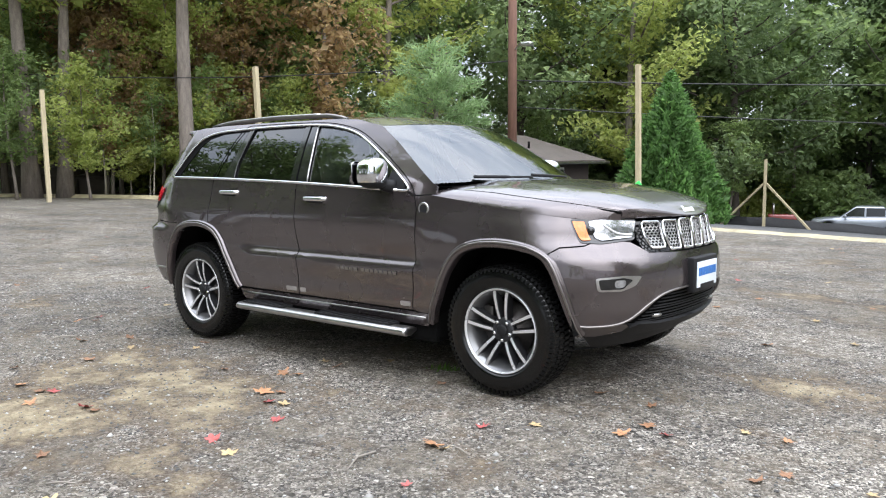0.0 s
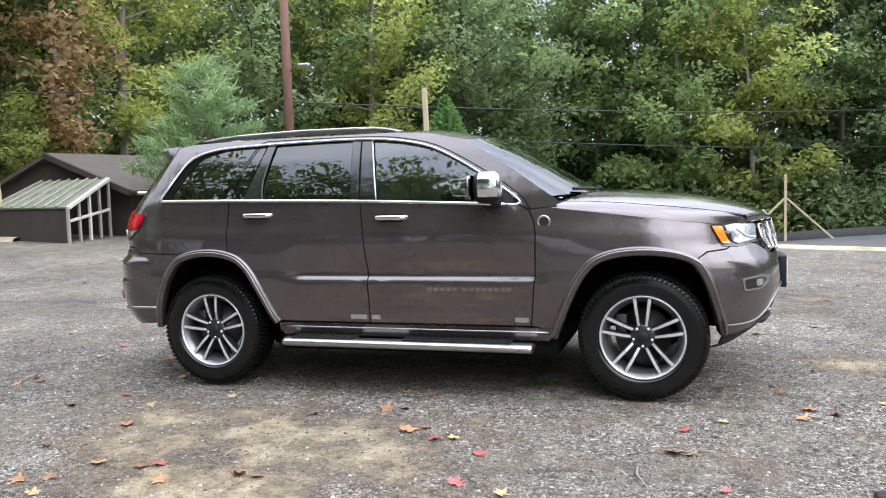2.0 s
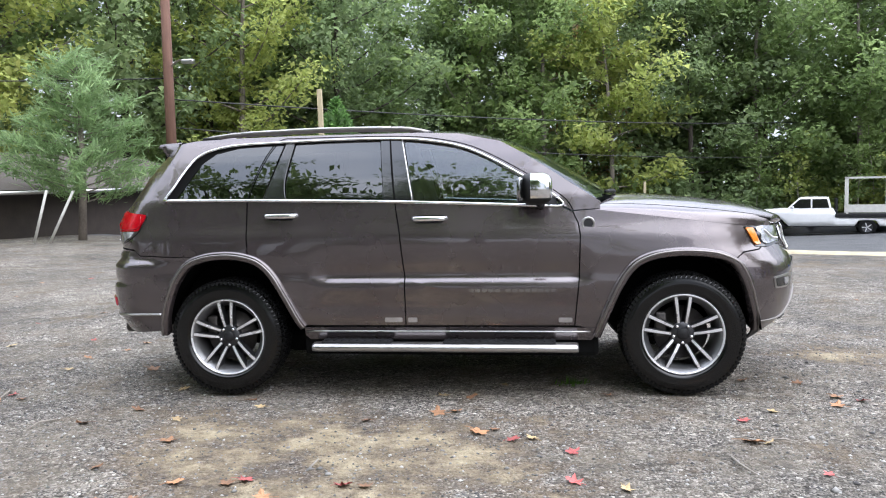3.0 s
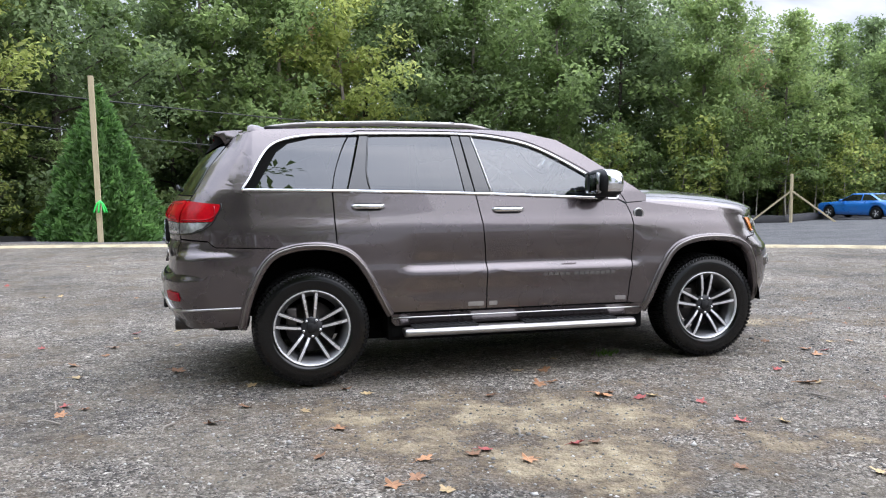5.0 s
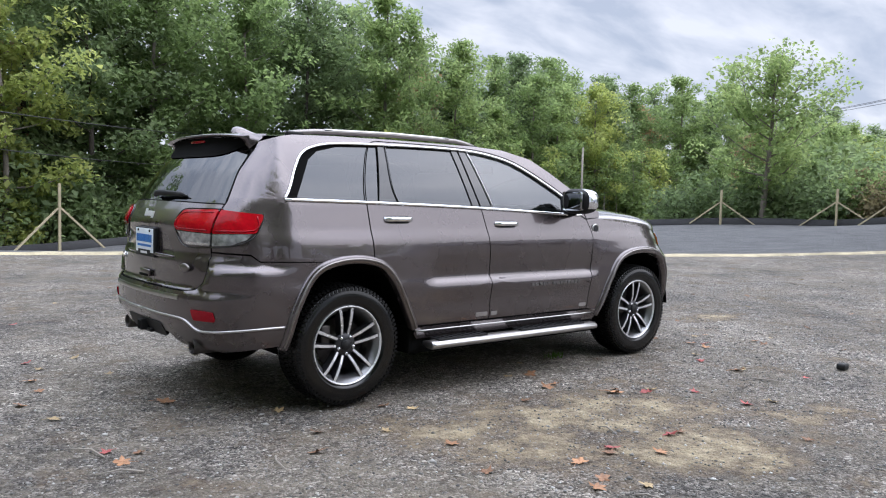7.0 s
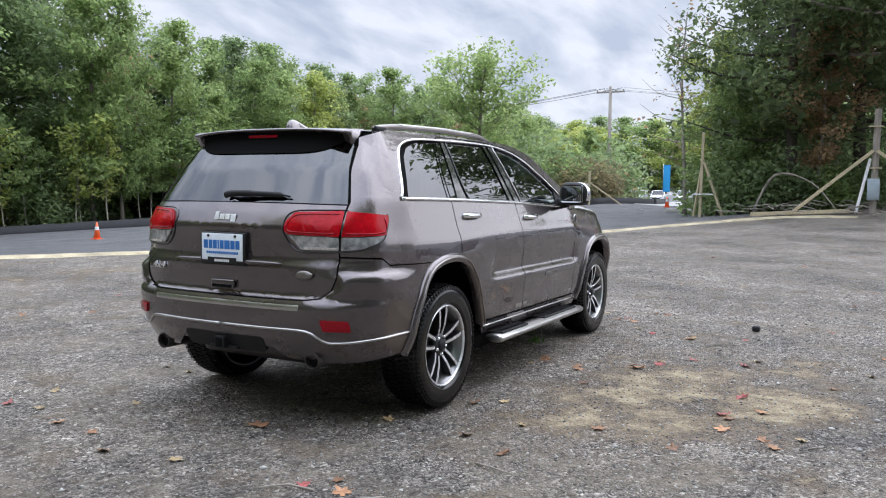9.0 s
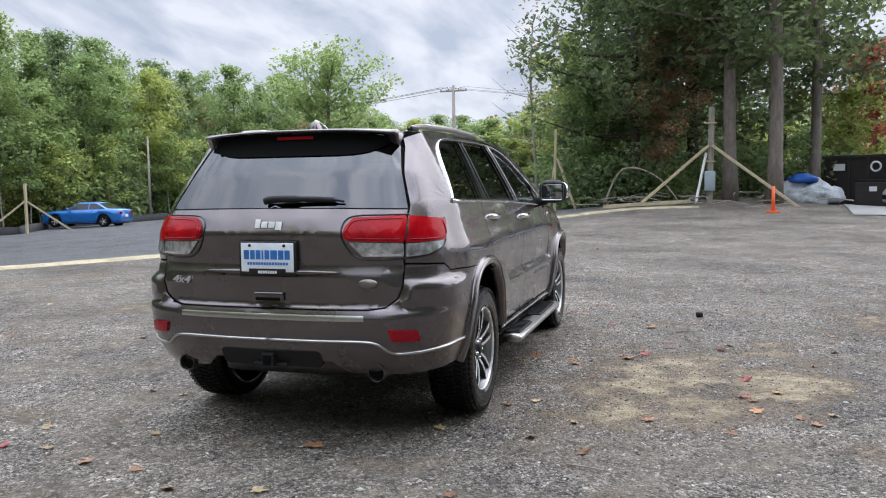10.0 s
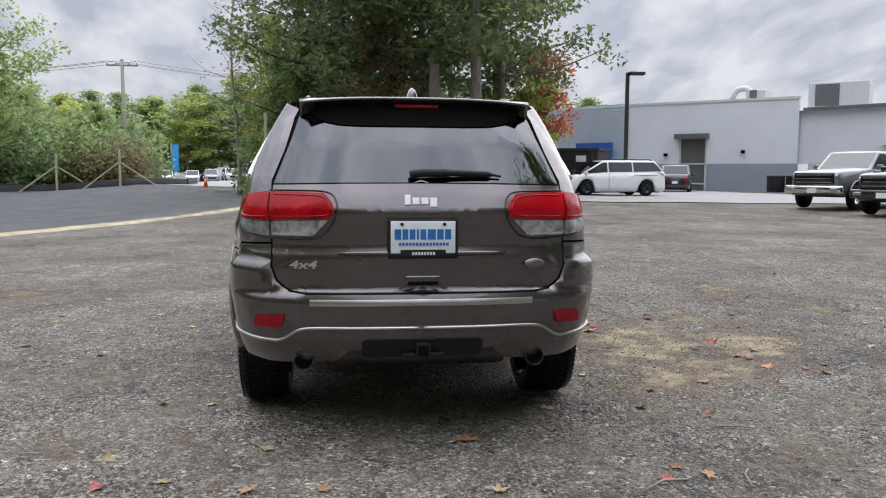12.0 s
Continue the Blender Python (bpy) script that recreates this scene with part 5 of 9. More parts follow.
for k in range(7):
    yc = (k - 3) * 0.143
    hw = 0.060
    zlo, zhi = 0.884 + 0.012 * (abs(k - 3) == 3), 1.050 - 0.006 * abs(k - 3) * 0.5
    ring = [(yc - hw * 0.92, zlo + 0.012), (yc - hw, (zlo + zhi) / 2), (yc - hw * 1.02, zhi - 0.012), (yc - hw * 0.8, zhi), (yc + hw * 0.8, zhi), (yc + hw * 1.02, zhi - 0.012), (yc + hw, (zlo + zhi) / 2),
            (yc + hw * 0.92, zlo + 0.012), (yc + hw * 0.75, zlo), (yc - hw * 0.75, zlo), (yc - hw * 0.92, zlo + 0.012)]
    bm = tube(bmesh.new(), [nose_at(y, z, 0.010) for y, z in ring], 0.0085, 6)
    slot = part("grille_slot", bm, CHROME, suv, "chrome-ringed grille slot")
    bm = bmesh.new()
    # honeycomb: rows of small hexagon rings, every other row shifted by half a cell
    cell = hw * 1.80 / 4
    for r in range(8):
        cz = zlo + 0.020 + (zhi - zlo - 0.040) * r / 7
        for cidx in range(3 + r % 2):
            cy = yc + (cidx - 1 - 0.5 * (r % 2)) * cell
            ring = [(cy + cell * 0.50 * math.sin(q * math.pi / 3), cz + 0.0125 * math.cos(q * math.pi / 3)) for q in range(7)]
            tube(bm, [nose_at(y, z, 0.0) for y, z in ring], 0.0032, 4, False)
    part("lattice", bm, SATIN, slot, "silver honeycomb insert", smooth=False)
badge_bars((2.195, -0.085, 1.103), (0, 1, 0), (-0.55, 0, 0.83), ((0.030, 0.044, 0), (0.036, 0.030, -0.006), (0.036, 0.030, -0.006), (0.036, 0.040, -0.010)), BADGE, suv, "marque_badge")
# lower intake, fog lamps, bright line, plate
whole("lower_intake", sheet([("f", 0.0, 0.652), ("f", 0.30, 0.647), ("f", 0.455, 0.622), ("f", 0.55, 0.545), ("f", 0.60, 0.50), ("f", 0.60, 0.462), ("f", 0.3, 0.445), ("f", 0.0, 0.445)], off=-0.035, thick=0.03, half=True), GAP, suv, "black lower intake")
for k in range(9):
    z = 0.475 + k * 0.019
    ymax = float(np.interp(z, [0.46, 0.50, 0.55, 0.62, 0.65], [0.57, 0.55, 0.50, 0.40, 0.25]))
    part("intake_slat", tube(bmesh.new(), [nose_at(y, z, -0.02) for y in np.linspace(-ymax, ymax, 16)], 0.0045, 5), BLACK, suv)
whole("front_line", trim([(1.91, 0.485), ("f", 0.80, 0.478), ("f", 0.70, 0.486), ("f", 0.63, 0.515), ("f", 0.54, 0.590), ("f", 0.44, 0.640), ("f", 0.30, 0.660), ("f", 0.0, 0.664)], 0.007, 0.004, 6, 6), FLARE_TRIM, suv, "bright lower bumper line")
whole("skid_plate", sheet([("f", 0.0, 0.462), ("f", 0.40, 0.468), ("f", 0.56, 0.482), ("f", 0.60, 0.462), ("f", 0.40, 0.425), ("f", 0.0, 0.415)], off=0.004, thick=0.02, half=True, dz=0.012), BLACK, suv, "dark lower lip of the bumper")
fog = pair("fog_lamp", sheet([("f", 0.815, 0.750), ("f", 0.69, 0.762), ("f", 0.600, 0.756), ("f", 0.640, 0.706), ("f", 0.71, 0.678), ("f", 0.805, 0.678)], off=0.006, thick=0.02, rnd=0.015, du=0.02), SATIN, suv, "fog lamp in a chrome ring")
pair("fog_recess", sheet([("f", 0.806, 0.742), ("f", 0.70, 0.751), ("f", 0.655, 0.738), ("f", 0.705, 0.692), ("f", 0.798, 0.689)], off=0.009, thick=0.01, rnd=0.012, du=0.02), GLOSS_BLACK, fog)
pair("fog_lens", sheet([("f", 0.745, 0.738), ("f", 0.690, 0.740), ("f", 0.700, 0.702), ("f", 0.745, 0.698)], off=0.012, thick=0.01, rnd=0.018, du=0.02), CLEAR_LENS, fog)
bm = bmesh.new()
box(bm, 2.292, 0, 0.724, 0.05, 0.36, 0.205, 0.01)
fp = part("front_plate_holder", bm, BLACK, suv, "black front plate holder")
bm = bmesh.new()
box(bm, 2.320, 0, 0.724, 0.006, 0.305, 0.150, 0.002)
part("plate", bm, PLATE_WHITE, fp, "pale blue dealer plate")
bm = bmesh.new()
y = -0.135
for w in (0.031, 0.026, 0.027, 0.010, 0.027, 0.038, 0.030, 0.029):
    box(bm, 2.3235, y + w / 2, 0.741, 0.0035, w, 0.048)
    y += w + 0.007
part("plate_print", bm, PLATE_BLUE, fp, smooth=False)
bm = bmesh.new()
box(bm, 2.321, 0, 0.651, 0.008, 0.215, 0.036, 0.003)
part("frame_tab", bm, BLACK, fp)
for y in (0.40, -0.40):
    bm = tube(bmesh.new(), curve_pts([(2.11, y - 0.035, 0.515), (2.185, y - 0.03, 0.515), (2.19, y + 0.03, 0.515), (2.11, y + 0.035, 0.515)], 5), 0.011, 8)
    part("tow_hook", bm, SATIN, suv, "silver tow hook")

# ---- mirrors, handles, rails, wipers, badges ----
bm = bmesh.new()
bmesh.ops.create_uvsphere(bm, u_segments=24, v_segments=16, radius=1.0)
for v in bm.verts:
    p = v.co.copy()
    q = [math.copysign(abs(c) ** 0.62, c) for c in p]
    x, y, z = q[0] * 0.082, q[1] * 0.118, q[2] * 0.098
    x += 0.020 * (1 - (y / 0.118) ** 2) * (1 if x > 0 else 0)
    z *= 1 - 0.12 * (y / 0.118 < -0.2) * abs(y / 0.118)
    v.co = Vector((0.558 + x - 0.03 * (y / 0.118), -1.025 + y, 1.318 + z))
upper = bm.copy()
bmesh.ops.bisect_plane(upper, geom=upper.verts[:] + upper.edges[:] + upper.faces[:], plane_co=(0, 0, 1.262), plane_no=(0, 0, 1), clear_inner=True)
bmesh.ops.bisect_plane(upper, geom=upper.verts[:] + upper.edges[:] + upper.faces[:], plane_co=(0.535, 0, 0), plane_no=(1, 0, 0), clear_inner=True)
for v in bm.verts:
    v.co = Vector((0.558, -1.025, 1.318)) + (v.co - Vector((0.558, -1.025, 1.318))) * 0.985
mir = pair("wing_mirror", bm, BLACK, front_doors, "wing mirror with a chrome cap")
pair("mirror_cap", upper, CHROME, mir, "chrome mirror cap")
bm = bmesh.new()
tube(bm, curve_pts([(0.600, -0.86, 1.235), (0.590, -0.92, 1.238), (0.572, -0.99, 1.262)], 5), [0.045] * 4 + [0.040] * 4 + [0.030] * 3, 10, True, 0.7)
pair("mirror_arm", bm, BLACK, mir)
bm = bmesh.new()
box(bm, 0.472, -1.025, 1.318, 0.006, 0.185, 0.145, 0.02)
MIRROR_GLASS = surf("mirror_glass", (0.30, 0.31, 0.32), 0.03, 1.0, vary=0.02, bump=0.0)
pair("mirror_glass", bm, MIRROR_GLASS, mir)
for x0, x1, z, doors in ((-1.195, -0.955, 1.172, rear_doors), (-0.225, 0.018, 1.142, front_doors)):
    w = half_width((x0 + x1) / 2, z)
    pts = [(x0 + 0.012, -w + 0.004, z), (x0 + 0.03, -w - 0.020, z), (x0 + 0.07, -w - 0.031, z), (x1 - 0.07, -w - 0.031, z), (x1 - 0.03, -w - 0.020, z), (x1 - 0.012, -w + 0.004, z)]
    bm = tube(bmesh.new(), curve_pts(pts, 4), 0.0165, 8, True, 0.62)
    h = pair("door_handle", bm, CHROME, doors, "chrome door handle")
    # flat black sheet: the scoop's shade behind the handle put into the colour
    bm = sheet([(x0 + 0.02, z + 0.022), (x1 - 0.02, z + 0.022), (x1 - 0.035, z - 0.030), (x0 + 0.035, z - 0.030)], off=0.001, thick=0.003, rnd=0.02, du=0.02, dz=0.015)
    pair("handle_recess", bm, GLOSS_BLACK, h)
for sgn in (-1, 1):
    pts = [(x, sgn * (0.555 + 0.012 * math.sin((x + 1.66) * 2)), float(np.interp(x, [-1.72, -1.5, -0.9, -0.3, -0.12], [1.700, 1.724, 1.740, 1.736, 1.704]))) for x in np.linspace(-1.72, -0.12, 24)]
    rail = part("roof_rail", tube(bmesh.new(), pts, [0.011] + [0.017] * 22 + [0.011], 8, True, 0.8), FLARE_TRIM, suv, "roof rail with a silver insert")
    part("rail_insert", tube(bmesh.new(), [(x, y + sgn * 0.004, z + 0.009) for x, y, z in pts[4:20]], 0.0105, 8, True, 0.85), SATIN, rail, "silver rail insert")
    part("rail_foot", box(bmesh.new(), -0.17, sgn * 0.557, 1.700, 0.12, 0.035, 0.03, 0.01), BLACK, rail)
    part("rail_foot", box(bmesh.new(), -1.66, sgn * 0.557, 1.698, 0.12, 0.035, 0.03, 0.01), BLACK, rail)
bm = bmesh.new()
rows = []
for x, h, w in ((-1.61, 0.004, 0.014), (-1.68, 0.024, 0.030), (-1.75, 0.048, 0.034), (-1.79, 0.052, 0.032), (-1.815, 0.042, 0.030), (-1.83, 0.006, 0.026)):
    zr = 1.712
    rows.append([bm.verts.new((x, -w, zr - 0.01)), bm.verts.new((x, -w * 0.55, zr + h * 0.7)), bm.verts.new((x, 0, zr + h)), bm.verts.new((x, w * 0.55, zr + h * 0.7)), bm.verts.new((x, w, zr - 0.01))])
for a, b in zip(rows, rows[1:]):
    for k in range(4):
        bm.faces.new((a[k], a[k + 1], b[k + 1], b[k]))
bm.faces.new(rows[0]), bm.faces.new(rows[-1][::-1])
bmesh.ops.recalc_face_normals(bm, faces=bm.faces[:])
part("antenna_fin", bm, PAINT, suv, "painted shark-fin antenna")
for v0, v1 in ((-0.62, 0.02), (0.05, 0.66)):
    a, b = ws_point(0.99, v0), ws_point(0.965, v1)
    pts = [a.lerp(b, t) + Vector((0.01 + 0.03 * math.sin(t * math.pi), 0, 0.014)) for t in np.linspace(0, 1, 12)]
    wp = part("front_wiper", tube(bmesh.new(), pts, [0.008] * 6 + [0.012] * 6, 6), BLACK, suv, "black windscreen wiper")
bm = bmesh.new()
bc = on_body((0.886, 1.10), 0.002)
revolve(bm, [(0.001, 0.004), (0.030, 0.004), (0.033, 0.006), (0.039, 0.006), (0.041, 0.0)], Matrix.Translation(bc) @ Matrix.Rotation(radians(180), 4, "Z"), 32)
pair("side_badge", bm, SATIN, suv, "round silver side badge")
bm = bmesh.new()
revolve(bm, [(0.001, 0.0055), (0.029, 0.0055)], Matrix.Translation(bc) @ Matrix.Rotation(radians(180), 4, "Z"), 24)
pair("badge_face", bm, RIM_DARK, suv)
# model lettering on the front door: plain dark bars of its size
DARK_CHROME = surf("dark_chrome", (0.26, 0.26, 0.265), 0.2, 0.8, vary=0.1, bump=0.0)
x = 0.140
for i, w in enumerate((0.034, 0.034, 0.034, 0.034, 0.034, 0.0, 0.034, 0.034, 0.030, 0.034, 0.034, 0.034, 0.030, 0.030)):
    if w == 0.0:
        x += 0.025
        continue
    pair("letter_bar", sheet([(x, 0.701), (x + w, 0.701), (x + w, 0.679), (x, 0.679)], off=0.005, thick=0.006, du=0.1, dz=0.1), DARK_CHROME, front_doors)
    x += w + 0.0075
# protective film left at the lower door edges
FILM = surf("pale_film", (0.34, 0.32, 0.31), 0.25, 0.3, vary=0.15, bump=0.0)
for x0, x1, dr in ((-0.40, -0.285, rear_doors), (-0.25, -0.19, front_doors), (0.70, 0.785, front_doors)):
    pair("edge_film", sheet([(x0, 0.515), (x1, 0.515), (x1, 0.485), (x0, 0.485)], off=0.002, thick=0.001, rnd=0.01), FILM, dr)
# ---- cabin ----
bm = bmesh.new()
box(bm, -0.55, 0, 0.72, 2.6, 1.06, 0.10, 0.02)
part("cabin_floor", bm, DASH, suv, smooth=False)
bm = bmesh.new()
box(bm, 0.80, 0, 1.02, 0.36, 1.50, 0.36, 0.08)
part("dashboard", bm, DASH, suv, "dark dashboard")
for y in (-0.38, 0.38):
    bm = bmesh.new()
    box(bm, 0.05, y, 0.92, 0.52, 0.50, 0.16, 0.06)
    seat = part("front_seat", bm, SEAT, suv, "light leather front seat")
    bm = bmesh.new()
    mm = Matrix.Translation((-0.24, y, 1.02)) @ Matrix.Rotation(radians(-14), 4, "Y")
    box(bm, 0, 0, 0.20, 0.13, 0.48, 0.60, 0.06, mm)
    part("seat_back", bm, SEAT, seat)
    bm = bmesh.new()
    box(bm, -0.01, 0, 0.60, 0.10, 0.26, 0.17, 0.045, mm)
    part("headrest", bm, SEAT, seat)
bm = bmesh.new()
box(bm, -0.95, 0, 0.90, 0.52, 1.06, 0.16, 0.06)
bench = part("rear_bench", bm, SEAT, suv, "light leather rear bench")
bm = bmesh.new()
mm = Matrix.Translation((-1.24, 0, 0.98)) @ Matrix.Rotation(radians(-18), 4, "Y")
box(bm, 0, 0, 0.25, 0.13, 1.36, 0.62, 0.06, mm)
part("bench_back", bm, SEAT, bench)
bm = bmesh.new()
mm = Matrix.Translation((0.50, 0.38, 1.10)) @ Matrix.Rotation(radians(-65), 4, "Y")
pts = [mm @ Vector((0.185 * math.cos(a), 0.185 * math.sin(a), 0)) for a in np.linspace(0, math.tau, 33)]
tube(bm, pts, 0.015, 8, False)
sw = part("steering_wheel", bm, DASH, suv, "dark steering wheel")
part("wheel_hub", box(bmesh.new(), 0, 0, -0.02, 0.30, 0.12, 0.05, 0.02, mm), DASH, sw)
part("rear_view_mirror", box(bmesh.new(), 0.47, 0, 1.56, 0.03, 0.24, 0.065, 0.02), BLACK, suv)
# headliner
part("headliner", patch(lambda u, v: roof_point(0.06 + u * 0.90, v * 0.92) - Vector((0, 0, 0.05)), 8, 8), SEAT, suv, "pale cabin lining")

# ---- trees ----


def leaf_mesh(name, centers, size, rng, aspect=0.62, flat=0.45, jitter=0.35, direction=None, fold=0.18):
    """Many small folded leaves, each a pair of triangles, at the given centres."""
    n = len(centers)
    nrm = rng.normal(size=(n, 3))
    nrm[:, 2] = np.abs(nrm[:, 2]) + flat
    nrm /= np.linalg.norm(nrm, axis=1)[:, None]
    a = rng.normal(size=(n, 3)) if direction is None else direction + rng.normal(size=(n, 3)) * 0.25
    a -= (a * nrm).sum(1)[:, None] * nrm
    a /= np.linalg.norm(a, axis=1)[:, None] + 1e-9
    b = np.cross(nrm, a)
    s = size * (1 + jitter * rng.normal(size=(n, 1))).clip(0.4, 2.0)
    co = np.empty((n, 4, 3))
    co[:, 0] = centers - a * s * 0.5
    co[:, 1] = centers + b * s * 0.5 * aspect + nrm * s * fold
    co[:, 2] = centers + a * s * 0.5
    co[:, 3] = centers - b * s * 0.5 * aspect + nrm * s * fold
    me = bpy.data.meshes.new(name)
    me.vertices.add(n * 4)
    me.vertices.foreach_set("co", co.reshape(-1))
    me.loops.add(n * 6)
    k = np.arange(n)[:, None] * 4
    me.loops.foreach_set("vertex_index", (k + np.array([[0, 1, 2, 0, 2, 3]])).reshape(-1))
    me.polygons.add(n * 2)
    me.polygons.foreach_set("loop_start", np.arange(n * 2) * 3)
    me.update(calc_edges=True)
    return me


def tree(name, label, seed, height, crown_r, base, leaves, leaf, leaf_m, bark_m, trunk_r=0.2, clump=1.0, lean=0.3, limbs=16, top_r=0.35, bare=0.0, droop=0.0):
    """A tapered trunk with limbs, and leaves in clumps along them; base is the height at which the crown begins."""
    rng = np.random.default_rng(seed)
    root = thing(name, label, "tree")
    bm = bmesh.new()
    bend = rng.normal(size=2) * lean
    spine = [Vector((bend[0] * t * t + 0.15 * math.sin(5 * t + seed), bend[1] * t * t + 0.15 * math.cos(4 * t + seed), height * 0.96 * t)) for t in np.linspace(0, 1, 12)]
    tube(bm, spine, [trunk_r * (1.35 if i == 0 else 1.0) * (1 - 0.86 * i / 11) + 0.012 for i in range(12)], 9)
    cents = []
    for k in range(limbs):
        f = base / height + (0.97 - base / height) * ((k + rng.random()) / limbs)
        i = f * 11
        p = spine[int(min(i, 10))].lerp(spine[int(min(i, 10)) + 1], i - int(min(i, 10)))
        u = (f * height - base) / (height - base)
        # widest a third of the way up the crown
        env = crown_r * max(top_r * (1 - u), (math.sin(math.pi * min(1, 0.18 + 0.82 * u) ** 0.8)) ** 0.7)
        ang = k * 2.4 + rng.random() * 1.2
        ln = env * (0.75 + 0.5 * rng.random())
        rise = ln * (0.25 + 0.55 * u + 0.2 * rng.random()) - droop * ln
        d = Vector((math.cos(ang), math.sin(ang), 0))
        tip = p + d * ln + Vector((0, 0, rise))
        mid = p.lerp(tip, 0.5) + Vector((rng.normal() * 0.2, rng.normal() * 0.2, -0.08 * ln))
        pts = curve_pts([p, mid, tip], 3)
        r0 = max(0.018, trunk_r * 0.42 * (1 - f * 0.6))
        tube(bm, pts, [r0 * (1 - 0.8 * j / (len(pts) - 1)) for j in range(len(pts))], 5, False)
        for t in np.linspace(0.30, 1.0, max(3, int(ln / 0.7) + 2)):
            c = pts[int(t * (len(pts) - 1))]
            if rng.random() > bare:
                cents.append((np.array(c) + rng.normal(size=3) * 0.28 * clump, 0.55 + 0.6 * t))
    for _ in range(3):
        cents.append((np.array(spine[-1]) + rng.normal(size=3) * 0.35, 0.8))
    part("trunk", bm, bark_m, root)
    per = max(4, int(leaves / len(cents)))
    pts = []
    for c, w in cents:
        r = clump * w
        q = rng.normal(size=(per, 3))
        q /= np.linalg.norm(q, axis=1)[:, None]
        q *= (rng.random((per, 1)) ** 0.45) * r
        q[:, 2] *= 0.62
        pts.append(q + c)
    link_mesh("crown", leaf_mesh("crown", np.concatenate(pts), leaf, rng), leaf_m, root, smooth=False)
    return root


def shrub(name, label, seed, r, h, leaves, leaf, leaf_m):
    rng = np.random.default_rng(seed)
    root = thing(name, label, "shrub")
    bm = bmesh.new()
    cents = []
    for k in range(9):
        a = k * 2.4
        tip = Vector((math.cos(a) * r * rng.uniform(0.3, 0.95), math.sin(a) * r * rng.uniform(0.3, 0.95), h * rng.uniform(0.45, 0.95)))
        tube(bm, curve_pts([(0, 0, -0.1), tip * 0.5 + Vector((0, 0, 0.15 * h)), tip], 2), [0.035, 0.03, 0.022, 0.014, 0.008], 5, False)
        cents += [np.array(tip), np.array(tip) * 0.62, np.array((tip.x * 1.1, tip.y * 1.1, tip.z * 0.35))]
    part("stem", bm, BARK_DARK, root)
    per = leaves // len(cents)
    pts = []
    for c in cents:
        q = rng.normal(size=(per, 3))
        q /= np.linalg.norm(q, axis=1)[:, None]
        q *= rng.random((per, 1)) ** 0.45 * r * 0.5
        q += c
        q[:, 2] = np.abs(q[:, 2])
        pts.append(q)
    link_mesh("foliage", leaf_mesh("foliage", np.concatenate(pts), leaf, rng), leaf_m, root, smooth=False)
    return root


def at_ground(x, y, turn=0.0, scale=1.0, sz=None, sink=0.05):
    return Matrix.Translation((x, y, ground_z(x, y) - sink)) @ Matrix.Rotation(turn, 4, "Z") @ Matrix.Diagonal((scale, scale, sz or scale, 1))


rnd = random.Random(11)
protos = [
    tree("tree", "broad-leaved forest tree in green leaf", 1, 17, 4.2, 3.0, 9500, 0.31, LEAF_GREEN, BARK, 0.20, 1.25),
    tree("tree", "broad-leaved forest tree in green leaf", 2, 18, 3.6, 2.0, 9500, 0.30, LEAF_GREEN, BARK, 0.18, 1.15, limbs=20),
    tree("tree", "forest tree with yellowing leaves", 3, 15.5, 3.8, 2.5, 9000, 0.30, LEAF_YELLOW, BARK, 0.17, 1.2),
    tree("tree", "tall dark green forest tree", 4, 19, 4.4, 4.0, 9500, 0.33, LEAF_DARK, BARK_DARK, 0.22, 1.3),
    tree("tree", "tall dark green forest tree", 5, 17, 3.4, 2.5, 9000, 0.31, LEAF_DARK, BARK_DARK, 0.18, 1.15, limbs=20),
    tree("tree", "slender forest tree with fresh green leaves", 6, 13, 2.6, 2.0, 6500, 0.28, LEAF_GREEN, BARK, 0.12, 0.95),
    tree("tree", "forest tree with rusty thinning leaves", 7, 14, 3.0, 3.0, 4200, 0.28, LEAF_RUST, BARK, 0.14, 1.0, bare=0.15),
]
shrubs = [
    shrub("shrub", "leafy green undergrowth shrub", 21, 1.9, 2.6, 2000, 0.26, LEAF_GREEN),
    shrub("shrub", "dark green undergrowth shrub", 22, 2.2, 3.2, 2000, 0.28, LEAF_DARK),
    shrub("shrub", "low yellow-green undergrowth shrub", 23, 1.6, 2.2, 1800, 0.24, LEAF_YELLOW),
]
used_proto = set()


def plant(k, x, y, s, sz=None, pool=None, group="woods round the lot"):
    pool = protos if pool is None else pool
    m = at_ground(x, y, rnd.random() * 6.28, s, sz)
    src = pool[k]
    if src.name not in used_proto:
        used_proto.add(src.name)
        src.matrix_basis = m
        src["group"] = group
        return src
    ob = copy_thing(src, m)
    ob["group"] = group
    return ob


def along(path, d):
    """The point at distance d along a polyline, and the direction there."""
    for (x0, y0), (x1, y1) in zip(path, path[1:]):
        ln = math.hypot(x1 - x0, y1 - y0)
        if d <= ln:
            return x0 + (x1 - x0) * d / ln, y0 + (y1 - y0) * d / ln, ((x1 - x0) / ln, (y1 - y0) / ln)
        d -= ln
    return None


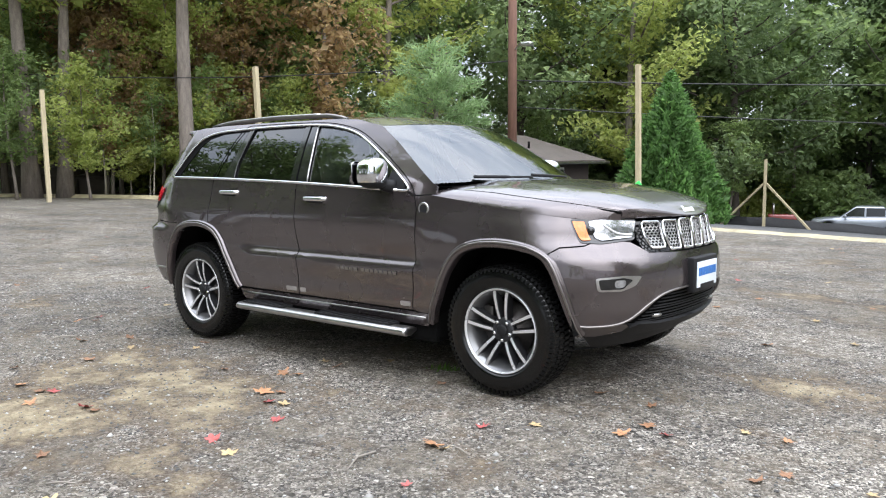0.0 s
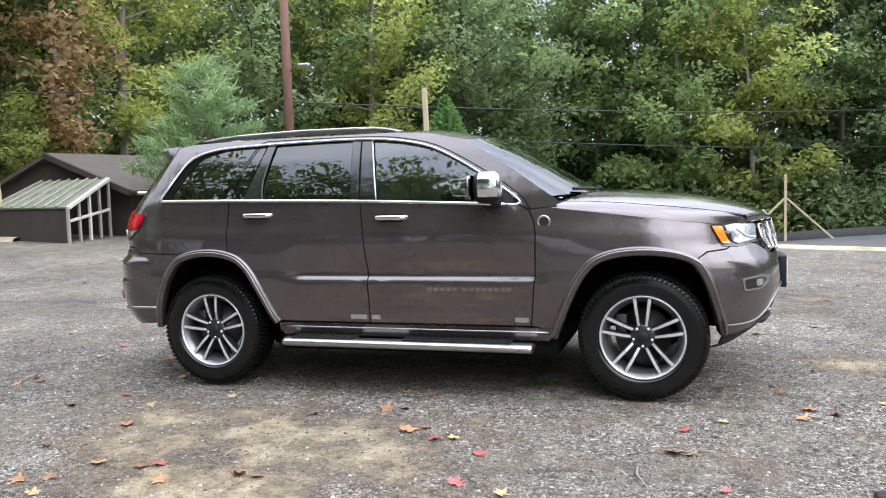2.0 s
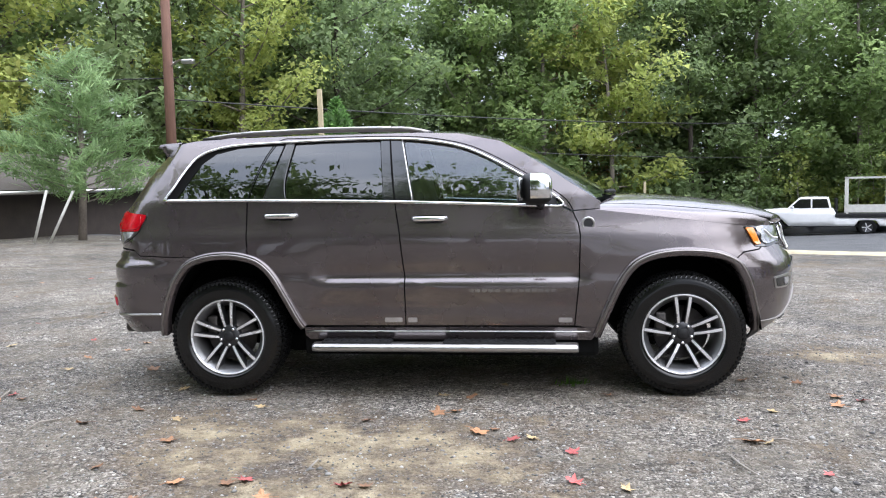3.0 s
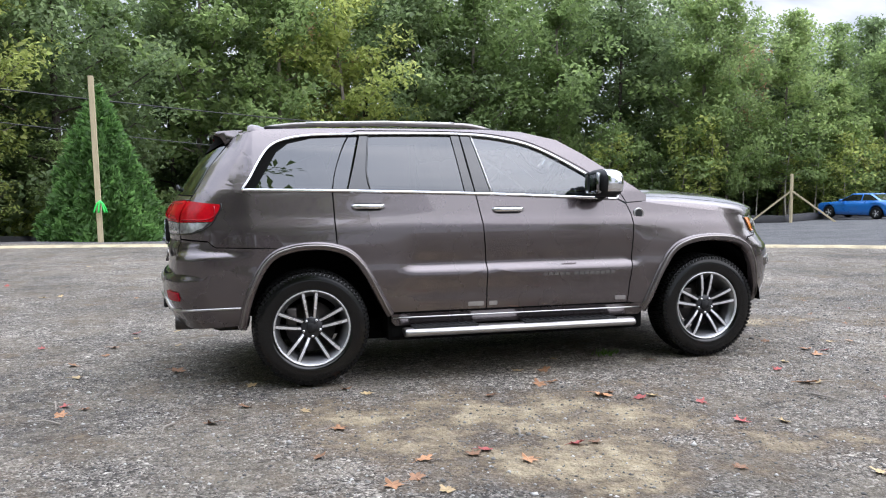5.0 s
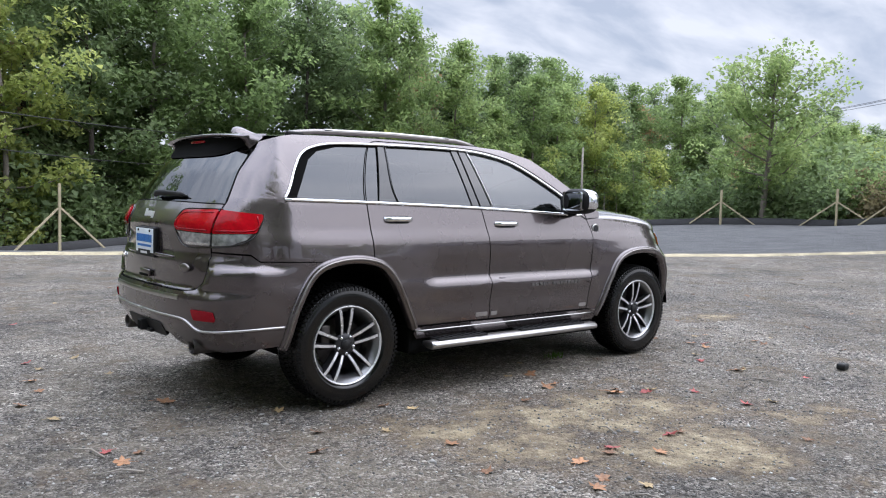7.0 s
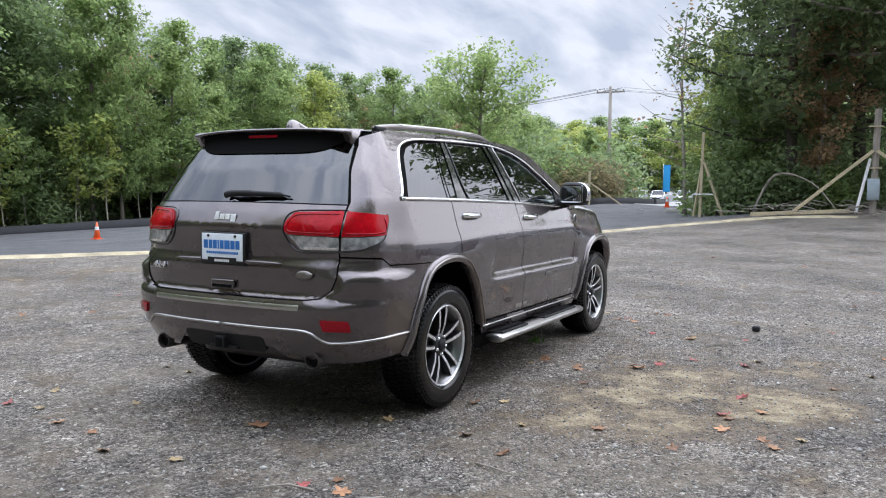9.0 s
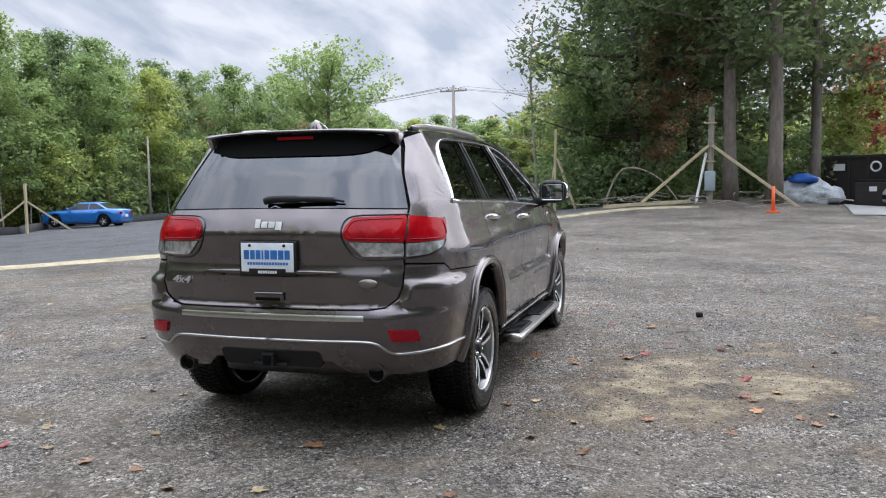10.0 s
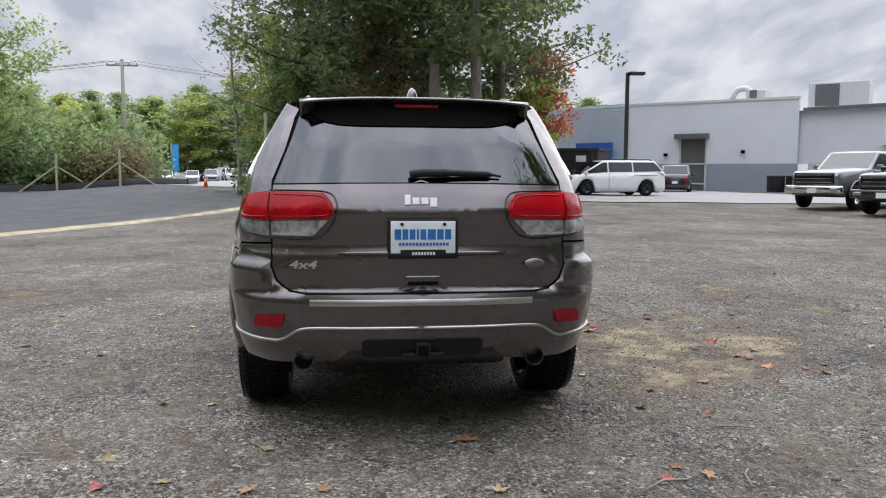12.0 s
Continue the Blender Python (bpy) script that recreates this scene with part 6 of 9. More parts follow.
# the forest's front edge, from the north-west round to the east
EDGE_N = [(-17, 37.5), (-6, 39), (7, 41), (16, 42), (26, 40), (36, 37.5), (46, 37.5), (58, 38), (74, 37), (88, 32)]
for row, (back, step, kinds, smin, smax) in enumerate(((1.5, 4.3, (0, 1, 5, 0, 1, 2, 4, 1, 0, 3), 0.84, 1.08), (5.5, 4.2, (3, 1, 4, 0, 3, 4, 6), 0.92, 1.12), (11, 6.5, (3, 4, 3, 1), 1.0, 1.2))):
    d, i = 0.0, row
    while True:
        hit = along(EDGE_N, d)
        if hit is None:
            break
        x, y, (tx, ty) = hit
        far = float(np.interp(x, [-8, 2, 12, 19, 28, 36, 60, 80], [0.98, 1.08, 1.08, 1.0, 0.86, 0.77, 0.75, 0.72]))
        plant(kinds[i % len(kinds)], x - ty * (back + rnd.uniform(-1.2, 1.2)), y + tx * (back + rnd.uniform(-1.2, 1.2)), rnd.uniform(smin, smax) * far)
        d += step * rnd.uniform(0.8, 1.2)
        i += 1
d, i = 0.0, 0
while True:
    hit = along(EDGE_N, d)
    if hit is None:
        break
    x, y, (tx, ty) = hit
    if not (20 < x < 40 and rnd.random() < 0.7):
        plant(rnd.choice((0, 1, 1, 0, 2)), x - ty * rnd.uniform(-0.6, 2.4), y + tx * rnd.uniform(-0.6, 2.4), rnd.uniform(0.7, 1.25), pool=shrubs, group="undergrowth along the woods")
    d += rnd.uniform(1.7, 2.8)
plant(1, 28.6, 38.4, 0.62, 0.86)
# slender pale saplings along the edge
sap = tree("sapling", "slender pale-stemmed sapling with sparse leaves", 31, 7.5, 1.5, 2.6, 900, 0.27, LEAF_GREEN, GREY_POLE, 0.045, 0.7, limbs=10)
sap_y = tree("sapling", "slender sapling with yellowing leaves", 32, 6.5, 1.3, 1.6, 800, 0.25, LEAF_YELLOW, GREY_POLE, 0.04, 0.7, limbs=10)
d = 30.0
while True:
    hit = along(EDGE_N, d)
    if hit is None:
        break
    x, y, (tx, ty) = hit
    plant(rnd.choice((0, 0, 1)), x + ty * rnd.uniform(0.4, 2.2), y - tx * rnd.uniform(0.4, 2.2), rnd.uniform(0.7, 1.2), pool=[sap, sap_y], group="saplings along the woods")
    d += rnd.uniform(0.7, 1.5) if 18 < x < 42 else rnd.uniform(1.5, 3.4)

# west woods: tall trunks behind the lot's edge
WEST = [(-15, 38), (-21, 27), (-24, 19), (-27, 13), (-31, 7), (-36, 0)]
tall = [
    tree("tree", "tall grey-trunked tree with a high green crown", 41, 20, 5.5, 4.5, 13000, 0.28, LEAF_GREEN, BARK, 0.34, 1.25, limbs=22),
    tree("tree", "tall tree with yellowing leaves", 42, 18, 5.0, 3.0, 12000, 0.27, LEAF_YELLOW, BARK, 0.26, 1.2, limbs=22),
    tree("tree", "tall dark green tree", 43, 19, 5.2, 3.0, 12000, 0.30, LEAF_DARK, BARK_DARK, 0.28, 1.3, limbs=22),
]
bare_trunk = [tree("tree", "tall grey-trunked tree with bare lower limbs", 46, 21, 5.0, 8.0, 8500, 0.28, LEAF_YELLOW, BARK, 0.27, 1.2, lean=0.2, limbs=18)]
plant(0, -20.3, 11.7, 1.0, pool=bare_trunk)
plant(0, -25.6, 8.5, 1.0, pool=bare_trunk)
plant(0, -24.9, 9.6, 0.9, pool=bare_trunk)
for x, y, k, s in ((-25.5, 16.0, 1, 0.95), (-29.0, 12.0, 2, 1.0), (-24.0, 20.5, 2, 1.05), (-30.5, 17.5, 1, 1.05), (-33.0, 8.0, 2, 1.0), (-20.5, 22.0, 1, 0.95), (-27.0, 24.0, 2, 1.1), (-36.0, 14.0, 1, 1.0),
                   (-19.0, 30.5, 2, 1.0), (-25.0, 31.0, 0, 1.05), (-14.0, 33.0, 1, 0.95), (-33.0, 25.0, 2, 1.1), (-17.5, 37.0, 2, 1.05), (-39.0, 4.0, 1, 1.0), (-38.0, 20.0, 2, 1.1), (-22.0, 40.0, 2, 1.1),
                   (-40.0, 10.0, 0, 1.0), (-30.0, 36.0, 2, 1.15), (-10.0, 36.5, 2, 0.9), (-44.0, 16.0, 2, 1.1), (-43.0, 26.0, 2, 1.1), (-36.0, 32.0, 2, 1.15)):
    plant(k, x, y, s, pool=tall)
for x, y, k, s in ((-24.6, 13.4, 6, 0.55), (-23.2, 14.0, 6, 0.5), (-25.0, 15.2, 6, 0.6), (-26.0, 12.2, 6, 0.6), (-22.2, 15.6, 6, 0.55), (-24.2, 11.0, 6, 0.45), (-22.8, 13.0, 2, 0.5), (-27.8, 11.2, 6, 0.6), (-28.0, 9.6, 5, 0.75), (-19.5, 17.5, 6, 0.85), (-27.0, 15.0, 6, 0.9), (-31.0, 10.0, 2, 0.7), (-22.0, 17.0, 5, 0.8)):
    plant(k, x, y, s)
for x, y, k, s in ((-25.0, 9.9, 1, 0.8), (-23.6, 12.2, 1, 0.7), (-24.3, 10.6, 0, 1.0), (-21.8, 13.4, 0, 0.9), (-27.5, 8.0, 0, 1.0), (-20.2, 15.6, 0, 0.8), (-22.4, 11.6, 0, 0.7), (-26.6, 7.4, 1, 0.6)):
    plant(k, x, y, s, pool=[sap, sap_y], group="saplings along the woods")
for _ in range(26):
    t = rnd.uniform(18, 62)
    hit = along(WEST, t)
    if hit:
        plant(rnd.choice((0, 1, 2)), hit[0] - rnd.uniform(1.0, 7), hit[1] + rnd.uniform(-1, 4), rnd.uniform(0.55, 1.0), pool=shrubs, group="undergrowth along the woods")

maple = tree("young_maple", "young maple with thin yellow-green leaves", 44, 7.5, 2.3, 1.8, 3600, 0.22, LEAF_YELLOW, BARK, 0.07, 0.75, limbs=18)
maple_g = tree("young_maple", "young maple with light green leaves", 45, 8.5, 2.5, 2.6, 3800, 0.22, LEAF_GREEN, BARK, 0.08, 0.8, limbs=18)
for x, y, k, s in ((-22.2, 9.0, 0, 0.6), (-23.6, 11.4, 0, 0.62), (-24.6, 7.6, 1, 0.6), (-19.6, 15.8, 0, 1.0), (-27.2, 7.9, 1, 1.0), (-25.6, 11.6, 0, 1.15), (-20.4, 18.5, 1, 1.1), (-29.5, 7.2, 0, 1.0), (-23.5, 15.0, 0, 1.2),
                   (-17.8, 30.0, 1, 1.0), (-12.5, 32.5, 0, 0.95), (-9.5, 35.0, 1, 1.0)):
    plant(k, x, y, s, pool=[maple, maple_g], group="young maples at the wood's edge")
# thick growth further in, which closes the view between the trunks
for i in range(30):
    t = i / 29
    plant(rnd.choice((0, 1, 1)), -50 + 8 * t + rnd.uniform(-2, 2), -12 + 62 * t + rnd.uniform(-1, 1), rnd.uniform(1.6, 2.3), pool=shrubs, group="undergrowth along the woods")
d = 0.0
while True:
    hit = along(EDGE_N, d)
    if hit is None:
        break
    x, y, (tx, ty) = hit
    plant(rnd.choice((1, 1, 0)), x - ty * rnd.uniform(8, 11), y + tx * rnd.uniform(8, 11), rnd.uniform(1.5, 2.2), pool=shrubs, group="undergrowth along the woods")
    d += rnd.uniform(2.8, 4.0)
for i in range(16):
    plant(rnd.choice((0, 1)), -34 + 20 * i / 15 + rnd.uniform(-1, 1), 26 + 14 * i / 15 + rnd.uniform(-2, 2), rnd.uniform(1.2, 1.8), pool=shrubs, group="undergrowth along the woods")

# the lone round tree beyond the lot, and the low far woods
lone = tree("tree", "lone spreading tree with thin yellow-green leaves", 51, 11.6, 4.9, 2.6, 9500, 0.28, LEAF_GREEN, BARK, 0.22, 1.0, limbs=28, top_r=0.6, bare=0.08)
lone.matrix_basis = at_ground(49.3, 24.0, 0.6, 1.0)
for x, y, k, s in ((56, 27, 5, 0.60), (60, 31, 6, 0.55), (53, 30, 5, 0.50), (63, 26, 1, 0.48), (66, 31, 0, 0.52), (58, 33, 5, 0.60), (70, 28, 1, 0.52), (72, 33, 0, 0.58), (76, 30, 1, 0.58), (53.5, 22.5, 5, 0.42), (64, 21, 5, 0.45), (70, 22, 0, 0.42)):
    plant(k, x, y, s)
shrubs.append(shrub("shrub", "tangled brownish undergrowth shrub", 24, 2.0, 2.4, 1800, 0.24, LEAF_BROWN))
for x, y, k, s in ((51.0, 20.5, 1, 0.9), (53.0, 19.2, 0, 1.0), (51.5, 23.8, 1, 1.1), (55.0, 21.5, 1, 1.3), (49.5, 27.0, 1, 1.0), (53.0, 26.0, 0, 1.2), (57.0, 18.8, 1, 1.3), (60.0, 21.5, 0, 1.3), (47.5, 29.5, 1, 0.9), (58.0, 25.0, 1, 1.4), (63.0, 18.0, 1, 1.3),
                   (51.6, 16.6, 3, 1.1), (54.2, 16.4, 3, 1.2), (55.5, 18.2, 3, 1.3), (52.6, 17.9, 0, 1.0), (59.0, 18.6, 3, 1.3), (68.0, 24.0, 1, 1.5)):
    plant(k, x, y, s, pool=shrubs, group="undergrowth along the woods")
for i in range(42):
    a = (i % 21) / 20
    x = 116 + 14 * (i // 21) + rnd.uniform(-4, 6)
    y = 64 - 100 * a + rnd.uniform(-2, 2)
    plant(rnd.choice((0, 2, 2, 3, 1, 0)), x, y, rnd.uniform(1.25, 1.6), rnd.uniform(0.72, 0.86) + 0.12 * (i // 21))

# east clump of tall trees beside the track
big = [
    tree("tree", "tall straight tree with a bare lower trunk", 61, 22, 5.2, 6.0, 6600, 0.30, LEAF_BACKLIT, BARK, 0.27, 1.1, lean=0.9, limbs=26, droop=0.2, bare=0.25),
    tree("tree", "tall green tree with drooping leafy limbs", 62, 19, 5.2, 3.0, 7200, 0.32, LEAF_BACKLIT, BARK_DARK, 0.28, 1.2, limbs=28, droop=0.25, bare=0.08),
]
for x, y, k, s in ((29.2, -3.7, 0, 1.0), (28.3, -5.3, 0, 1.02), (33.5, -7.6, 0, 0.95), (33.5, -2.2, 1, 1.0), (31.5, 0.2, 1, 0.92), (38.5, -1.0, 0, 1.0), (40.0, 2.5, 1, 0.85),
                   (42.5, -4.5, 0, 1.05), (45.5, -0.5, 1, 1.0), (37.5, -8.0, 0, 0.85), (52.0, -3.0, 1, 1.0), (48.0, -7.0, 0, 0.9)):
    plant(k, x, y, s, pool=big, group="clump of tall trees by the track")
for x, y, k, s in ((31.5, 2.2, 5, 0.62), (33.0, 3.4, 5, 0.6), (30.2, -1.0, 6, 0.55), (36.5, 3.4, 2, 0.55), (40.5, 2.8, 5, 0.6), (44.0, 1.6, 1, 0.6)):
    plant(k, x, y, s)
for x, y, k, s in ((31.2, 1.8, 1, 0.7), (30.6, 0.0, 1, 0.6), (30.4, -1.6, 0, 0.5), (33.8, 3.2, 0, 0.8), (37.0, 3.4, 1, 0.9), (32.0, -2.6, 1, 0.6), (34.5, -4.5, 1, 0.7), (41.0, 2.6, 0, 1.0), (36.0, 0.5, 1, 1.0), (38.0, -4.0, 1, 0.9),
                   (35.0, -7.4, 1, 0.7), (39.5, -9.0, 0, 0.8), (46.0, 1.8, 0, 1.2)):
    plant(k, x, y, s, pool=shrubs, group="undergrowth along the woods")
red = tree("tree", "small maple turning red", 71, 9.0, 2.2, 3.0, 3200, 0.28, LEAF_RED, BARK, 0.11, 0.8, limbs=18)
red.matrix_basis = at_ground(38.6, -11.0, 0.3, 0.88)
yel = tree("tree", "small maple turning orange and yellow", 72, 6.8, 2.2, 1.6, 3000, 0.26, LEAF_YELLOW, BARK, 0.10, 0.8, limbs=18)
yel.matrix_basis = at_ground(36.6, -9.6, 0.3, 0.85)
snag = tree("bare_tree", "leafless grey tree at the clump's edge", 73, 11, 2.6, 3.0, 150, 0.2, LEAF_RUST, GREY_POLE, 0.10, 0.8, limbs=30, bare=0.7)
snag.matrix_basis = at_ground(35.5, 5.6, 0.9, 0.95)
# tall trees on the camera's side of the lot, seen only in glass and paint
for x, y, k, s in ((-33, -11, 2, 0.9), (-28, -15, 0, 0.95), (-22, -17, 2, 1.0), (-18.5, -18, 0, 1.1), (-15, -20.5, 2, 1.05), (-11.5, -20, 0, 1.1), (-8, -21.5, 2, 1.05), (-4.5, -21, 0, 1.1), (-1.5, -23, 2, 1.05), (-34, -16, 2, 1.1),
                   (-29, -21, 2, 1.1), (-23, -25, 2, 1.1), (-16, -27, 2, 1.1), (-9, -28, 2, 1.1), (-2, -29, 2, 1.1)):
    plant(k, x, y, s, s * 1.2, pool=tall, group="tall trees behind the lot")
for x, y, k, s in ((-27, -14, 1, 1.2), (-19, -20, 0, 1.2), (-12, -23, 1, 1.3), (-5, -24, 0, 1.2), (-32, -12, 1, 1.2)):
    plant(k, x, y, s, pool=shrubs, group="undergrowth along the woods")
for x, y, k, s in ((20, -44, 1, 0.7), (27, -46, 0, 0.75), (34, -48, 3, 0.7)):
    plant(k, x, y, s)

# arborvitae, pine
rng = np.random.default_rng(81)
arb = thing("arborvitae", "dense bright green cone-shaped arborvitae", "tree")
part("trunk", tube(bmesh.new(), [(0, 0, -0.1), (0, 0, 2.5), (0, 0, 4.1)], [0.12, 0.06, 0.01], 8), BARK_DARK, arb)
n = 15000
u = 1 - np.sqrt(rng.random(n))
th = rng.random(n) * math.tau
H = 4.35
lob = 1 + 0.13 * np.sin(th * 5 + u * 9) + 0.10 * np.sin(th * 11 - u * 17)
r = 1.62 * (1 - u) ** 0.82 * lob * (1 - 0.42 * rng.random(n) ** 2.2) * np.interp(u, [0, 0.06], [0.85, 1])
c = np.stack([r * np.cos(th), r * np.sin(th), u * H + 0.02], 1)
dirs = np.stack([np.cos(th) * 0.75, np.sin(th) * 0.75, np.full(n, 0.65)], 1)
link_mesh("foliage", leaf_mesh("foliage", c, 0.21, rng, aspect=0.34, flat=0.0, direction=dirs, fold=0.05), NEEDLE, arb, smooth=False)
arb.matrix_basis = at_ground(-5.35, 17.5, 0.4, 1.0)
pin = thing("pine", "young pine with soft light green needles", "tree")
bm = bmesh.new()
tube(bm, [(0, 0, -0.1), (0.1, 0, 2.2), (0.0, 0.1, 4.9)], [0.10, 0.07, 0.012], 8)
cents, dirs = [], []
for k in range(46):
    z = 1.0 + 3.8 * (k / 46)
    a = k * 2.4 + rng.random()
    ln = (1.9 * (1 - (z - 1.0) / 4.3) ** 0.8 + 0.25) * rng.uniform(0.6, 1.1)
    d = np.array((math.cos(a), math.sin(a), 0.35))
    tip = np.array((0, 0, z)) + d * ln
    tube(bm, [(0, 0, z), tuple(tip)], [0.022, 0.006], 4, False)
    for t in np.linspace(0.35, 1.0, max(3, int(ln / 0.16))):
        m = 30
        cents.append(np.array((0, 0, z)) + d * ln * t + rng.normal(size=(m, 3)) * 0.10)
        dirs.append(np.tile(d * 0.8 + np.array((0, 0, 0.35)), (m, 1)) + rng.normal(size=(m, 3)) * 0.5)
part("trunk", bm, BARK, pin)
link_mesh("foliage", leaf_mesh("foliage", np.concatenate(cents), 0.24, rng, aspect=0.12, flat=0.0, direction=np.concatenate(dirs), fold=0.02), PINE, pin, smooth=False)
pin.matrix_basis = at_ground(-12.0, 14.9, 0.0, 1.22, 1.06)

# ---- posts, poles, fences ----


def timber(bm, a, b, w, d=None):
    """Adds a squared timber from a to b."""
    a, b = Vector(a), Vector(b)
    m = (b - a).to_track_quat("Z", "Y").to_matrix().to_4x4()
    m.translation = (a + b) / 2
    return box(bm, 0, 0, 0, w, d or w, (b - a).length, 0.008, m)


def timber_post(x, y, h, lean=(0, 0), w=0.10, tag=False):
    z = ground_z(x, y)
    ob = part("timber_post", timber(bmesh.new(), (x, y, z - 0.3), (x + lean[0], y + lean[1], z + h), w), TIMBER, None, "", False)
    tagged(ob, "tall pale new timber post set in the lot's edge", "post", "timber posts round the lot")
    return ob


timber_post(-21.3, 7.22, 3.5, (-0.25, 0.05), 0.13)
timber_post(-16.9, 12.1, 4.4, (-0.25, 0.0), 0.15)
post = timber_post(-5.02, 14.85, 4.0, (-0.10, 0.0), 0.12)
bm = bmesh.new()
zg = ground_z(-5.02, 14.85)
for k in range(7):
    a = k * 0.9
    tube(bm, curve_pts([(-5.0, 14.78, zg + 1.0), (-5.0 + 0.08 * math.cos(a), 14.72, zg + 0.92), (-5.0 + 0.16 * math.cos(a), 14.72 + 0.05 * math.sin(a), zg + 0.72)], 3), 0.022, 5)
GREEN_TAPE = surf("green_flagging", (0.05, 0.62, 0.10), 0.5, vary=0.2, bump=0.1)
tagged(part("marker_ribbon", bm, GREEN_TAPE), "bright green marker ribbon tied to a post", "ribbon")


def braced_post(x, y, h, ang, w=0.11, reach=1.9, zb=None):
    """A post with two or three slanting timber braces."""
    z = ground_z(x, y) if zb is None else zb
    root = thing("braced_post", "timber fence post with slanting timber braces", "post", "braced posts along the silt fence")
    part("post", timber(bmesh.new(), (x, y, z - 0.2), (x, y, z + h), w), TIMBER, root, "", False)
    for a in (ang, ang + math.pi):
        dx, dy = math.cos(a) * reach, math.sin(a) * reach
        part("brace", timber(bmesh.new(), (x + dx, y + dy, ground_z(x + dx, y + dy) - 0.05), (x + dx * 0.03, y + dy * 0.03, z + h * 0.64), w * 0.75), TIMBER, root, "", False)
    return root


POSTS = ((-7.5, 33.6, 3.1, -0.2), (5.87, 35.2, 3.2, 0.15), (27.15, 30.6, 2.6, -0.75), (45.4, 25.0, 2.3, -1.0), (48.5, 18.6, 2.4, -1.25), (47.1, 14.3, 2.3, -1.4))
for x, y, h, a in POSTS:
    braced_post(x, y, h, a, 0.12, 2.2)

# silt fence: black fabric on the ground along the posts
FABRIC = surf("black_silt_fabric", (0.018, 0.018, 0.02), 0.7, vary=0.4, scale=1.5, fine=12, bump=0.5, dist=0.03)


def silt_fence(path, h):
    bm = bmesh.new()
    prev = None
    for i in range(len(path) - 1):
        (x0, y0), (x1, y1) = path[i], path[i + 1]
        n = max(2, int(math.hypot(x1 - x0, y1 - y0) / 0.8))
        for k in range(n + (i == len(path) - 2)):
            t = k / n
            x, y = x0 + (x1 - x0) * t, y0 + (y1 - y0) * t
            z = ground_z(x, y)
            s = 0.12 * noise.noise((x * 0.9, y * 0.9, 2.0))
            row = [bm.verts.new((x + s + o, y + s, z + zz)) for o, zz in ((-0.10, -0.05), (-0.03, h * (0.85 + s)), (0.03, h * (0.85 + s)), (0.14, -0.05))]
            if prev:
                for j in range(3):
                    bm.faces.new((prev[j], prev[j + 1], row[j + 1], row[j]))
            prev = row
    bmesh.ops.recalc_face_normals(bm, faces=bm.faces[:])
    return tagged(part("silt_fence", bm, FABRIC), "low sagging black fabric silt fence along the ground", "fence")


silt_fence([(-16, 34), (-7.5, 34.2), (5.9, 35.8), (15.5, 40.3), (22, 35), (27.2, 31.2), (33, 34.5), (40, 31), (45.6, 25.4), (48.9, 18.8), (47.6, 14.2), (52.5, 11.2), (58, 11.4)], 0.5)

# brown utility pole near the house, with a street light and cable
zp = ground_z(-9.9, 16.2)
pole = thing("utility_pole", "reddish brown wooden utility pole with a small street light", "pole")
part("shaft", tube(bmesh.new(), [(-9.9, 16.2, zp - 0.3), (-9.92, 16.2, zp + 9.5)], [0.155, 0.12], 12), OLD_POLE, pole)
bm = bmesh.new()
tube(bm, curve_pts([(-9.85, 16.2, zp + 4.9), (-9.5, 16.0, zp + 5.05), (-9.2, 15.8, zp + 5.0)], 4), 0.025, 6)
arm = part("lamp_arm", bm, SATIN, pole)
part("lamp_head", box(bmesh.new(), -9.1, 15.75, zp + 4.97, 0.36, 0.2, 0.12, 0.04), SATIN, arm, "grey street light head")


def cable(a, b, sag, r=0.02, n=18):
    a, b = Vector(a), Vector(b)
    pts = [a.lerp(b, t) - Vector((0, 0, sag * 4 * t * (1 - t))) for t in np.linspace(0, 1, n)]
    return tagged(part("overhead_cable", tube(bmesh.new(), pts, r, 5), WIRE), "thin black overhead cable strung between poles", "cable", "overhead cables")


z2 = ground_z(23.0, 50.5)
cable((-9.9, 16.2, zp + 4.0), (23.0, 50.5, z2 + 6.8), 0.5, 0.020)
cable((-9.9, 16.2, zp + 3.2), (23.0, 50.5, z2 + 4.6), 0.6, 0.016)
cable((-9.9, 16.2, zp + 4.6), (-30.0, 6.0, 5.2), 0.5, 0.018)
z3 = ground_z(39.4, 32.3)
pole3 = thing("utility_pole", "slim grey pole beside the silt fence", "pole")
part("shaft", tube(bmesh.new(), [(39.4, 32.3, z3 - 0.3), (39.4, 32.3, 5.1)], [0.09, 0.06], 8), GREY_POLE, pole3)
z4 = ground_z(65.7, 18.7)
pole4 = thing("utility_pole", "grey utility pole with crossarm and insulators", "pole")
part("shaft", tube(bmesh.new(), [(65.7, 18.7, z4 - 0.3), (65.7, 18.7, 10.9)], [0.20, 0.14], 10), GREY_POLE, pole4)
part("crossarm", box(bmesh.new(), 65.7, 18.7, 10.4, 0.14, 2.6, 0.14, 0.02), GREY_POLE, pole4, "", False)
for k in (-1.2, -0.5, 0.5, 1.2):
    part("insulator", tube(bmesh.new(), [(65.7, 18.7 + k, 10.45), (65.7, 18.7 + k, 10.75)], 0.05, 6), SATIN, pole4)
for k in (-1.2, 0.5, 1.2):
    cable((65.7, 18.7 + k, 10.75), (90, 75 + k, 11.5), 1.2, 0.02)
    cable((65.7, 18.7 + k, 10.75), (90, -45 + k, 10.5), 1.6, 0.012)

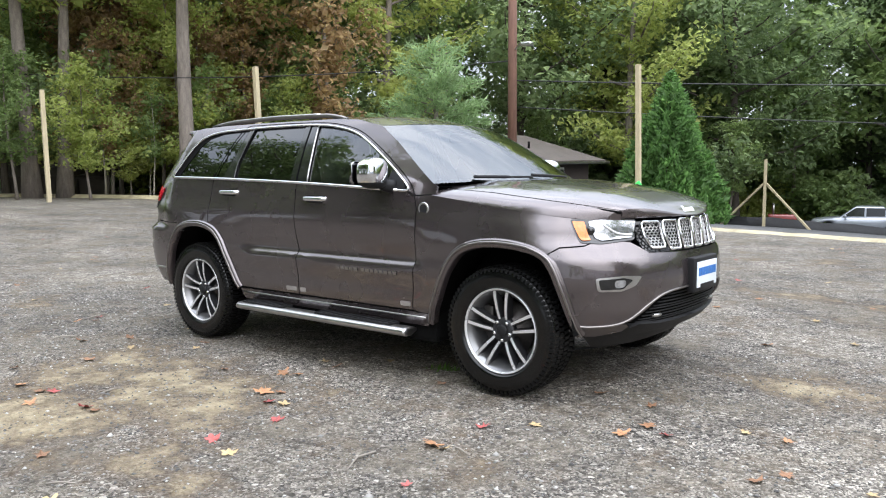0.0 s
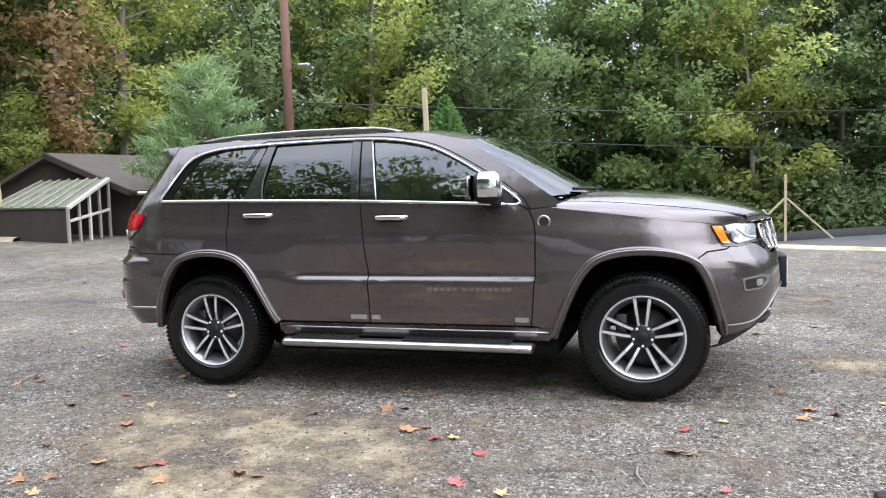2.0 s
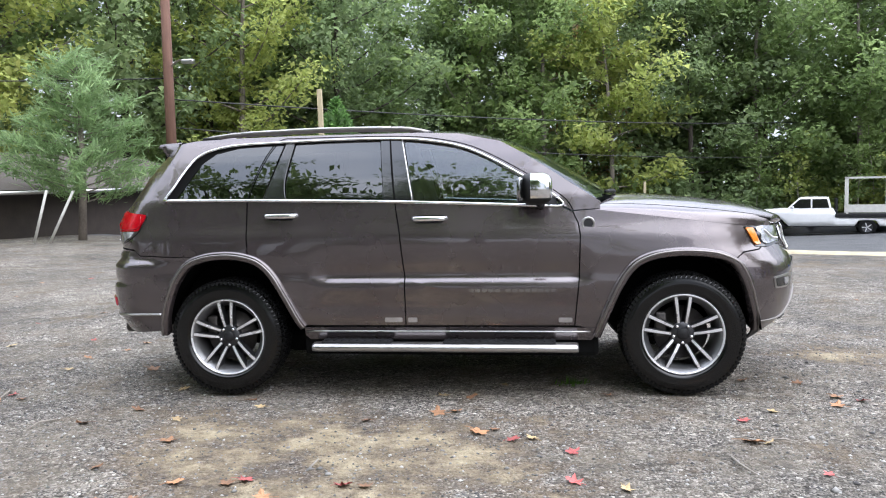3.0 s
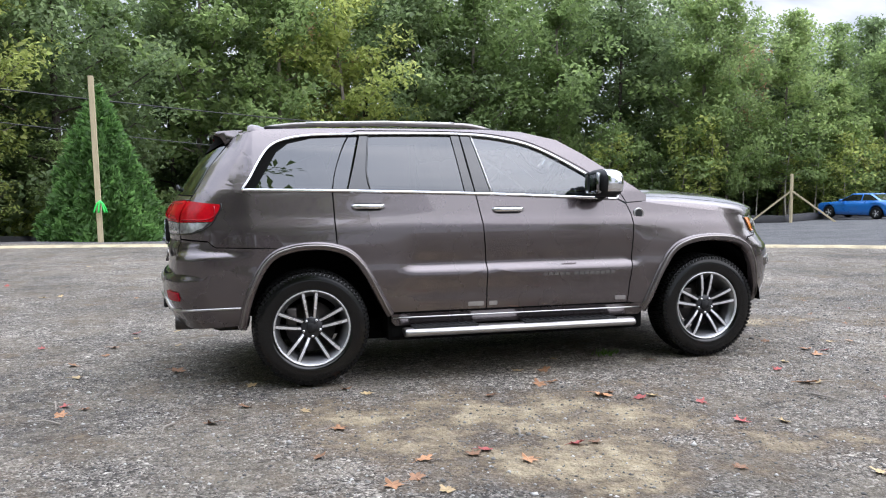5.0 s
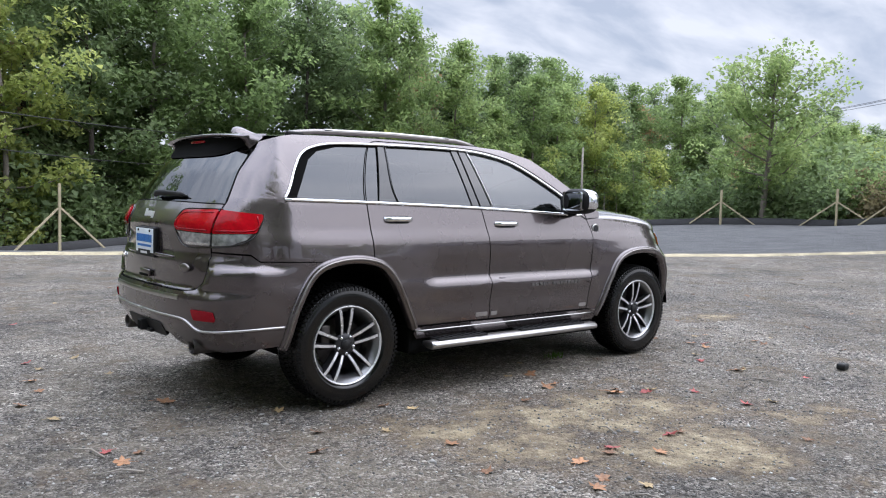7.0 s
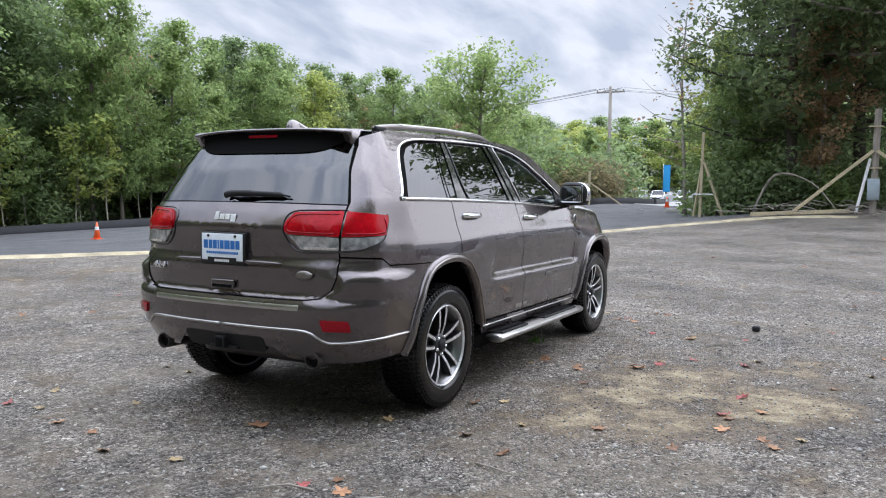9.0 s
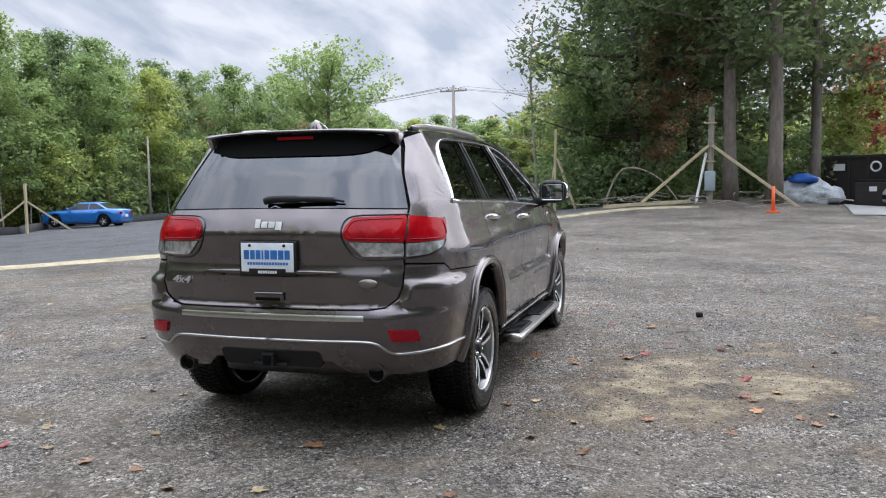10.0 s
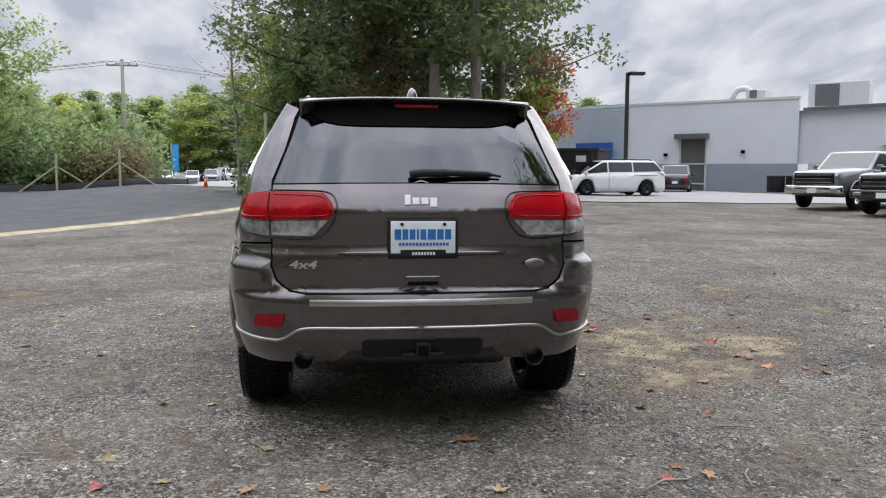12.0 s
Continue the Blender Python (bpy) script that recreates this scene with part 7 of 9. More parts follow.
# service post with a meter box, heavy braces
zs = 0.55
sp = thing("service_post", "tall timber service post with a grey meter box and long braces", "post")
part("post", timber(bmesh.new(), (28.4, -2.95, ground_z(28.4, -2.95) - 0.2), (28.45, -3.0, 4.55), 0.17), GREY_POLE, sp, "", False)
BOX_GREY = surf("pale_grey_steel_box", (0.36, 0.42, 0.46), 0.45, 0.3, vary=0.12, bump=0.05)
mb = part("meter_box", box(bmesh.new(), 28.22, -2.95, 1.55, 0.16, 0.42, 0.80, 0.02), BOX_GREY, sp, "pale grey steel meter box")
part("door", box(bmesh.new(), 28.13, -2.95, 1.50, 0.02, 0.36, 0.62, 0.01), BOX_GREY, mb)
for k in (2.35, 3.9):
    part("crosspiece", box(bmesh.new(), 28.35, -2.95, k, 0.09, 0.5, 0.05, 0.01), TIMBER, sp, "", False)
for dy in (2.9, -3.3):
    x1 = 27.5
    part("brace", timber(bmesh.new(), (x1, -2.95 + dy, ground_z(x1, -2.95 + dy) - 0.05), (28.35, -2.95 + dy * 0.02, 3.0), 0.11), TIMBER, sp, "", False)
part("brace", timber(bmesh.new(), (28.0, -2.4, ground_z(28, -2.4)), (28.4, -2.8, 2.7), 0.08), WHITE_PAINT, sp, "", False)
p5 = thing("braced_post", "slim timber post with a ladder-like brace", "post")
zz = ground_z(30.5, 3.74)
part("post", timber(bmesh.new(), (30.5, 3.74, zz - 0.2), (30.5, 3.68, zz + 3.7), 0.12), TIMBER, p5, "", False)
part("brace", timber(bmesh.new(), (30.1, 2.7, zz), (30.45, 3.6, zz + 2.4), 0.10), TIMBER, p5, "", False)
part("brace", timber(bmesh.new(), (30.7, 4.05, zz), (30.5, 3.75, zz + 2.0), 0.08), TIMBER, p5, "", False)
part("crosspiece", timber(bmesh.new(), (30.4, 4.0, zz + 1.0), (30.3, 3.05, zz + 1.0), 0.06), WHITE_PAINT, p5, "", False)
rng = np.random.default_rng(91)
bm = bmesh.new()
for k in range(60):
    x, y = 28.6 + rng.normal() * 1.2, -1.8 + rng.normal() * 3.2
    a, ln = rng.random() * 6.28, rng.uniform(0.5, 1.8)
    z = ground_z(x, y) + rng.uniform(0.02, 0.35)
    tube(bm, [(x, y, z), (x + math.cos(a) * ln * 0.5, y + math.sin(a) * ln * 0.5, z + rng.uniform(-0.05, 0.15)), (x + math.cos(a) * ln, y + math.sin(a) * ln, z - 0.02)], [0.03, 0.022, 0.008], 5, False)
tagged(part("brushwood", bm, GREY_POLE), "heap of cut grey branches and brush", "brushwood", kind="stuff")
tagged(part("timber_beam", timber(bmesh.new(), (27.2, 1.2, ground_z(27, 1) + 0.12), (27.8, -2.2, ground_z(28, -2) + 0.12), 0.14), TIMBER, None, "", False), "loose timber beam lying by the service post", "beam")
tagged(part("fallen_branch", tube(bmesh.new(), curve_pts([(29.4, 1.4, 0.6), (29.3, 0.6, 2.1), (29.0, -0.8, 1.8), (28.6, -1.9, 0.5)], 5), [0.05] * 8 + [0.03] * 8, 6), GREY_POLE), "arched fallen grey branch among the trees", "branch")

# cones and markers
ORANGE = surf("orange_plastic", (0.85, 0.14, 0.03), 0.5, vary=0.12, bump=0.05)


def cone(x, y, h):
    z = ground_z(x, y)
    root = thing("traffic_cone", "orange traffic cone standing on the asphalt", "cone")
    bm = bmesh.new()
    tube(bm, [(x, y, z + 0.03), (x, y, z + h)], [0.15, 0.035], 16)
    part("cone", bm, ORANGE, root)
    part("base", box(bmesh.new(), x, y, z + 0.02, 0.38, 0.38, 0.04, 0.01), ORANGE, root, "", False)
    part("collar", tube(bmesh.new(), [(x, y, z + h * 0.55), (x, y, z + h * 0.75)], [0.095, 0.072], 16, False), WHITE_PAINT, root, "white reflective collar")
    return root


cone(17.8, 27.0, 0.75)
cone(47.0, 9.0, 0.7)
zc = ground_z(24.9, -5.04)
mk = thing("delineator", "orange delineator post on a rubber base", "delineator")
part("tube", tube(bmesh.new(), [(24.9, -5.04, zc + 0.05), (24.9, -5.04, zc + 0.95)], [0.07, 0.055], 12), ORANGE, mk)
part("base", box(bmesh.new(), 24.9, -5.04, zc + 0.03, 0.45, 0.45, 0.07, 0.02), ORANGE, mk, "", False)
CONCRETE = surf("pale_concrete", (0.50, 0.48, 0.44), 0.85, vary=0.15, bump=0.3)
tagged(part("parking_block", box(bmesh.new(), 39.6, 6.3, ground_z(39.6, 6.3) + 0.10, 0.22, 2.1, 0.18, 0.04), CONCRETE, None, "", False), "pale concrete parking block on the ground", "parking block")
tagged(part("dark_chunk", box(bmesh.new(), 2.48, -2.22, 0.03, 0.09, 0.07, 0.05, 0.015), BLACK), "small dark chunk of rubble on gravel", "rubble")

# straw rolls and sandy strips along the lot's edge
STRAW = surf("straw_and_sand", (0.40, 0.345, 0.225), 0.9, vary=0.55, scale=2.2, fine=30, bump=0.6, dist=0.02)


def strip(path, width, name, label, material, h=0.05):
    bm = bmesh.new()
    prev = None
    pts = curve_pts([(*p, 0) for p in path], 24)
    for i, p in enumerate(pts):
        d = (pts[min(i + 1, len(pts) - 1)] - pts[max(i - 1, 0)]).normalized()
        nn = Vector((-d.y, d.x, 0))
        wv = width * (1 + 0.6 * noise.noise((p.x * 0.5, p.y * 0.5, 5.0)) + 0.35 * noise.noise((p.x * 2.2, p.y * 2.2, 1.0)))
        row = []
        for k, hh in ((-1, -0.02), (-0.55, h * 0.7), (0, h), (0.55, h * 0.7), (1, -0.02)):
            q = p + nn * (k * wv / 2 + 0.12 * noise.noise((p.x * 3, p.y * 3, k)))
            row.append(bm.verts.new((q.x, q.y, ground_z(q.x, q.y) + hh)))
        if prev:
            for j in range(4):
                bm.faces.new((prev[j], prev[j + 1], row[j + 1], row[j]))
        prev = row
    bmesh.ops.recalc_face_normals(bm, faces=bm.faces[:])
    if sum(f.normal.z for f in bm.faces) < 0:
        bmesh.ops.reverse_faces(bm, faces=bm.faces[:])
    return tagged(part(name, bm, material), label, "ground strip", kind="structure")


strip([(-7.0, 13.6), (-2.1, 12.6), (1.5, 11.6), (4.4, 10.5), (6.8, 9.2), (10.2, 7.9), (14.5, 6.0), (21.0, 3.5), (25.0, 1.6)], 0.55, "straw_strip", "pale yellow straw and sand strip across the lot", STRAW, 0.05)
strip([(25.0, 1.6), (26.5, 0.2), (26.8, -2.5)], 0.9, "straw_strip", "pale yellow straw strip beside the brush", STRAW, 0.05)
strip([(-36, 3), (-29, 8.2), (-22.5, 10.6), (-19.0, 11.2), (-15.8, 11.6)], 0.7, "straw_strip", "pale straw roll along the wood's edge", STRAW, 0.12)
ROAD_PALE = surf("pale_dusty_asphalt", (0.30, 0.295, 0.285), 0.85, vary=0.15, scale=0.8, fine=60, bump=0.3, dist=0.01)


def sheet_on_ground(name, label, corners, material, lift=0.02, n=26):
    """A paved area laid over the ground between four corners."""
    bm = bmesh.new()
    (a, b, c, d) = [Vector((*p, 0)) for p in corners]
    g = []
    for i in range(n + 1):
        row = []
        for j in range(n + 1):
            p = a.lerp(b, i / n).lerp(d.lerp(c, i / n), j / n)
            row.append(bm.verts.new((p.x, p.y, ground_z(p.x, p.y) + lift)))
        g.append(row)
    for i in range(n):
        for j in range(n):
            bm.faces.new((g[i][j], g[i + 1][j], g[i + 1][j + 1], g[i][j + 1]))
    bmesh.ops.recalc_face_normals(bm, faces=bm.faces[:])
    if sum(f.normal.z for f in bm.faces) < 0:
        bmesh.ops.reverse_faces(bm, faces=bm.faces[:])
    return tagged(part(name, bm, material), label, "paving", kind="structure")


sheet_on_ground("pavement", "pale asphalt drive before the building", ((24.0, -7.5), (60.0, -12.0), (62.0, -22.0), (22.0, -24.0)), ROAD_PALE, 0.03)
sheet_on_ground("track", "pale road leading to the street", ((50.0, 4.0), (110.0, 8.0), (110.0, 24.0), (50.0, 12.0)), ROAD_PALE, 0.04)

# ---- houses by the wood ----
SHINGLE = surf("brown_roof_shingles", (0.10, 0.085, 0.075), 0.9, vary=0.2, scale=2.5, fine=30, bump=0.5, dist=0.02)
SIDING = surf("dark_brown_siding", (0.045, 0.035, 0.03), 0.85, vary=0.3, scale=3, fine=30, bump=0.3)
TRIM_WHITE = surf("weathered_white_trim", (0.55, 0.54, 0.50), 0.7, vary=0.15, bump=0.1)
MOSS_TIN = surf("mossy_ribbed_roofing", (0.15, 0.17, 0.12), 0.8, vary=0.35, scale=2, fine=20, bump=0.3)
house = thing("house", "low dark brown house with a brown shingle roof", "house")


def roof_slab(bm, quad, t=0.12):
    vs = [Vector(q) for q in quad]
    n = (vs[1] - vs[0]).cross(vs[2] - vs[0]).normalized()
    if n.z < 0:
        n = -n
    top = [bm.verts.new(v) for v in vs]
    bot = [bm.verts.new(v - n * t) for v in vs]
    bm.faces.new(top), bm.faces.new(bot[::-1])
    k = len(vs)
    for i in range(k):
        bm.faces.new((top[i], bot[i], bot[(i + 1) % k], top[(i + 1) % k]))
    bmesh.ops.recalc_face_normals(bm, faces=bm.faces[:])
    return bm


G, A = (-17.4, 14.4, 2.78), (-16.4, 27.0, 2.88)
part("roof", roof_slab(bmesh.new(), (G, A, (-12.7, 27.9, 1.72), (-13.9, 13.9, 1.52))), SHINGLE, house, "brown shingle roof slope", False)
part("roof", roof_slab(bmesh.new(), (A, G, (-20.8, 14.9, 1.52), (-20.0, 28.5, 1.7))), SHINGLE, house, "brown shingle roof slope", False)
part("roof", roof_slab(bmesh.new(), (A, (-12.7, 27.9, 1.72), (-15.0, 31.5, 1.70), (-20.0, 28.5, 1.70))), SHINGLE, house, "hipped roof end", False)
bm = bmesh.new()
vs = [(-20.3, 15.0, -0.6), (-14.3, 14.3, -0.6), (-13.3, 27.4, -0.6), (-19.6, 28.2, -0.6)]
lo = [bm.verts.new(v) for v in vs]
hi = [bm.verts.new((v[0], v[1], 1.55)) for v in vs]
pk = [bm.verts.new((-17.4, 14.65, 2.68)), bm.verts.new((-16.4, 27.6, 2.6))]
bm.faces.new((lo[0], lo[1], hi[1], pk[0], hi[0]))
bm.faces.new((lo[1], lo[2], hi[2], hi[1]))
bm.faces.new((lo[2], lo[3], hi[3], pk[1], hi[2]))
bm.faces.new((lo[3], lo[0], hi[0], hi[3]))
bmesh.ops.recalc_face_normals(bm, faces=bm.faces[:])
part("wall", bm, SIDING, house, "dark brown board wall", False)
part("eave_board", timber(bmesh.new(), (-13.85, 13.85, 1.46), (-12.65, 27.85, 1.66), 0.12, 0.06), SIDING, house, "", False)
part("gable_board", timber(bmesh.new(), (-17.4, 14.33, 2.70), (-13.9, 13.83, 1.46), 0.10, 0.18), SIDING, house, "", False)
part("gutter", tube(bmesh.new(), [(-13.7, 13.9, 1.44), (-12.55, 27.9, 1.62)], 0.06, 6), SATIN, house, "grey rain gutter")
for y in (23.0, 25.0):
    w = part("window", box(bmesh.new(), -13.45, y, 0.95, 0.08, 0.9, 0.9, 0.01, Matrix.Identity(4)), TRIM_WHITE, house, "pale framed window", False)
    part("pane", box(bmesh.new(), -13.40, y, 0.95, 0.06, 0.72, 0.72, 0.0), GLOSS_BLACK, w, "", False)
part("vent_pipe", tube(bmesh.new(), [(-14.6, 24.5, 2.1), (-14.6, 24.5, 2.5)], 0.05, 6), GAP, house)
lean = thing("lean_to", "weathered lean-to shed with a mossy ribbed roof", "shed")
C0, C1, C2, C3 = (-16.9, 11.75, 1.14), (-13.8, 11.25, 1.12), (-14.6, 13.75, 1.90), (-17.4, 14.2, 1.90)
part("roof", roof_slab(bmesh.new(), (C0, C1, C2, C3), 0.04), MOSS_TIN, lean, "mossy ribbed roofing", False)
for k in range(8):
    t = k / 7
    a, b = Vector(C0).lerp(Vector(C1), t), Vector(C3).lerp(Vector(C2), t)
    part("batten", timber(bmesh.new(), a + Vector((0, 0, 0.03)), b + Vector((0, 0, 0.03)), 0.05, 0.04), GREY_POLE, lean, "", False)
part("wall", roof_slab(bmesh.new(), ((-16.8, 11.8, -0.1), (-13.9, 11.32, -0.1), (-13.9, 11.32, 1.08), (-16.8, 11.8, 1.08)), 0.05), SIDING, lean, "dark board wall", False)
for k in range(5):
    t = k / 4
    a = Vector((-13.8, 11.25, 0)).lerp(Vector((-14.55, 13.7, 0)), t)
    part("stud", timber(bmesh.new(), (a.x, a.y, -0.1), (a.x, a.y, 1.10 + 0.76 * t), 0.07), TRIM_WHITE if k == 2 else GREY_POLE, lean, "", False)
part("rail", timber(bmesh.new(), (-13.8, 11.25, 0.75), (-14.55, 13.7, 1.0), 0.07), TRIM_WHITE, lean, "", False)
part("rafter", timber(bmesh.new(), (-13.76, 11.22, 1.10), (-14.52, 13.72, 1.88), 0.09), TRIM_WHITE, lean, "", False)
for (x, y), (dx, dy), h in (((-12.3, 13.2), (0.35, 0.1), 1.35), ((-12.0, 13.4), (0.6, 0.2), 1.35)):
    tagged(part("leaning_pole", tube(bmesh.new(), [(x, y, ground_z(x, y)), (x + dx, y + dy, ground_z(x, y) + h)], 0.035, 8), TRIM_WHITE), "thin white pole leaning by the pine", "pole", "leaning white poles")
tagged(part("white_bucket", tube(bmesh.new(), [(-13.2, 12.9, ground_z(-13, 13)), (-13.2, 12.9, ground_z(-13, 13) + 0.28)], [0.10, 0.12], 14), WHITE_PAINT), "white plastic bucket beside the shed", "bucket")
hut = thing("hut", "low brown roofed hut among the trees", "hut")
part("roof", roof_slab(bmesh.new(), ((-31.5, 9.5, 1.1), (-27.5, 12.6, 1.1), (-28.6, 14.0, 1.75), (-32.6, 10.9, 1.75))), SHINGLE, hut, "", False)
part("wall", roof_slab(bmesh.new(), ((-31.2, 9.9, -0.1), (-27.6, 12.7, -0.1), (-27.6, 12.7, 1.05), (-31.2, 9.9, 1.05)), 0.06), SHINGLE, hut, "", False)

# ---- the workshop building ----
WALL_GREY = surf("pale_grey_painted_block", (0.70, 0.72, 0.77), 0.8, vary=0.06, scale=0.7, fine=15, bump=0.1)
WALL_DARK = surf("slate_grey_painted_block", (0.30, 0.335, 0.385), 0.8, vary=0.08, scale=0.7, fine=15, bump=0.1)
RIBBED = surf("ribbed_steel_cladding", (0.62, 0.67, 0.75), 0.5, 0.2, vary=0.08, scale=1, bump=0.05)
BLUE_SIGN = surf("blue_awning_panel", (0.02, 0.10, 0.42), 0.5, vary=0.1, bump=0.0)
STEEL = surf("grey_rolling_steel", (0.17, 0.175, 0.175), 0.5, 0.5, vary=0.15, bump=0.05)
UNIT_WHITE = surf("white_roof_unit", (0.62, 0.62, 0.60), 0.6, vary=0.08, bump=0.05)
workshop = thing("workshop_building", "long pale grey workshop with a slate grey base band", "building")
P0, P1, P2 = Vector((53.4, -15.2, 0)), Vector((47.34, -19.38, 0)), Vector((40.15, -27.45, 0))
dirA = (P2 - P1).normalized()
nA = Vector((-dirA.y, dirA.x, 0))
if nA.dot(Vector((-1, 1, 0))) < 0:
    nA = -nA


def wall_box(name, a, b, z0, z1, thick, material, parent, label="", out=0.0, bevel=0.0):
    """A wall slab from a to b, its outer face set out by so much."""
    a, b = Vector(a), Vector(b)
    d = (b - a).normalized()
    nn = Vector((-d.y, d.x, 0))
    if nn.dot(Vector((-1, 0.6, 0))) < 0:
        nn = -nn
    c = (a + b) / 2 + nn * (out - thick / 2)
    m = Matrix(((d.x, nn.x, 0, c.x), (d.y, nn.y, 0, c.y), (0, 0, 1, 0), (0, 0, 0, 1)))
    return part(name, box(bmesh.new(), 0, 0, (z0 + z1) / 2, (b - a).length, thick, z1 - z0, bevel, m), material, parent, label, False)


def at_wall(x_from_corner):
    return P2 - dirA * x_from_corner


DOOR0, DOOR1 = 5.56, 7.27       # the rolling door, from the corner
wall_box("wall", at_wall(0), at_wall(DOOR0), 2.1, 6.05, 0.3, WALL_GREY, workshop)
wall_box("wall", at_wall(DOOR0), at_wall(DOOR1), 3.75, 6.05, 0.3, WALL_GREY, workshop)
wall_box("wall", at_wall(DOOR1), P1, 2.1, 6.05, 0.3, WALL_GREY, workshop)
wall_box("base_band", at_wall(0), at_wall(DOOR0), 0.0, 2.1, 0.3, WALL_DARK, workshop, "slate grey base band", 0.003)
wall_box("base_band", at_wall(DOOR1), P1, 0.0, 2.1, 0.3, WALL_DARK, workshop, "slate grey base band", 0.003)
door = wall_box("rolling_door", at_wall(DOOR0), at_wall(DOOR1), 0.1, 3.75, 0.08, STEEL, workshop, "grey rolling steel door with pale rails", -0.16)
for z in (0.75, 2.05):
    wall_box("rail", at_wall(DOOR0 + 0.05), at_wall(DOOR1 - 0.05), z, z + 0.10, 0.05, TRIM_WHITE, door, "", -0.09)
for k in (DOOR0, DOOR1):
    wall_box("jamb", at_wall(k - 0.06), at_wall(k + 0.06), 0.0, 3.72, 0.12, TRIM_WHITE, door, "", 0.03)
wall_box("hood", at_wall(DOOR0 - 0.2), at_wall(DOOR1 + 0.3), 3.72, 4.06, 0.55, STEEL, door, "box over the rolling door", 0.42)
rib = wall_box("ribbed_wall", P1, P0, 0.0, 6.25, 0.3, RIBBED, workshop, "steel wall with level ribs")
dR = (P0 - P1).normalized()
for k in range(26):
    z = 0.4 + k * 0.225
    wall_box("rib", P1, P0, z, z + 0.10, 0.10, RIBBED, rib, "", 0.055)
wall_box("coping", P2, P1, 6.05, 6.2, 0.5, UNIT_WHITE, workshop, "", 0.06)
wall_box("awning", P1 + dR * 1.1, P1 + dR * 4.2, 2.45, 3.6, 0.2, BLUE_SIGN, workshop, "bright blue awning panel", 0.6)
for s, z, nm in ((7.65, 1.15, "wall_box"), (3.1, 2.75, "wall_lamp"), (8.1, 2.6, "wall_lamp")):
    wall_box(nm, at_wall(s), at_wall(s + (0.7 if nm == "wall_box" else 0.2)), z, z + (0.9 if nm == "wall_box" else 0.2), 0.3, WALL_DARK if nm == "wall_box" else GAP, workshop, "", 0.25)
P3 = Vector((27.5, -35.8, 0))
dB = (P3 - P2).normalized()
wall_box("wall", P2 - dB * 0.45, P2 + dB * 5.1, 2.1, 5.35, 0.3, WALL_GREY, workshop, "", -0.4)
wall_box("wall", P2 + dB * 5.1, P2 + dB * 9.0, 3.1, 5.35, 0.3, WALL_GREY, workshop, "", -0.4)
wall_box("wall", P2 + dB * 9.0, P3, 2.1, 5.35, 0.3, WALL_GREY, workshop, "", -0.4)
wall_box("base_band", P2 + dB * 1.9, P2 + dB * 5.1, 0.0, 2.1, 0.3, WALL_DARK, workshop, "", -0.397)
wall_box("base_band", P2 + dB * 9.0, P3, 0.0, 2.1, 0.3, WALL_DARK, workshop, "", -0.397)
wall_box("rolling_door", P2 + dB * 5.1, P2 + dB * 9.0, 0.0, 3.1, 0.1, STEEL, workshop, "grey rolling steel door", -0.55)
wall_box("hood", P2 + dB * 4.8, P2 + dB * 9.3, 3.1, 3.5, 0.5, WALL_GREY, workshop, "", 0.0)
wall_box("side_door", P2 + dB * 0.5, P2 + dB * 1.9, 0.0, 2.2, 0.1, UNIT_WHITE, workshop, "pale steel side door", -0.42)
wall_box("coping", P2 + dB * 0.1, P3, 5.35, 5.5, 0.5, STEEL, workshop, "", -0.30)
bm = bmesh.new()
vs = [P0, P1, P2, P3, P3 + Vector((14, -10, 0)), Vector((72, -42, 0))]
bm.faces.new([bm.verts.new((v.x, v.y, 5.3)) for v in vs])
part("roof", bm, WALL_DARK, workshop, "flat roof", False)
for k, (s, w, z0, z1) in enumerate(((-1.9, 3.4, 5.35, 7.1), (2.9, 1.1, 6.1, 6.85), (-7.5, 4.0, 5.35, 6.6))):
    c = at_wall(s) - nA * 2.5
    m = Matrix(((dirA.x, nA.x, 0, c.x), (dirA.y, nA.y, 0, c.y), (0, 0, 1, 0), (0, 0, 0, 1)))
    bm = box(bmesh.new(), 0, 0, (z0 + z1) / 2, w, 2.0, z1 - z0, 0.05, m)
    unit = part("roof_unit", bm, UNIT_WHITE, workshop, "white rooftop air unit", False)
    part("louvre", box(bmesh.new(), -w * 0.18, 1.02, (z0 + z1) / 2 + 0.1, w * 0.4, 0.06, (z1 - z0) * 0.75, 0.0, m), STEEL, unit, "", False)
c = at_wall(3.5) - nA * 2.0
part("roof_duct", tube(bmesh.new(), curve_pts([(c.x, c.y, 6.0), (c.x, c.y, 6.9), (c.x - dirA.x * 0.7, c.y - dirA.y * 0.7, 6.95), (c.x - dirA.x * 1.2, c.y - dirA.y * 1.2, 6.2)], 5), 0.2, 10), UNIT_WHITE, workshop, "bent white duct")

# yard lamp
zl = ground_z(35.2, -14.7)
lampst = thing("yard_lamp", "tall dark yard lamp post with a flat lamp head", "lamp post")
DARK_METAL = surf("dark_bronze_metal", (0.045, 0.042, 0.04), 0.5, 0.5, vary=0.2, bump=0.05)
part("pole", box(bmesh.new(), 35.2, -14.7, zl + 3.2, 0.17, 0.17, 6.4, 0.01), DARK_METAL, lampst, "", False)
part("head", box(bmesh.new(), 35.1, -15.15, zl + 6.35, 0.40, 0.85, 0.17, 0.04), DARK_METAL, lampst, "flat lamp head")
part("footing", tube(bmesh.new(), [(35.2, -14.7, zl - 0.1), (35.2, -14.7, zl + 0.5)], 0.28, 14), CONCRETE, lampst)

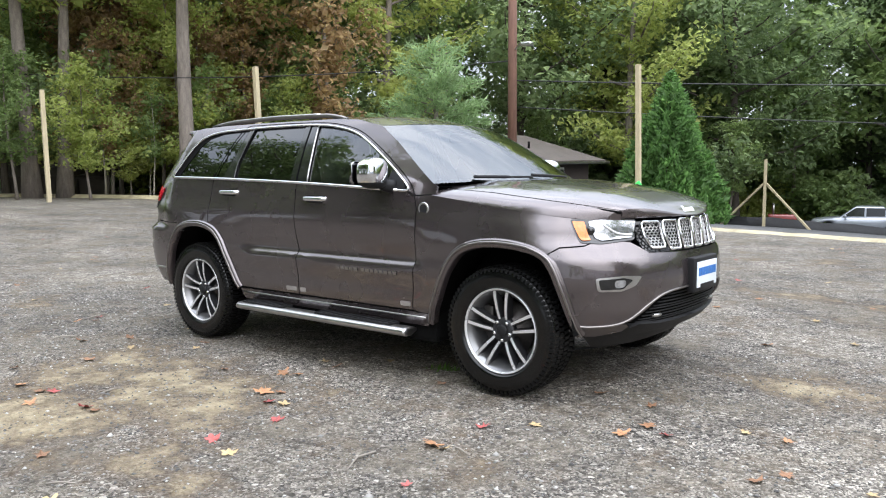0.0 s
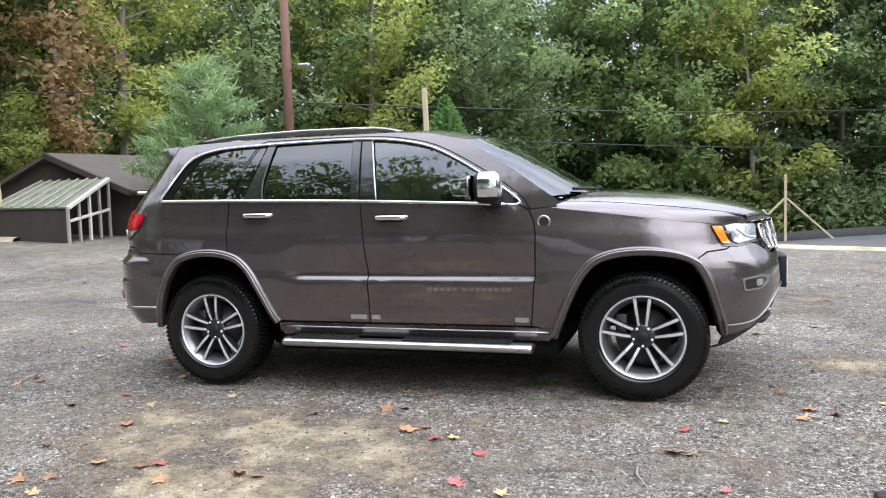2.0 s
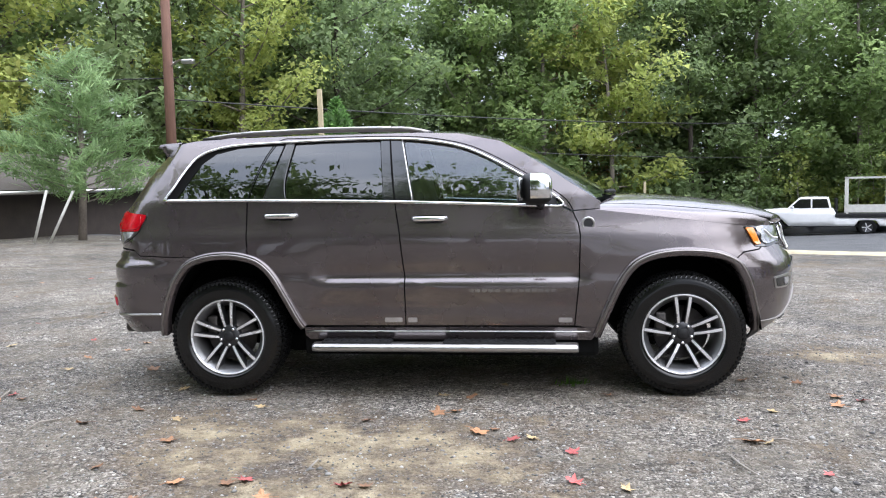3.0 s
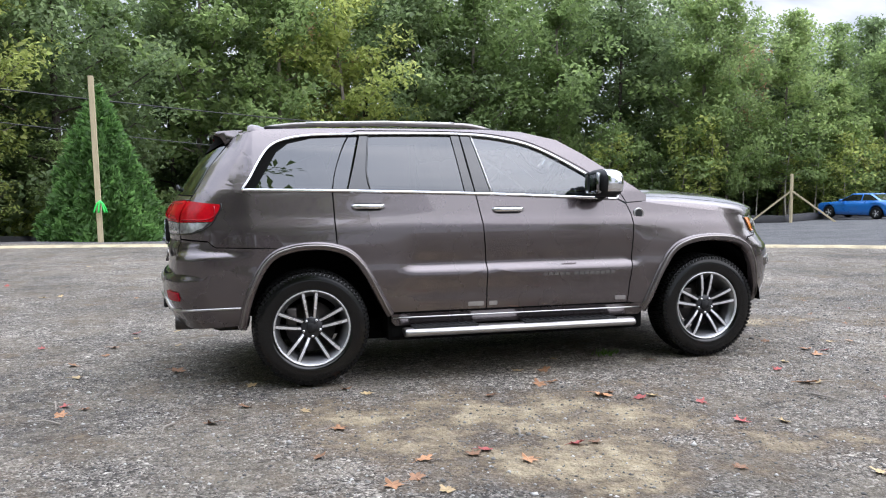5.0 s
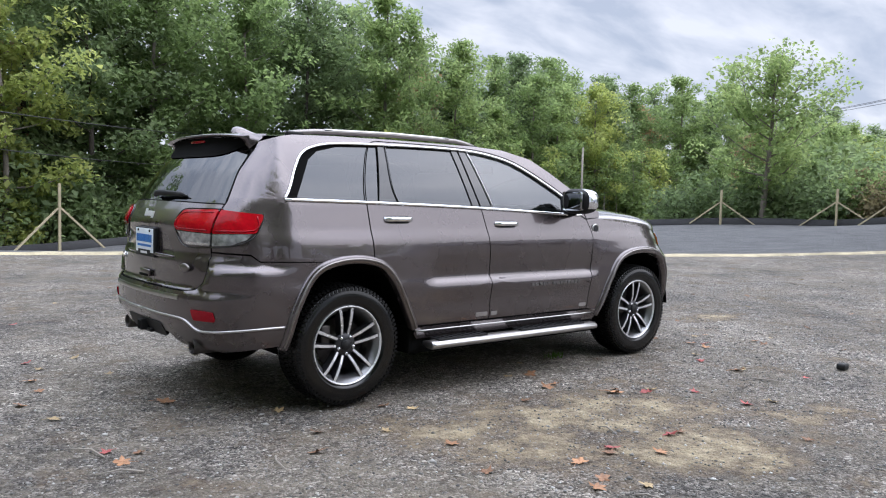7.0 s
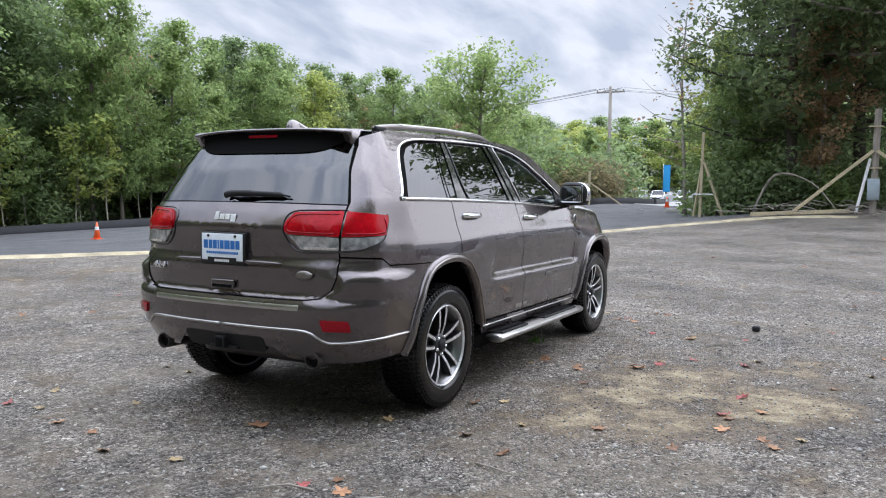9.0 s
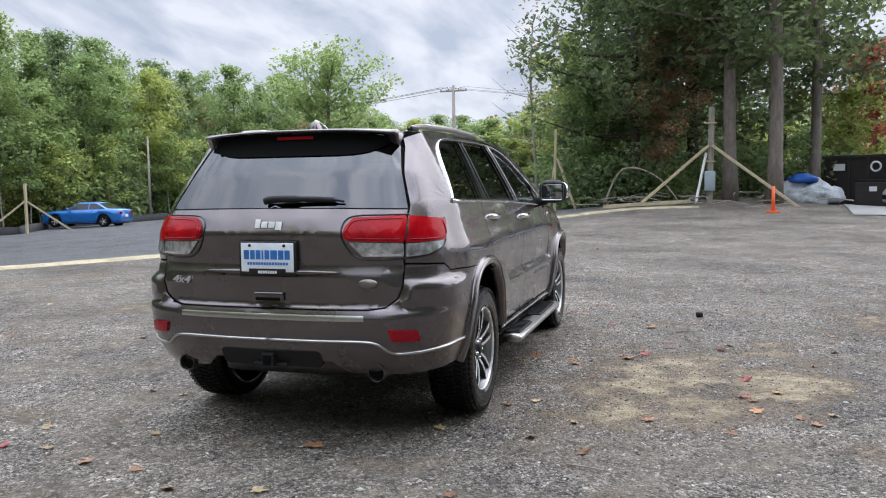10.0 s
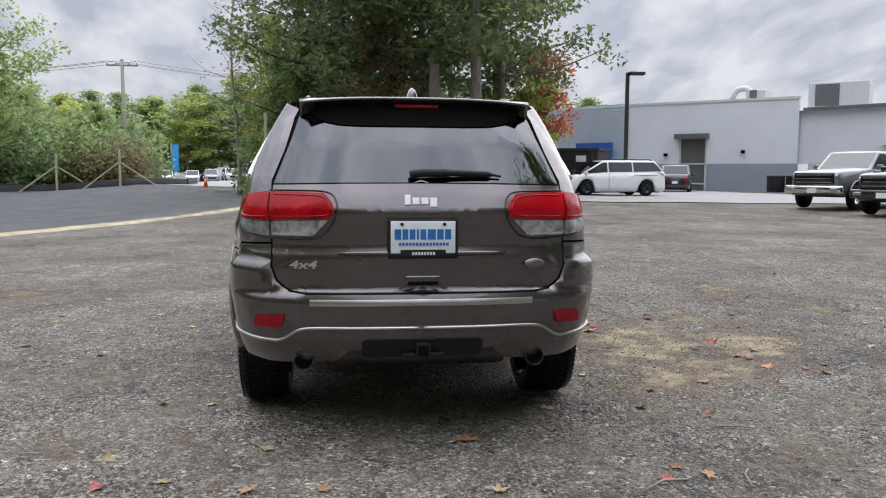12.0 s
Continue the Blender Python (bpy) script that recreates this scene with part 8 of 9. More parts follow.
# containers
BROWN_STEEL = surf("dark_brown_painted_steel", (0.035, 0.028, 0.026), 0.6, 0.2, vary=0.35, scale=2, bump=0.15)
dump = thing("roll_off_container", "large dark brown open waste container", "container")
dm = Matrix.Translation((33.6, -10.6, ground_z(33.6, -10.6))) @ Matrix.Rotation(radians(-32), 4, "Z")
part("body", box(bmesh.new(), 0, 0, 1.15, 2.4, 4.6, 2.1, 0.03, dm), BROWN_STEEL, dump, "", False)
part("rim", box(bmesh.new(), 0, 0, 2.2, 2.55, 4.75, 0.14, 0.02, dm), BROWN_STEEL, dump, "", False)
for k in range(6):
    part("rib", box(bmesh.new(), -1.24, -2.0 + k * 0.8, 1.15, 0.10, 0.12, 2.0, 0.01, dm), BROWN_STEEL, dump, "", False)
for k in (-1.5, 1.6):
    part("notice", box(bmesh.new(), -1.31, k, 1.75, 0.012, 0.5, 0.3, 0.0, dm), WHITE_PAINT, dump, "faded white notice", False)
part("emblem", revolve(bmesh.new(), [(0.16, 0.0), (0.16, 0.02), (0.24, 0.02), (0.24, 0.0)], dm @ Matrix.Translation((-1.33, 0.05, 1.75)) @ Matrix.Rotation(radians(90), 4, "Z"), 24), WHITE_PAINT, dump, "white ring emblem")
bin2 = thing("waste_bin", "smaller dark steel waste bin", "container")
dm2 = Matrix.Translation((31.6, -10.0, ground_z(31.6, -10.0))) @ Matrix.Rotation(radians(-32), 4, "Z")
part("body", box(bmesh.new(), 0, 0, 0.55, 1.2, 1.9, 1.0, 0.04, dm2), BROWN_STEEL, bin2, "", False)
part("lid", box(bmesh.new(), 0.05, 0, 1.1, 1.3, 1.95, 0.10, 0.03, dm2), BLACK, bin2, "black plastic lid")
part("notice", box(bmesh.new(), -0.62, 0.2, 0.75, 0.012, 0.3, 0.2, 0.0, dm2), WHITE_PAINT, bin2, "", False)
for x, y in ((38.7, -25.3), (38.0, -26.1)):
    cart = thing("refuse_cart", "dark wheeled refuse cart against the wall", "bin", "refuse carts by the wall")
    zq = ground_z(x, y)
    part("body", box(bmesh.new(), x, y, zq + 0.5, 0.75, 0.75, 0.9, 0.06), BLACK, cart)
    part("lid", box(bmesh.new(), x, y, zq + 0.98, 0.82, 0.82, 0.08, 0.03), DASH, cart)
mound = bmesh.new()
bmesh.ops.create_icosphere(mound, subdivisions=4, radius=1.0, matrix=Matrix.Translation((31.6, -7.0, ground_z(31.6, -7.0) + 0.25)) @ Matrix.Diagonal((0.9, 1.5, 0.75, 1)))
for v in mound.verts:
    v.co += Vector((0, 0, 1)) * 0.25 * noise.noise(v.co * 1.8) + v.normal * 0.18 * noise.noise(v.co * 3.5)
TARP = surf("pale_crumpled_sheeting", (0.42, 0.45, 0.48), 0.45, vary=0.5, scale=2.2, fine=14, bump=0.6, dist=0.03)
tagged(part("scrap_mound", mound, TARP), "heap of scrap under crumpled pale sheeting", "heap")
mound = bmesh.new()
bmesh.ops.create_icosphere(mound, subdivisions=3, radius=1.0, matrix=Matrix.Translation((31.3, -6.8, ground_z(31.3, -6.8) + 0.95)) @ Matrix.Diagonal((0.5, 0.6, 0.22, 1)))
for v in mound.verts:
    v.co += v.normal * 0.14 * noise.noise(v.co * 4)
tagged(part("blue_tarp", mound, BLUE_SIGN), "crumpled blue tarp on the heap", "tarp")
# distant street: banner and parked cars
BANNER = surf("blue_banner", (0.03, 0.30, 0.62), 0.6, vary=0.1, bump=0.0)
bn = thing("feather_banner", "tall blue feather banner by the street", "banner")
part("cloth", box(bmesh.new(), 96.9, 20.7, 3.2, 0.06, 0.85, 3.4, 0.1), BANNER, bn)
part("mast", tube(bmesh.new(), [(96.9, 21.15, 0.8), (96.9, 21.15, 5.0)], 0.04, 6), SATIN, bn)

# ---- parked vehicles ----
P_BLUE = paint_mat("bright_blue_paint", (0.015, 0.16, 0.55), 0.4, 0.3)
P_WHITE = paint_mat("white_car_paint", (0.72, 0.72, 0.72), 0.0, 0.4)
P_SILVER = paint_mat("silver_car_paint", (0.34, 0.36, 0.40), 0.6, 0.35)
P_BLACK = paint_mat("black_car_paint", (0.012, 0.012, 0.014), 0.2, 0.3)
P_GREY = paint_mat("grey_truck_paint", (0.20, 0.205, 0.215), 0.6, 0.35)
P_RED = paint_mat("dull_red_paint", (0.22, 0.03, 0.025), 0.1, 0.5)


def vehicle(name, label, category, m, L, W, clear, top_line, cabin, roof_z, paint, wheel_r, axles, pillars, group="", bed=None, rim_m=None, shrink=0.80):
    """A parked car: lower body swept from nose (+L/2) to tail, cabin with glass, wheels, lamps. top_line: (x, z) along the bonnet, waist and boot.
    cabin: x of screen base, screen top, rear top, rear base. pillars: x of the side window divisions."""
    root = thing(name, label, category, group)
    hx, hw = L / 2, W / 2
    xs_t, zs_t = zip(*sorted(top_line))

    def top(x):
        return float(np.interp(x, xs_t, zs_t))

    def wid(x, z=0.0):
        u = abs(x) / hx
        return hw * max(0.0, 1 - max(0.0, (u - 0.55) / 0.45) ** 3.0 * 0.22)

    bm = bmesh.new()
    rows = []
    xs = [-hx + 0.0, -hx + 0.06] + list(np.linspace(-hx + 0.16, hx - 0.16, 34)) + [hx - 0.06, hx]
    for x in xs:
        e = 0.10 if abs(x) > hx - 0.01 else (0.03 if abs(x) > hx - 0.08 else 0)
        zt, w = top(x) - e * 0.8, wid(x) - e * 0.5
        arch = 0.0
        for a in axles:
            d = abs(x - a)
            if d < wheel_r * 1.22:
                arch = max(arch, math.sqrt(max(0, (wheel_r * 1.22) ** 2 - d * d)) + wheel_r - clear)
        zb = clear + e + 0.03
        zs = max(zb, clear + arch) if arch else zb
        zs = min(zs, zt - 0.16)
        sec = [(-w * 0.86, zb if not arch else zs), (-w * 0.985, zs), (-w, zs + (zt - zs) * 0.30), (-w * 0.99, zs + (zt - zs) * 0.62), (-w * 0.955, zt - 0.05), (-w * 0.88, zt), (0, zt + 0.03),
               (w * 0.88, zt), (w * 0.955, zt - 0.05), (w * 0.99, zs + (zt - zs) * 0.62), (w, zs + (zt - zs) * 0.30), (w * 0.985, zs), (w * 0.86, zb if not arch else zs)]
        rows.append([bm.verts.new((x, y, z)) for y, z in sec])
    for a, b in zip(rows, rows[1:]):
        for k in range(len(a)):
            bm.faces.new((a[k], a[(k + 1) % len(a)], b[(k + 1) % len(a)], b[k]))
    bm.faces.new(rows[0]), bm.faces.new(rows[-1][::-1])
    bmesh.ops.recalc_face_normals(bm, faces=bm.faces[:])
    bm.transform(m)
    part("body", bm, paint, root)
    # cabin
    fb, ft, rt, rb = cabin

    def cab(x_base, x_top, f, y_side):
        """A point on the cabin: f from waist (0) to roof (1)."""
        x = x_base + (x_top - x_base) * f
        zb = top(x_base) - 0.04
        z = zb + (roof_z - zb) * f
        w = hw * (0.93 + (shrink - 0.93) * f)
        return Vector((x, y_side * w, z))

    bm = bmesh.new()
    cols = []
    n = 16
    for i in range(n + 1):
        s = i / n
        xb, xt = fb + (rb - fb) * s, ft + (rt - ft) * s
        crown = 0.045 * math.sin(math.pi * (0.12 + 0.76 * s))
        ring = [cab(xb, xt, f, -1) for f in (0, 0.4, 0.8, 0.95)]
        t = cab(xb, xt, 1.0, 0)
        w = hw * shrink
        ring += [Vector((t.x, -w * 0.86, roof_z + 0.01)), Vector((t.x, 0, roof_z + crown)), Vector((t.x, w * 0.86, roof_z + 0.01))]
        ring += [cab(xb, xt, f, 1) for f in (0.95, 0.8, 0.4, 0)]
        cols.append([bm.verts.new(v) for v in ring])
    for a, b in zip(cols, cols[1:]):
        for k in range(len(a) - 1):
            bm.faces.new((a[k], a[k + 1], b[k + 1], b[k]))
    bm.faces.new(cols[0]), bm.faces.new(cols[-1][::-1])
    bmesh.ops.recalc_face_normals(bm, faces=bm.faces[:])
    bm.transform(m)
    part("cabin", bm, paint, root)

    def pane(pts, nm="window"):
        b2 = bmesh.new()
        b2.faces.new([b2.verts.new(p) for p in pts])
        r = bmesh.ops.extrude_face_region(b2, geom=b2.faces[:])
        c = sum((Vector(p) for p in pts), Vector()) / len(pts)
        nn = (Vector(pts[1]) - Vector(pts[0])).cross(Vector(pts[2]) - Vector(pts[0])).normalized()
        if nn.dot(c - Vector(((fb + rb) / 2, 0, (roof_z + top(fb)) / 2))) < 0:
            nn = -nn
        for v in b2.verts:
            v.co += nn * 0.003
        bmesh.ops.translate(b2, verts=[v for v in r["geom"] if isinstance(v, bmesh.types.BMVert)], vec=nn * 0.010)
        bmesh.ops.recalc_face_normals(b2, faces=b2.faces[:])
        b2.transform(m)
        part(nm, b2, GLOSS_BLACK, root, "dark car glass", False)

    def s_of(x, f):
        # the cabin column whose side passes x at height f
        a = fb + (ft - fb) * f
        b = rb + (rt - rb) * f
        return (x - a) / (b - a)

    def side_pt(x, f, sg):
        s = s_of(x, f)
        return cab(fb + (rb - fb) * s, ft + (rt - ft) * s, f, sg)

    for sg in (-1, 1):
        edges = [None] + list(pillars) + [None]
        for a, b in zip(edges, edges[1:]):
            lo0 = (fb + (ft - fb) * 0.12 - 0.10) if a is None else a - 0.04
            hi0 = (fb + (ft - fb) * 0.86 - 0.10) if a is None else a - 0.04
            lo1 = (rb + (rt - rb) * 0.12 + 0.10) if b is None else b + 0.04
            hi1 = (rb + (rt - rb) * 0.86 + 0.10) if b is None else b + 0.04
            pane([side_pt(lo0, 0.12, sg), side_pt(lo1, 0.12, sg), side_pt(hi1, 0.86, sg), side_pt(hi0, 0.86, sg)])
    pane([cab(fb, ft, 0.08, -0.9), cab(fb, ft, 0.08, 0.9), cab(fb, ft, 0.92, 0.9), cab(fb, ft, 0.92, -0.9)], "windscreen")
    pane([cab(rb, rt, 0.15, -0.85), cab(rb, rt, 0.15, 0.85), cab(rb, rt, 0.88, 0.85), cab(rb, rt, 0.88, -0.85)], "rear_window")
    # wheels
    for a in axles:
        for sg in (-1, 1):
            mw = m @ Matrix.Translation((a, sg * (hw - 0.13), wheel_r)) @ Matrix.Diagonal((1, sg, 1, 1))
            b2 = revolve(bmesh.new(), [(wheel_r * 0.60, 0.10), (wheel_r * 0.86, 0.125), (wheel_r * 0.97, 0.09), (wheel_r, 0.05), (wheel_r, -0.08), (wheel_r * 0.9, -0.11), (0.02, -0.11)], mw, 28)
            ty = part("tyre", b2, RUBBER, root)
            b2 = revolve(bmesh.new(), [(wheel_r * 0.62, 0.09), (wheel_r * 0.60, 0.105), (wheel_r * 0.52, 0.06), (0.02, 0.055)], mw, 28)
            rm = part("rim", b2, rim_m or RIM_DARK, ty)
            b2 = bmesh.new()
            for k in range(5):
                box(b2, wheel_r * 0.30, 0.075, 0, wheel_r * 0.56, 0.02, wheel_r * 0.11, 0.0, mw @ Matrix.Rotation(k * math.tau / 5, 4, "Y"))
            part("spoke_star", b2, rim_m or RIM_FACE, ty, "", False)
    # lamps and plates
    for sg in (-1, 1):
        w = wid(hx) * 0.80
        part("headlamp", box(bmesh.new(), hx - 0.10, sg * w, top(hx - 0.05) - 0.14, 0.22, 0.30, 0.13, 0.03, m), CLEAR_LENS, root)
        part("tail_lamp", box(bmesh.new(), -hx + 0.08, sg * w, top(-hx + 0.05) - 0.18, 0.18, 0.26, 0.16, 0.03, m), RED_LENS, root)
        part("door_mirror", box(bmesh.new(), fb - 0.32, sg * (hw + 0.10), top(fb) + 0.06, 0.12, 0.20, 0.14, 0.03, m), paint, root)
    part("front_grille", box(bmesh.new(), hx - 0.01, 0, (top(hx) + clear) / 2 + 0.02, 0.05, W * 0.55, (top(hx) - clear) * 0.38, 0.02, m), BLACK, root)
    part("rear_plate", box(bmesh.new(), -hx - 0.005, 0, (top(-hx) + clear) / 2 + 0.05, 0.02, 0.32, 0.16, 0.01, m), WHITE_PAINT, root, "", False)
    part("sill", box(bmesh.new(), 0, 0, clear + 0.03, L * 0.86, W * 0.84, 0.10, 0.02, m), BLACK, root, "", False)
    return root


def parked(x, y, heading, dz=0.0):
    return Matrix.Translation((x, y, ground_z(x, y) + 0.02 + dz)) @ Matrix.Rotation(radians(heading), 4, "Z")


vehicle("coupe", "bright blue muscle coupe parked on the asphalt", "car", parked(32.6, 31.5, 101), 4.8, 1.88, 0.20,
        [(2.5, 0.80), (2.2, 0.88), (0.9, 0.98), (0.0, 1.0), (-1.2, 1.04), (-1.7, 1.06), (-2.45, 1.0), (-2.5, 0.92)], (0.95, 0.10, -0.95, -1.75), 1.42, P_BLUE, 0.35, (1.5, -1.45), (-0.55,), shrink=0.72)
vehicle("sedan", "silver sedan parked below the lot's edge", "car", parked(-4.1, 37.4, 188, 0.0), 4.5, 1.78, 0.18,
        [(2.3, 0.72), (2.0, 0.82), (0.9, 0.93), (0, 0.95), (-1.4, 0.98), (-2.2, 0.98), (-2.3, 0.85)], (1.0, 0.25, -0.85, -1.55), 1.44, P_SILVER, 0.32, (1.42, -1.32), (-0.15, -1.0))
mv = vehicle("minivan", "white minivan with dark wheels parked by the drive", "car", parked(31.1, -12.4, 96, 0.0), 5.15, 2.0, 0.18,
        [(2.57, 0.70), (2.45, 0.82), (2.1, 0.94), (1.7, 1.02), (0.8, 1.08), (-1.5, 1.12), (-2.35, 1.16), (-2.57, 0.98)], (1.95, 0.62, -1.95, -2.48), 1.66, P_WHITE, 0.36, (1.55, -1.50), (0.45, -0.80), rim_m=GLOSS_BLACK, shrink=0.76)
m = parked(31.1, -12.4, 96, 0.0)
for sg in (-1, 1):
    part("roof_rail", tube(bmesh.new(), [m @ Vector((x, sg * 0.66, z)) for x, z in ((0.55, 1.665), (0.40, 1.715), (-1.75, 1.715), (-1.90, 1.665))], 0.022, 6), BLACK, mv)
    part("door_seam", tube(bmesh.new(), [m @ Vector((0.45, sg * 1.003, z)) for z in (0.34, 1.05)], 0.008, 5), GAP, mv)
    part("slide_rail", tube(bmesh.new(), [m @ Vector((x, sg * 1.003, 0.98)) for x in (-0.80, -2.05)], 0.010, 5), GAP, mv)
    for x in (0.28, -0.62):
        part("door_handle", tube(bmesh.new(), [m @ Vector((x, sg * 1.012, 0.93)), m @ Vector((x - 0.2, sg * 1.012, 0.93))], 0.016, 6), WHITE_PAINT, mv)
vehicle("crossover", "black crossover parked by the rolling door", "car", parked(41.3, -20.2, -25, -0.05), 4.6, 1.85, 0.22,
        [(2.3, 0.85), (2.0, 0.95), (0.9, 1.06), (-2.1, 1.12), (-2.3, 0.95)], (1.0, 0.35, -1.55, -2.1), 1.66, P_BLACK, 0.36, (1.40, -1.35), (-0.1, -0.95), rim_m=GLOSS_BLACK)


def pickup(x, y, heading, paint, label):
    m = parked(x, y, heading)
    t = vehicle("pickup_truck", label, "truck", m, 5.95, 2.05, 0.42,
                [(2.97, 1.22), (2.7, 1.28), (1.3, 1.38), (0.8, 1.36), (-0.95, 1.36), (-1.0, 1.38), (-2.9, 1.38), (-2.97, 1.25)], (1.2, 0.45, -0.85, -1.0), 1.96, paint, 0.43, (2.0, -1.75), (0.05,), "pickup trucks in a row", rim_m=CHROME, shrink=0.84)
    g = part("chrome_grille", box(bmesh.new(), 2.96, 0, 1.01, 0.10, 1.42, 0.42, 0.05, m), GLOSS_BLACK, t, "black grille with bright bars")
    for k in range(3):
        part("grille_bar", box(bmesh.new(), 3.0, 0, 0.90 + k * 0.12, 0.06, 1.24, 0.022, 0.0, m), SATIN, g, "", False)
    part("front_bumper", box(bmesh.new(), 2.98, 0, 0.66, 0.22, 1.98, 0.26, 0.06, m), CHROME if paint is P_GREY else P_BLACK, t, "heavy front bumper")
    part("front_plate", box(bmesh.new(), 3.10, 0.0, 0.62, 0.02, 0.31, 0.16, 0.0, m), WHITE_PAINT, t, "", False)
    for sg in (-1, 1):
        part("fog_lamp", box(bmesh.new(), 3.08, sg * 0.75, 0.66, 0.05, 0.26, 0.12, 0.03, m), CLEAR_LENS, t)
        part("wheel_flare", tube(bmesh.new(), [m @ Vector((2.0 + 0.53 * math.cos(a), sg * 1.0, 0.43 + 0.53 * math.sin(a))) for a in np.linspace(0.1, 3.04, 14)], 0.035, 6), paint, t)
    return t


pickup(20.4, -18.0, 118, P_GREY, "grey heavy pickup truck with a chrome bumper")
pickup(17.0, -18.2, 116, P_BLACK, "black heavy pickup truck parked in a row")
# white flatbed truck with a timber rack
m = parked(15.3, 37.9, 163)
fl = vehicle("flatbed_truck", "white crew-cab flatbed truck carrying a timber rack", "truck", m, 6.6, 2.0, 0.45,
             [(3.3, 1.20), (3.0, 1.30), (1.9, 1.38), (1.5, 1.38), (-0.5, 1.38), (-0.55, 0.95), (-3.3, 0.92)], (1.75, 1.1, -0.25, -0.40), 1.95, P_WHITE, 0.42, (2.25, -2.0), (0.55,), shrink=0.84)
part("flat_bed", box(bmesh.new(), -2.0, 0, 1.02, 2.9, 2.1, 0.16, 0.02, m), BLACK, fl, "black steel bed", False)
part("headboard", box(bmesh.new(), -0.62, 0, 1.45, 0.08, 1.9, 0.9, 0.02, m), BLACK, fl, "", False)
for a in (-1.1, -3.0):
    for sg in (-1, 1):
        part("rack_post", box(bmesh.new(), a, sg * 0.9, 2.0, 0.09, 0.09, 1.9, 0.0, m), TRIM_WHITE, fl, "", False)
for sg in (-1, 1):
    part("rack_rail", box(bmesh.new(), -2.05, sg * 0.9, 2.92, 2.0, 0.09, 0.09, 0.0, m), TRIM_WHITE, fl, "", False)
    part("rack_rail", box(bmesh.new(), -2.05, sg * 0.9, 1.35, 2.0, 0.06, 0.35, 0.0, m), TRIM_WHITE, fl, "", False)
tr = thing("utility_tractor", "small red utility cart near the fence", "cart")
mt = parked(-7.35, 35.9, 20)
part("body", box(bmesh.new(), 0, 0, 0.45, 1.3, 0.8, 0.5, 0.08, mt), P_RED, tr)
part("roll_bar", tube(bmesh.new(), [mt @ Vector(p) for p in ((-0.4, -0.35, 0.6), (-0.4, -0.35, 1.2), (-0.4, 0.35, 1.2), (-0.4, 0.35, 0.6))], 0.03, 6), SATIN, tr)
for sx in (-0.45, 0.45):
    for sy in (-0.42, 0.42):
        part("wheel", revolve(bmesh.new(), [(0.05, 0.07), (0.2, 0.08), (0.24, 0.04), (0.24, -0.04), (0.05, -0.08)], mt @ Matrix.Translation((sx, sy, 0.24)), 16), RUBBER, tr)
# cars along the distant street
for i, (y, pm, c) in enumerate(((22.5, P_WHITE, "white"), (19.4, P_WHITE, "white"), (17.0, P_SILVER, "silver"), (14.6, P_WHITE, "white"), (25.5, P_SILVER, "silver"), (12.0, P_SILVER, "silver"))):
    vehicle("parked_car", c + " car parked along the distant street", "car", parked(100.5 + 0.6 * (i % 2), y, 185 + 4 * i, 0.2), 4.6, 1.85, 0.2,
            [(2.3, 0.8), (1.0, 1.0), (-2.1, 1.05), (-2.3, 0.9)], (1.0, 0.35, -1.3, -1.9), 1.6, pm, 0.34, (1.4, -1.35), (-0.1,), "cars along the street")

# ---- on the ground ----
rng = np.random.default_rng(5)
LITTER = []
for k, (c1, nm) in enumerate((((0.36, 0.185, 0.09), "orange-brown"), ((0.24, 0.125, 0.065), "brown"), ((0.42, 0.10, 0.09), "red"), ((0.42, 0.31, 0.16), "tan"))):
    LITTER.append((surf("dry_leaf_" + "abcd"[k], c1, 0.6, vary=0.3, scale=30, fine=120, bump=0.2, dist=0.002, per_object=0.25), nm))


def maple_leaf(mesh_name, seed, lobes=5):
    """A curled five-lobed leaf with a stalk."""
    r2 = np.random.default_rng(seed)
    bm = bmesh.new()
    n = lobes * 4
    c = bm.verts.new((0, 0, 0.004))
    ring = []
    for k in range(n):
        th = k / n * math.tau
        ph = (k % 4)
        r = (1.0, 0.72, 0.50, 0.74)[ph] * (1.0 + 0.2 * r2.normal() * 0.5) * (0.75 if k > n * 0.55 and k < n * 0.75 else 1.0)
        ring.append(bm.verts.new((r * 0.05 * math.cos(th), r * 0.05 * math.sin(th), 0.005 + 0.009 * abs(r2.normal()) * r * r)))
    for k in range(n):
        bm.faces.new((c, ring[k], ring[(k + 1) % n]))
    tube(bm, [(0, 0, 0.004), (-0.04, 0.006, 0.008), (-0.075, 0.0, 0.004)], [0.0016, 0.0014, 0.001], 4, False)
    me = bpy.data.meshes.new(mesh_name)
    bm.to_mesh(me)
    bm.free()
    return me


leaf_shapes = [[], [], [], []]
for c in range(4):
    for s in range(3):
        me = maple_leaf("fallen_leaf", 10 * c + s)
        me.materials.append(LITTER[c][0])
        leaf_shapes[c].append(me)


def fallen_leaf(x, y, c, size=1.0):
    ob = new("fallen_leaf", leaf_shapes[c][rng.integers(3)])
    ob.matrix_basis = Matrix.Translation((x, y, ground_z(x, y) + 0.004)) @ Euler((rng.normal() * 0.15, rng.normal() * 0.15, rng.random() * 6.28)).to_matrix().to_4x4() @ Matrix.Scale(size, 4)
    tagged(ob, "dry curled " + LITTER[c][1] + " leaf lying on gravel", "leaf", "fallen leaves on the lot")


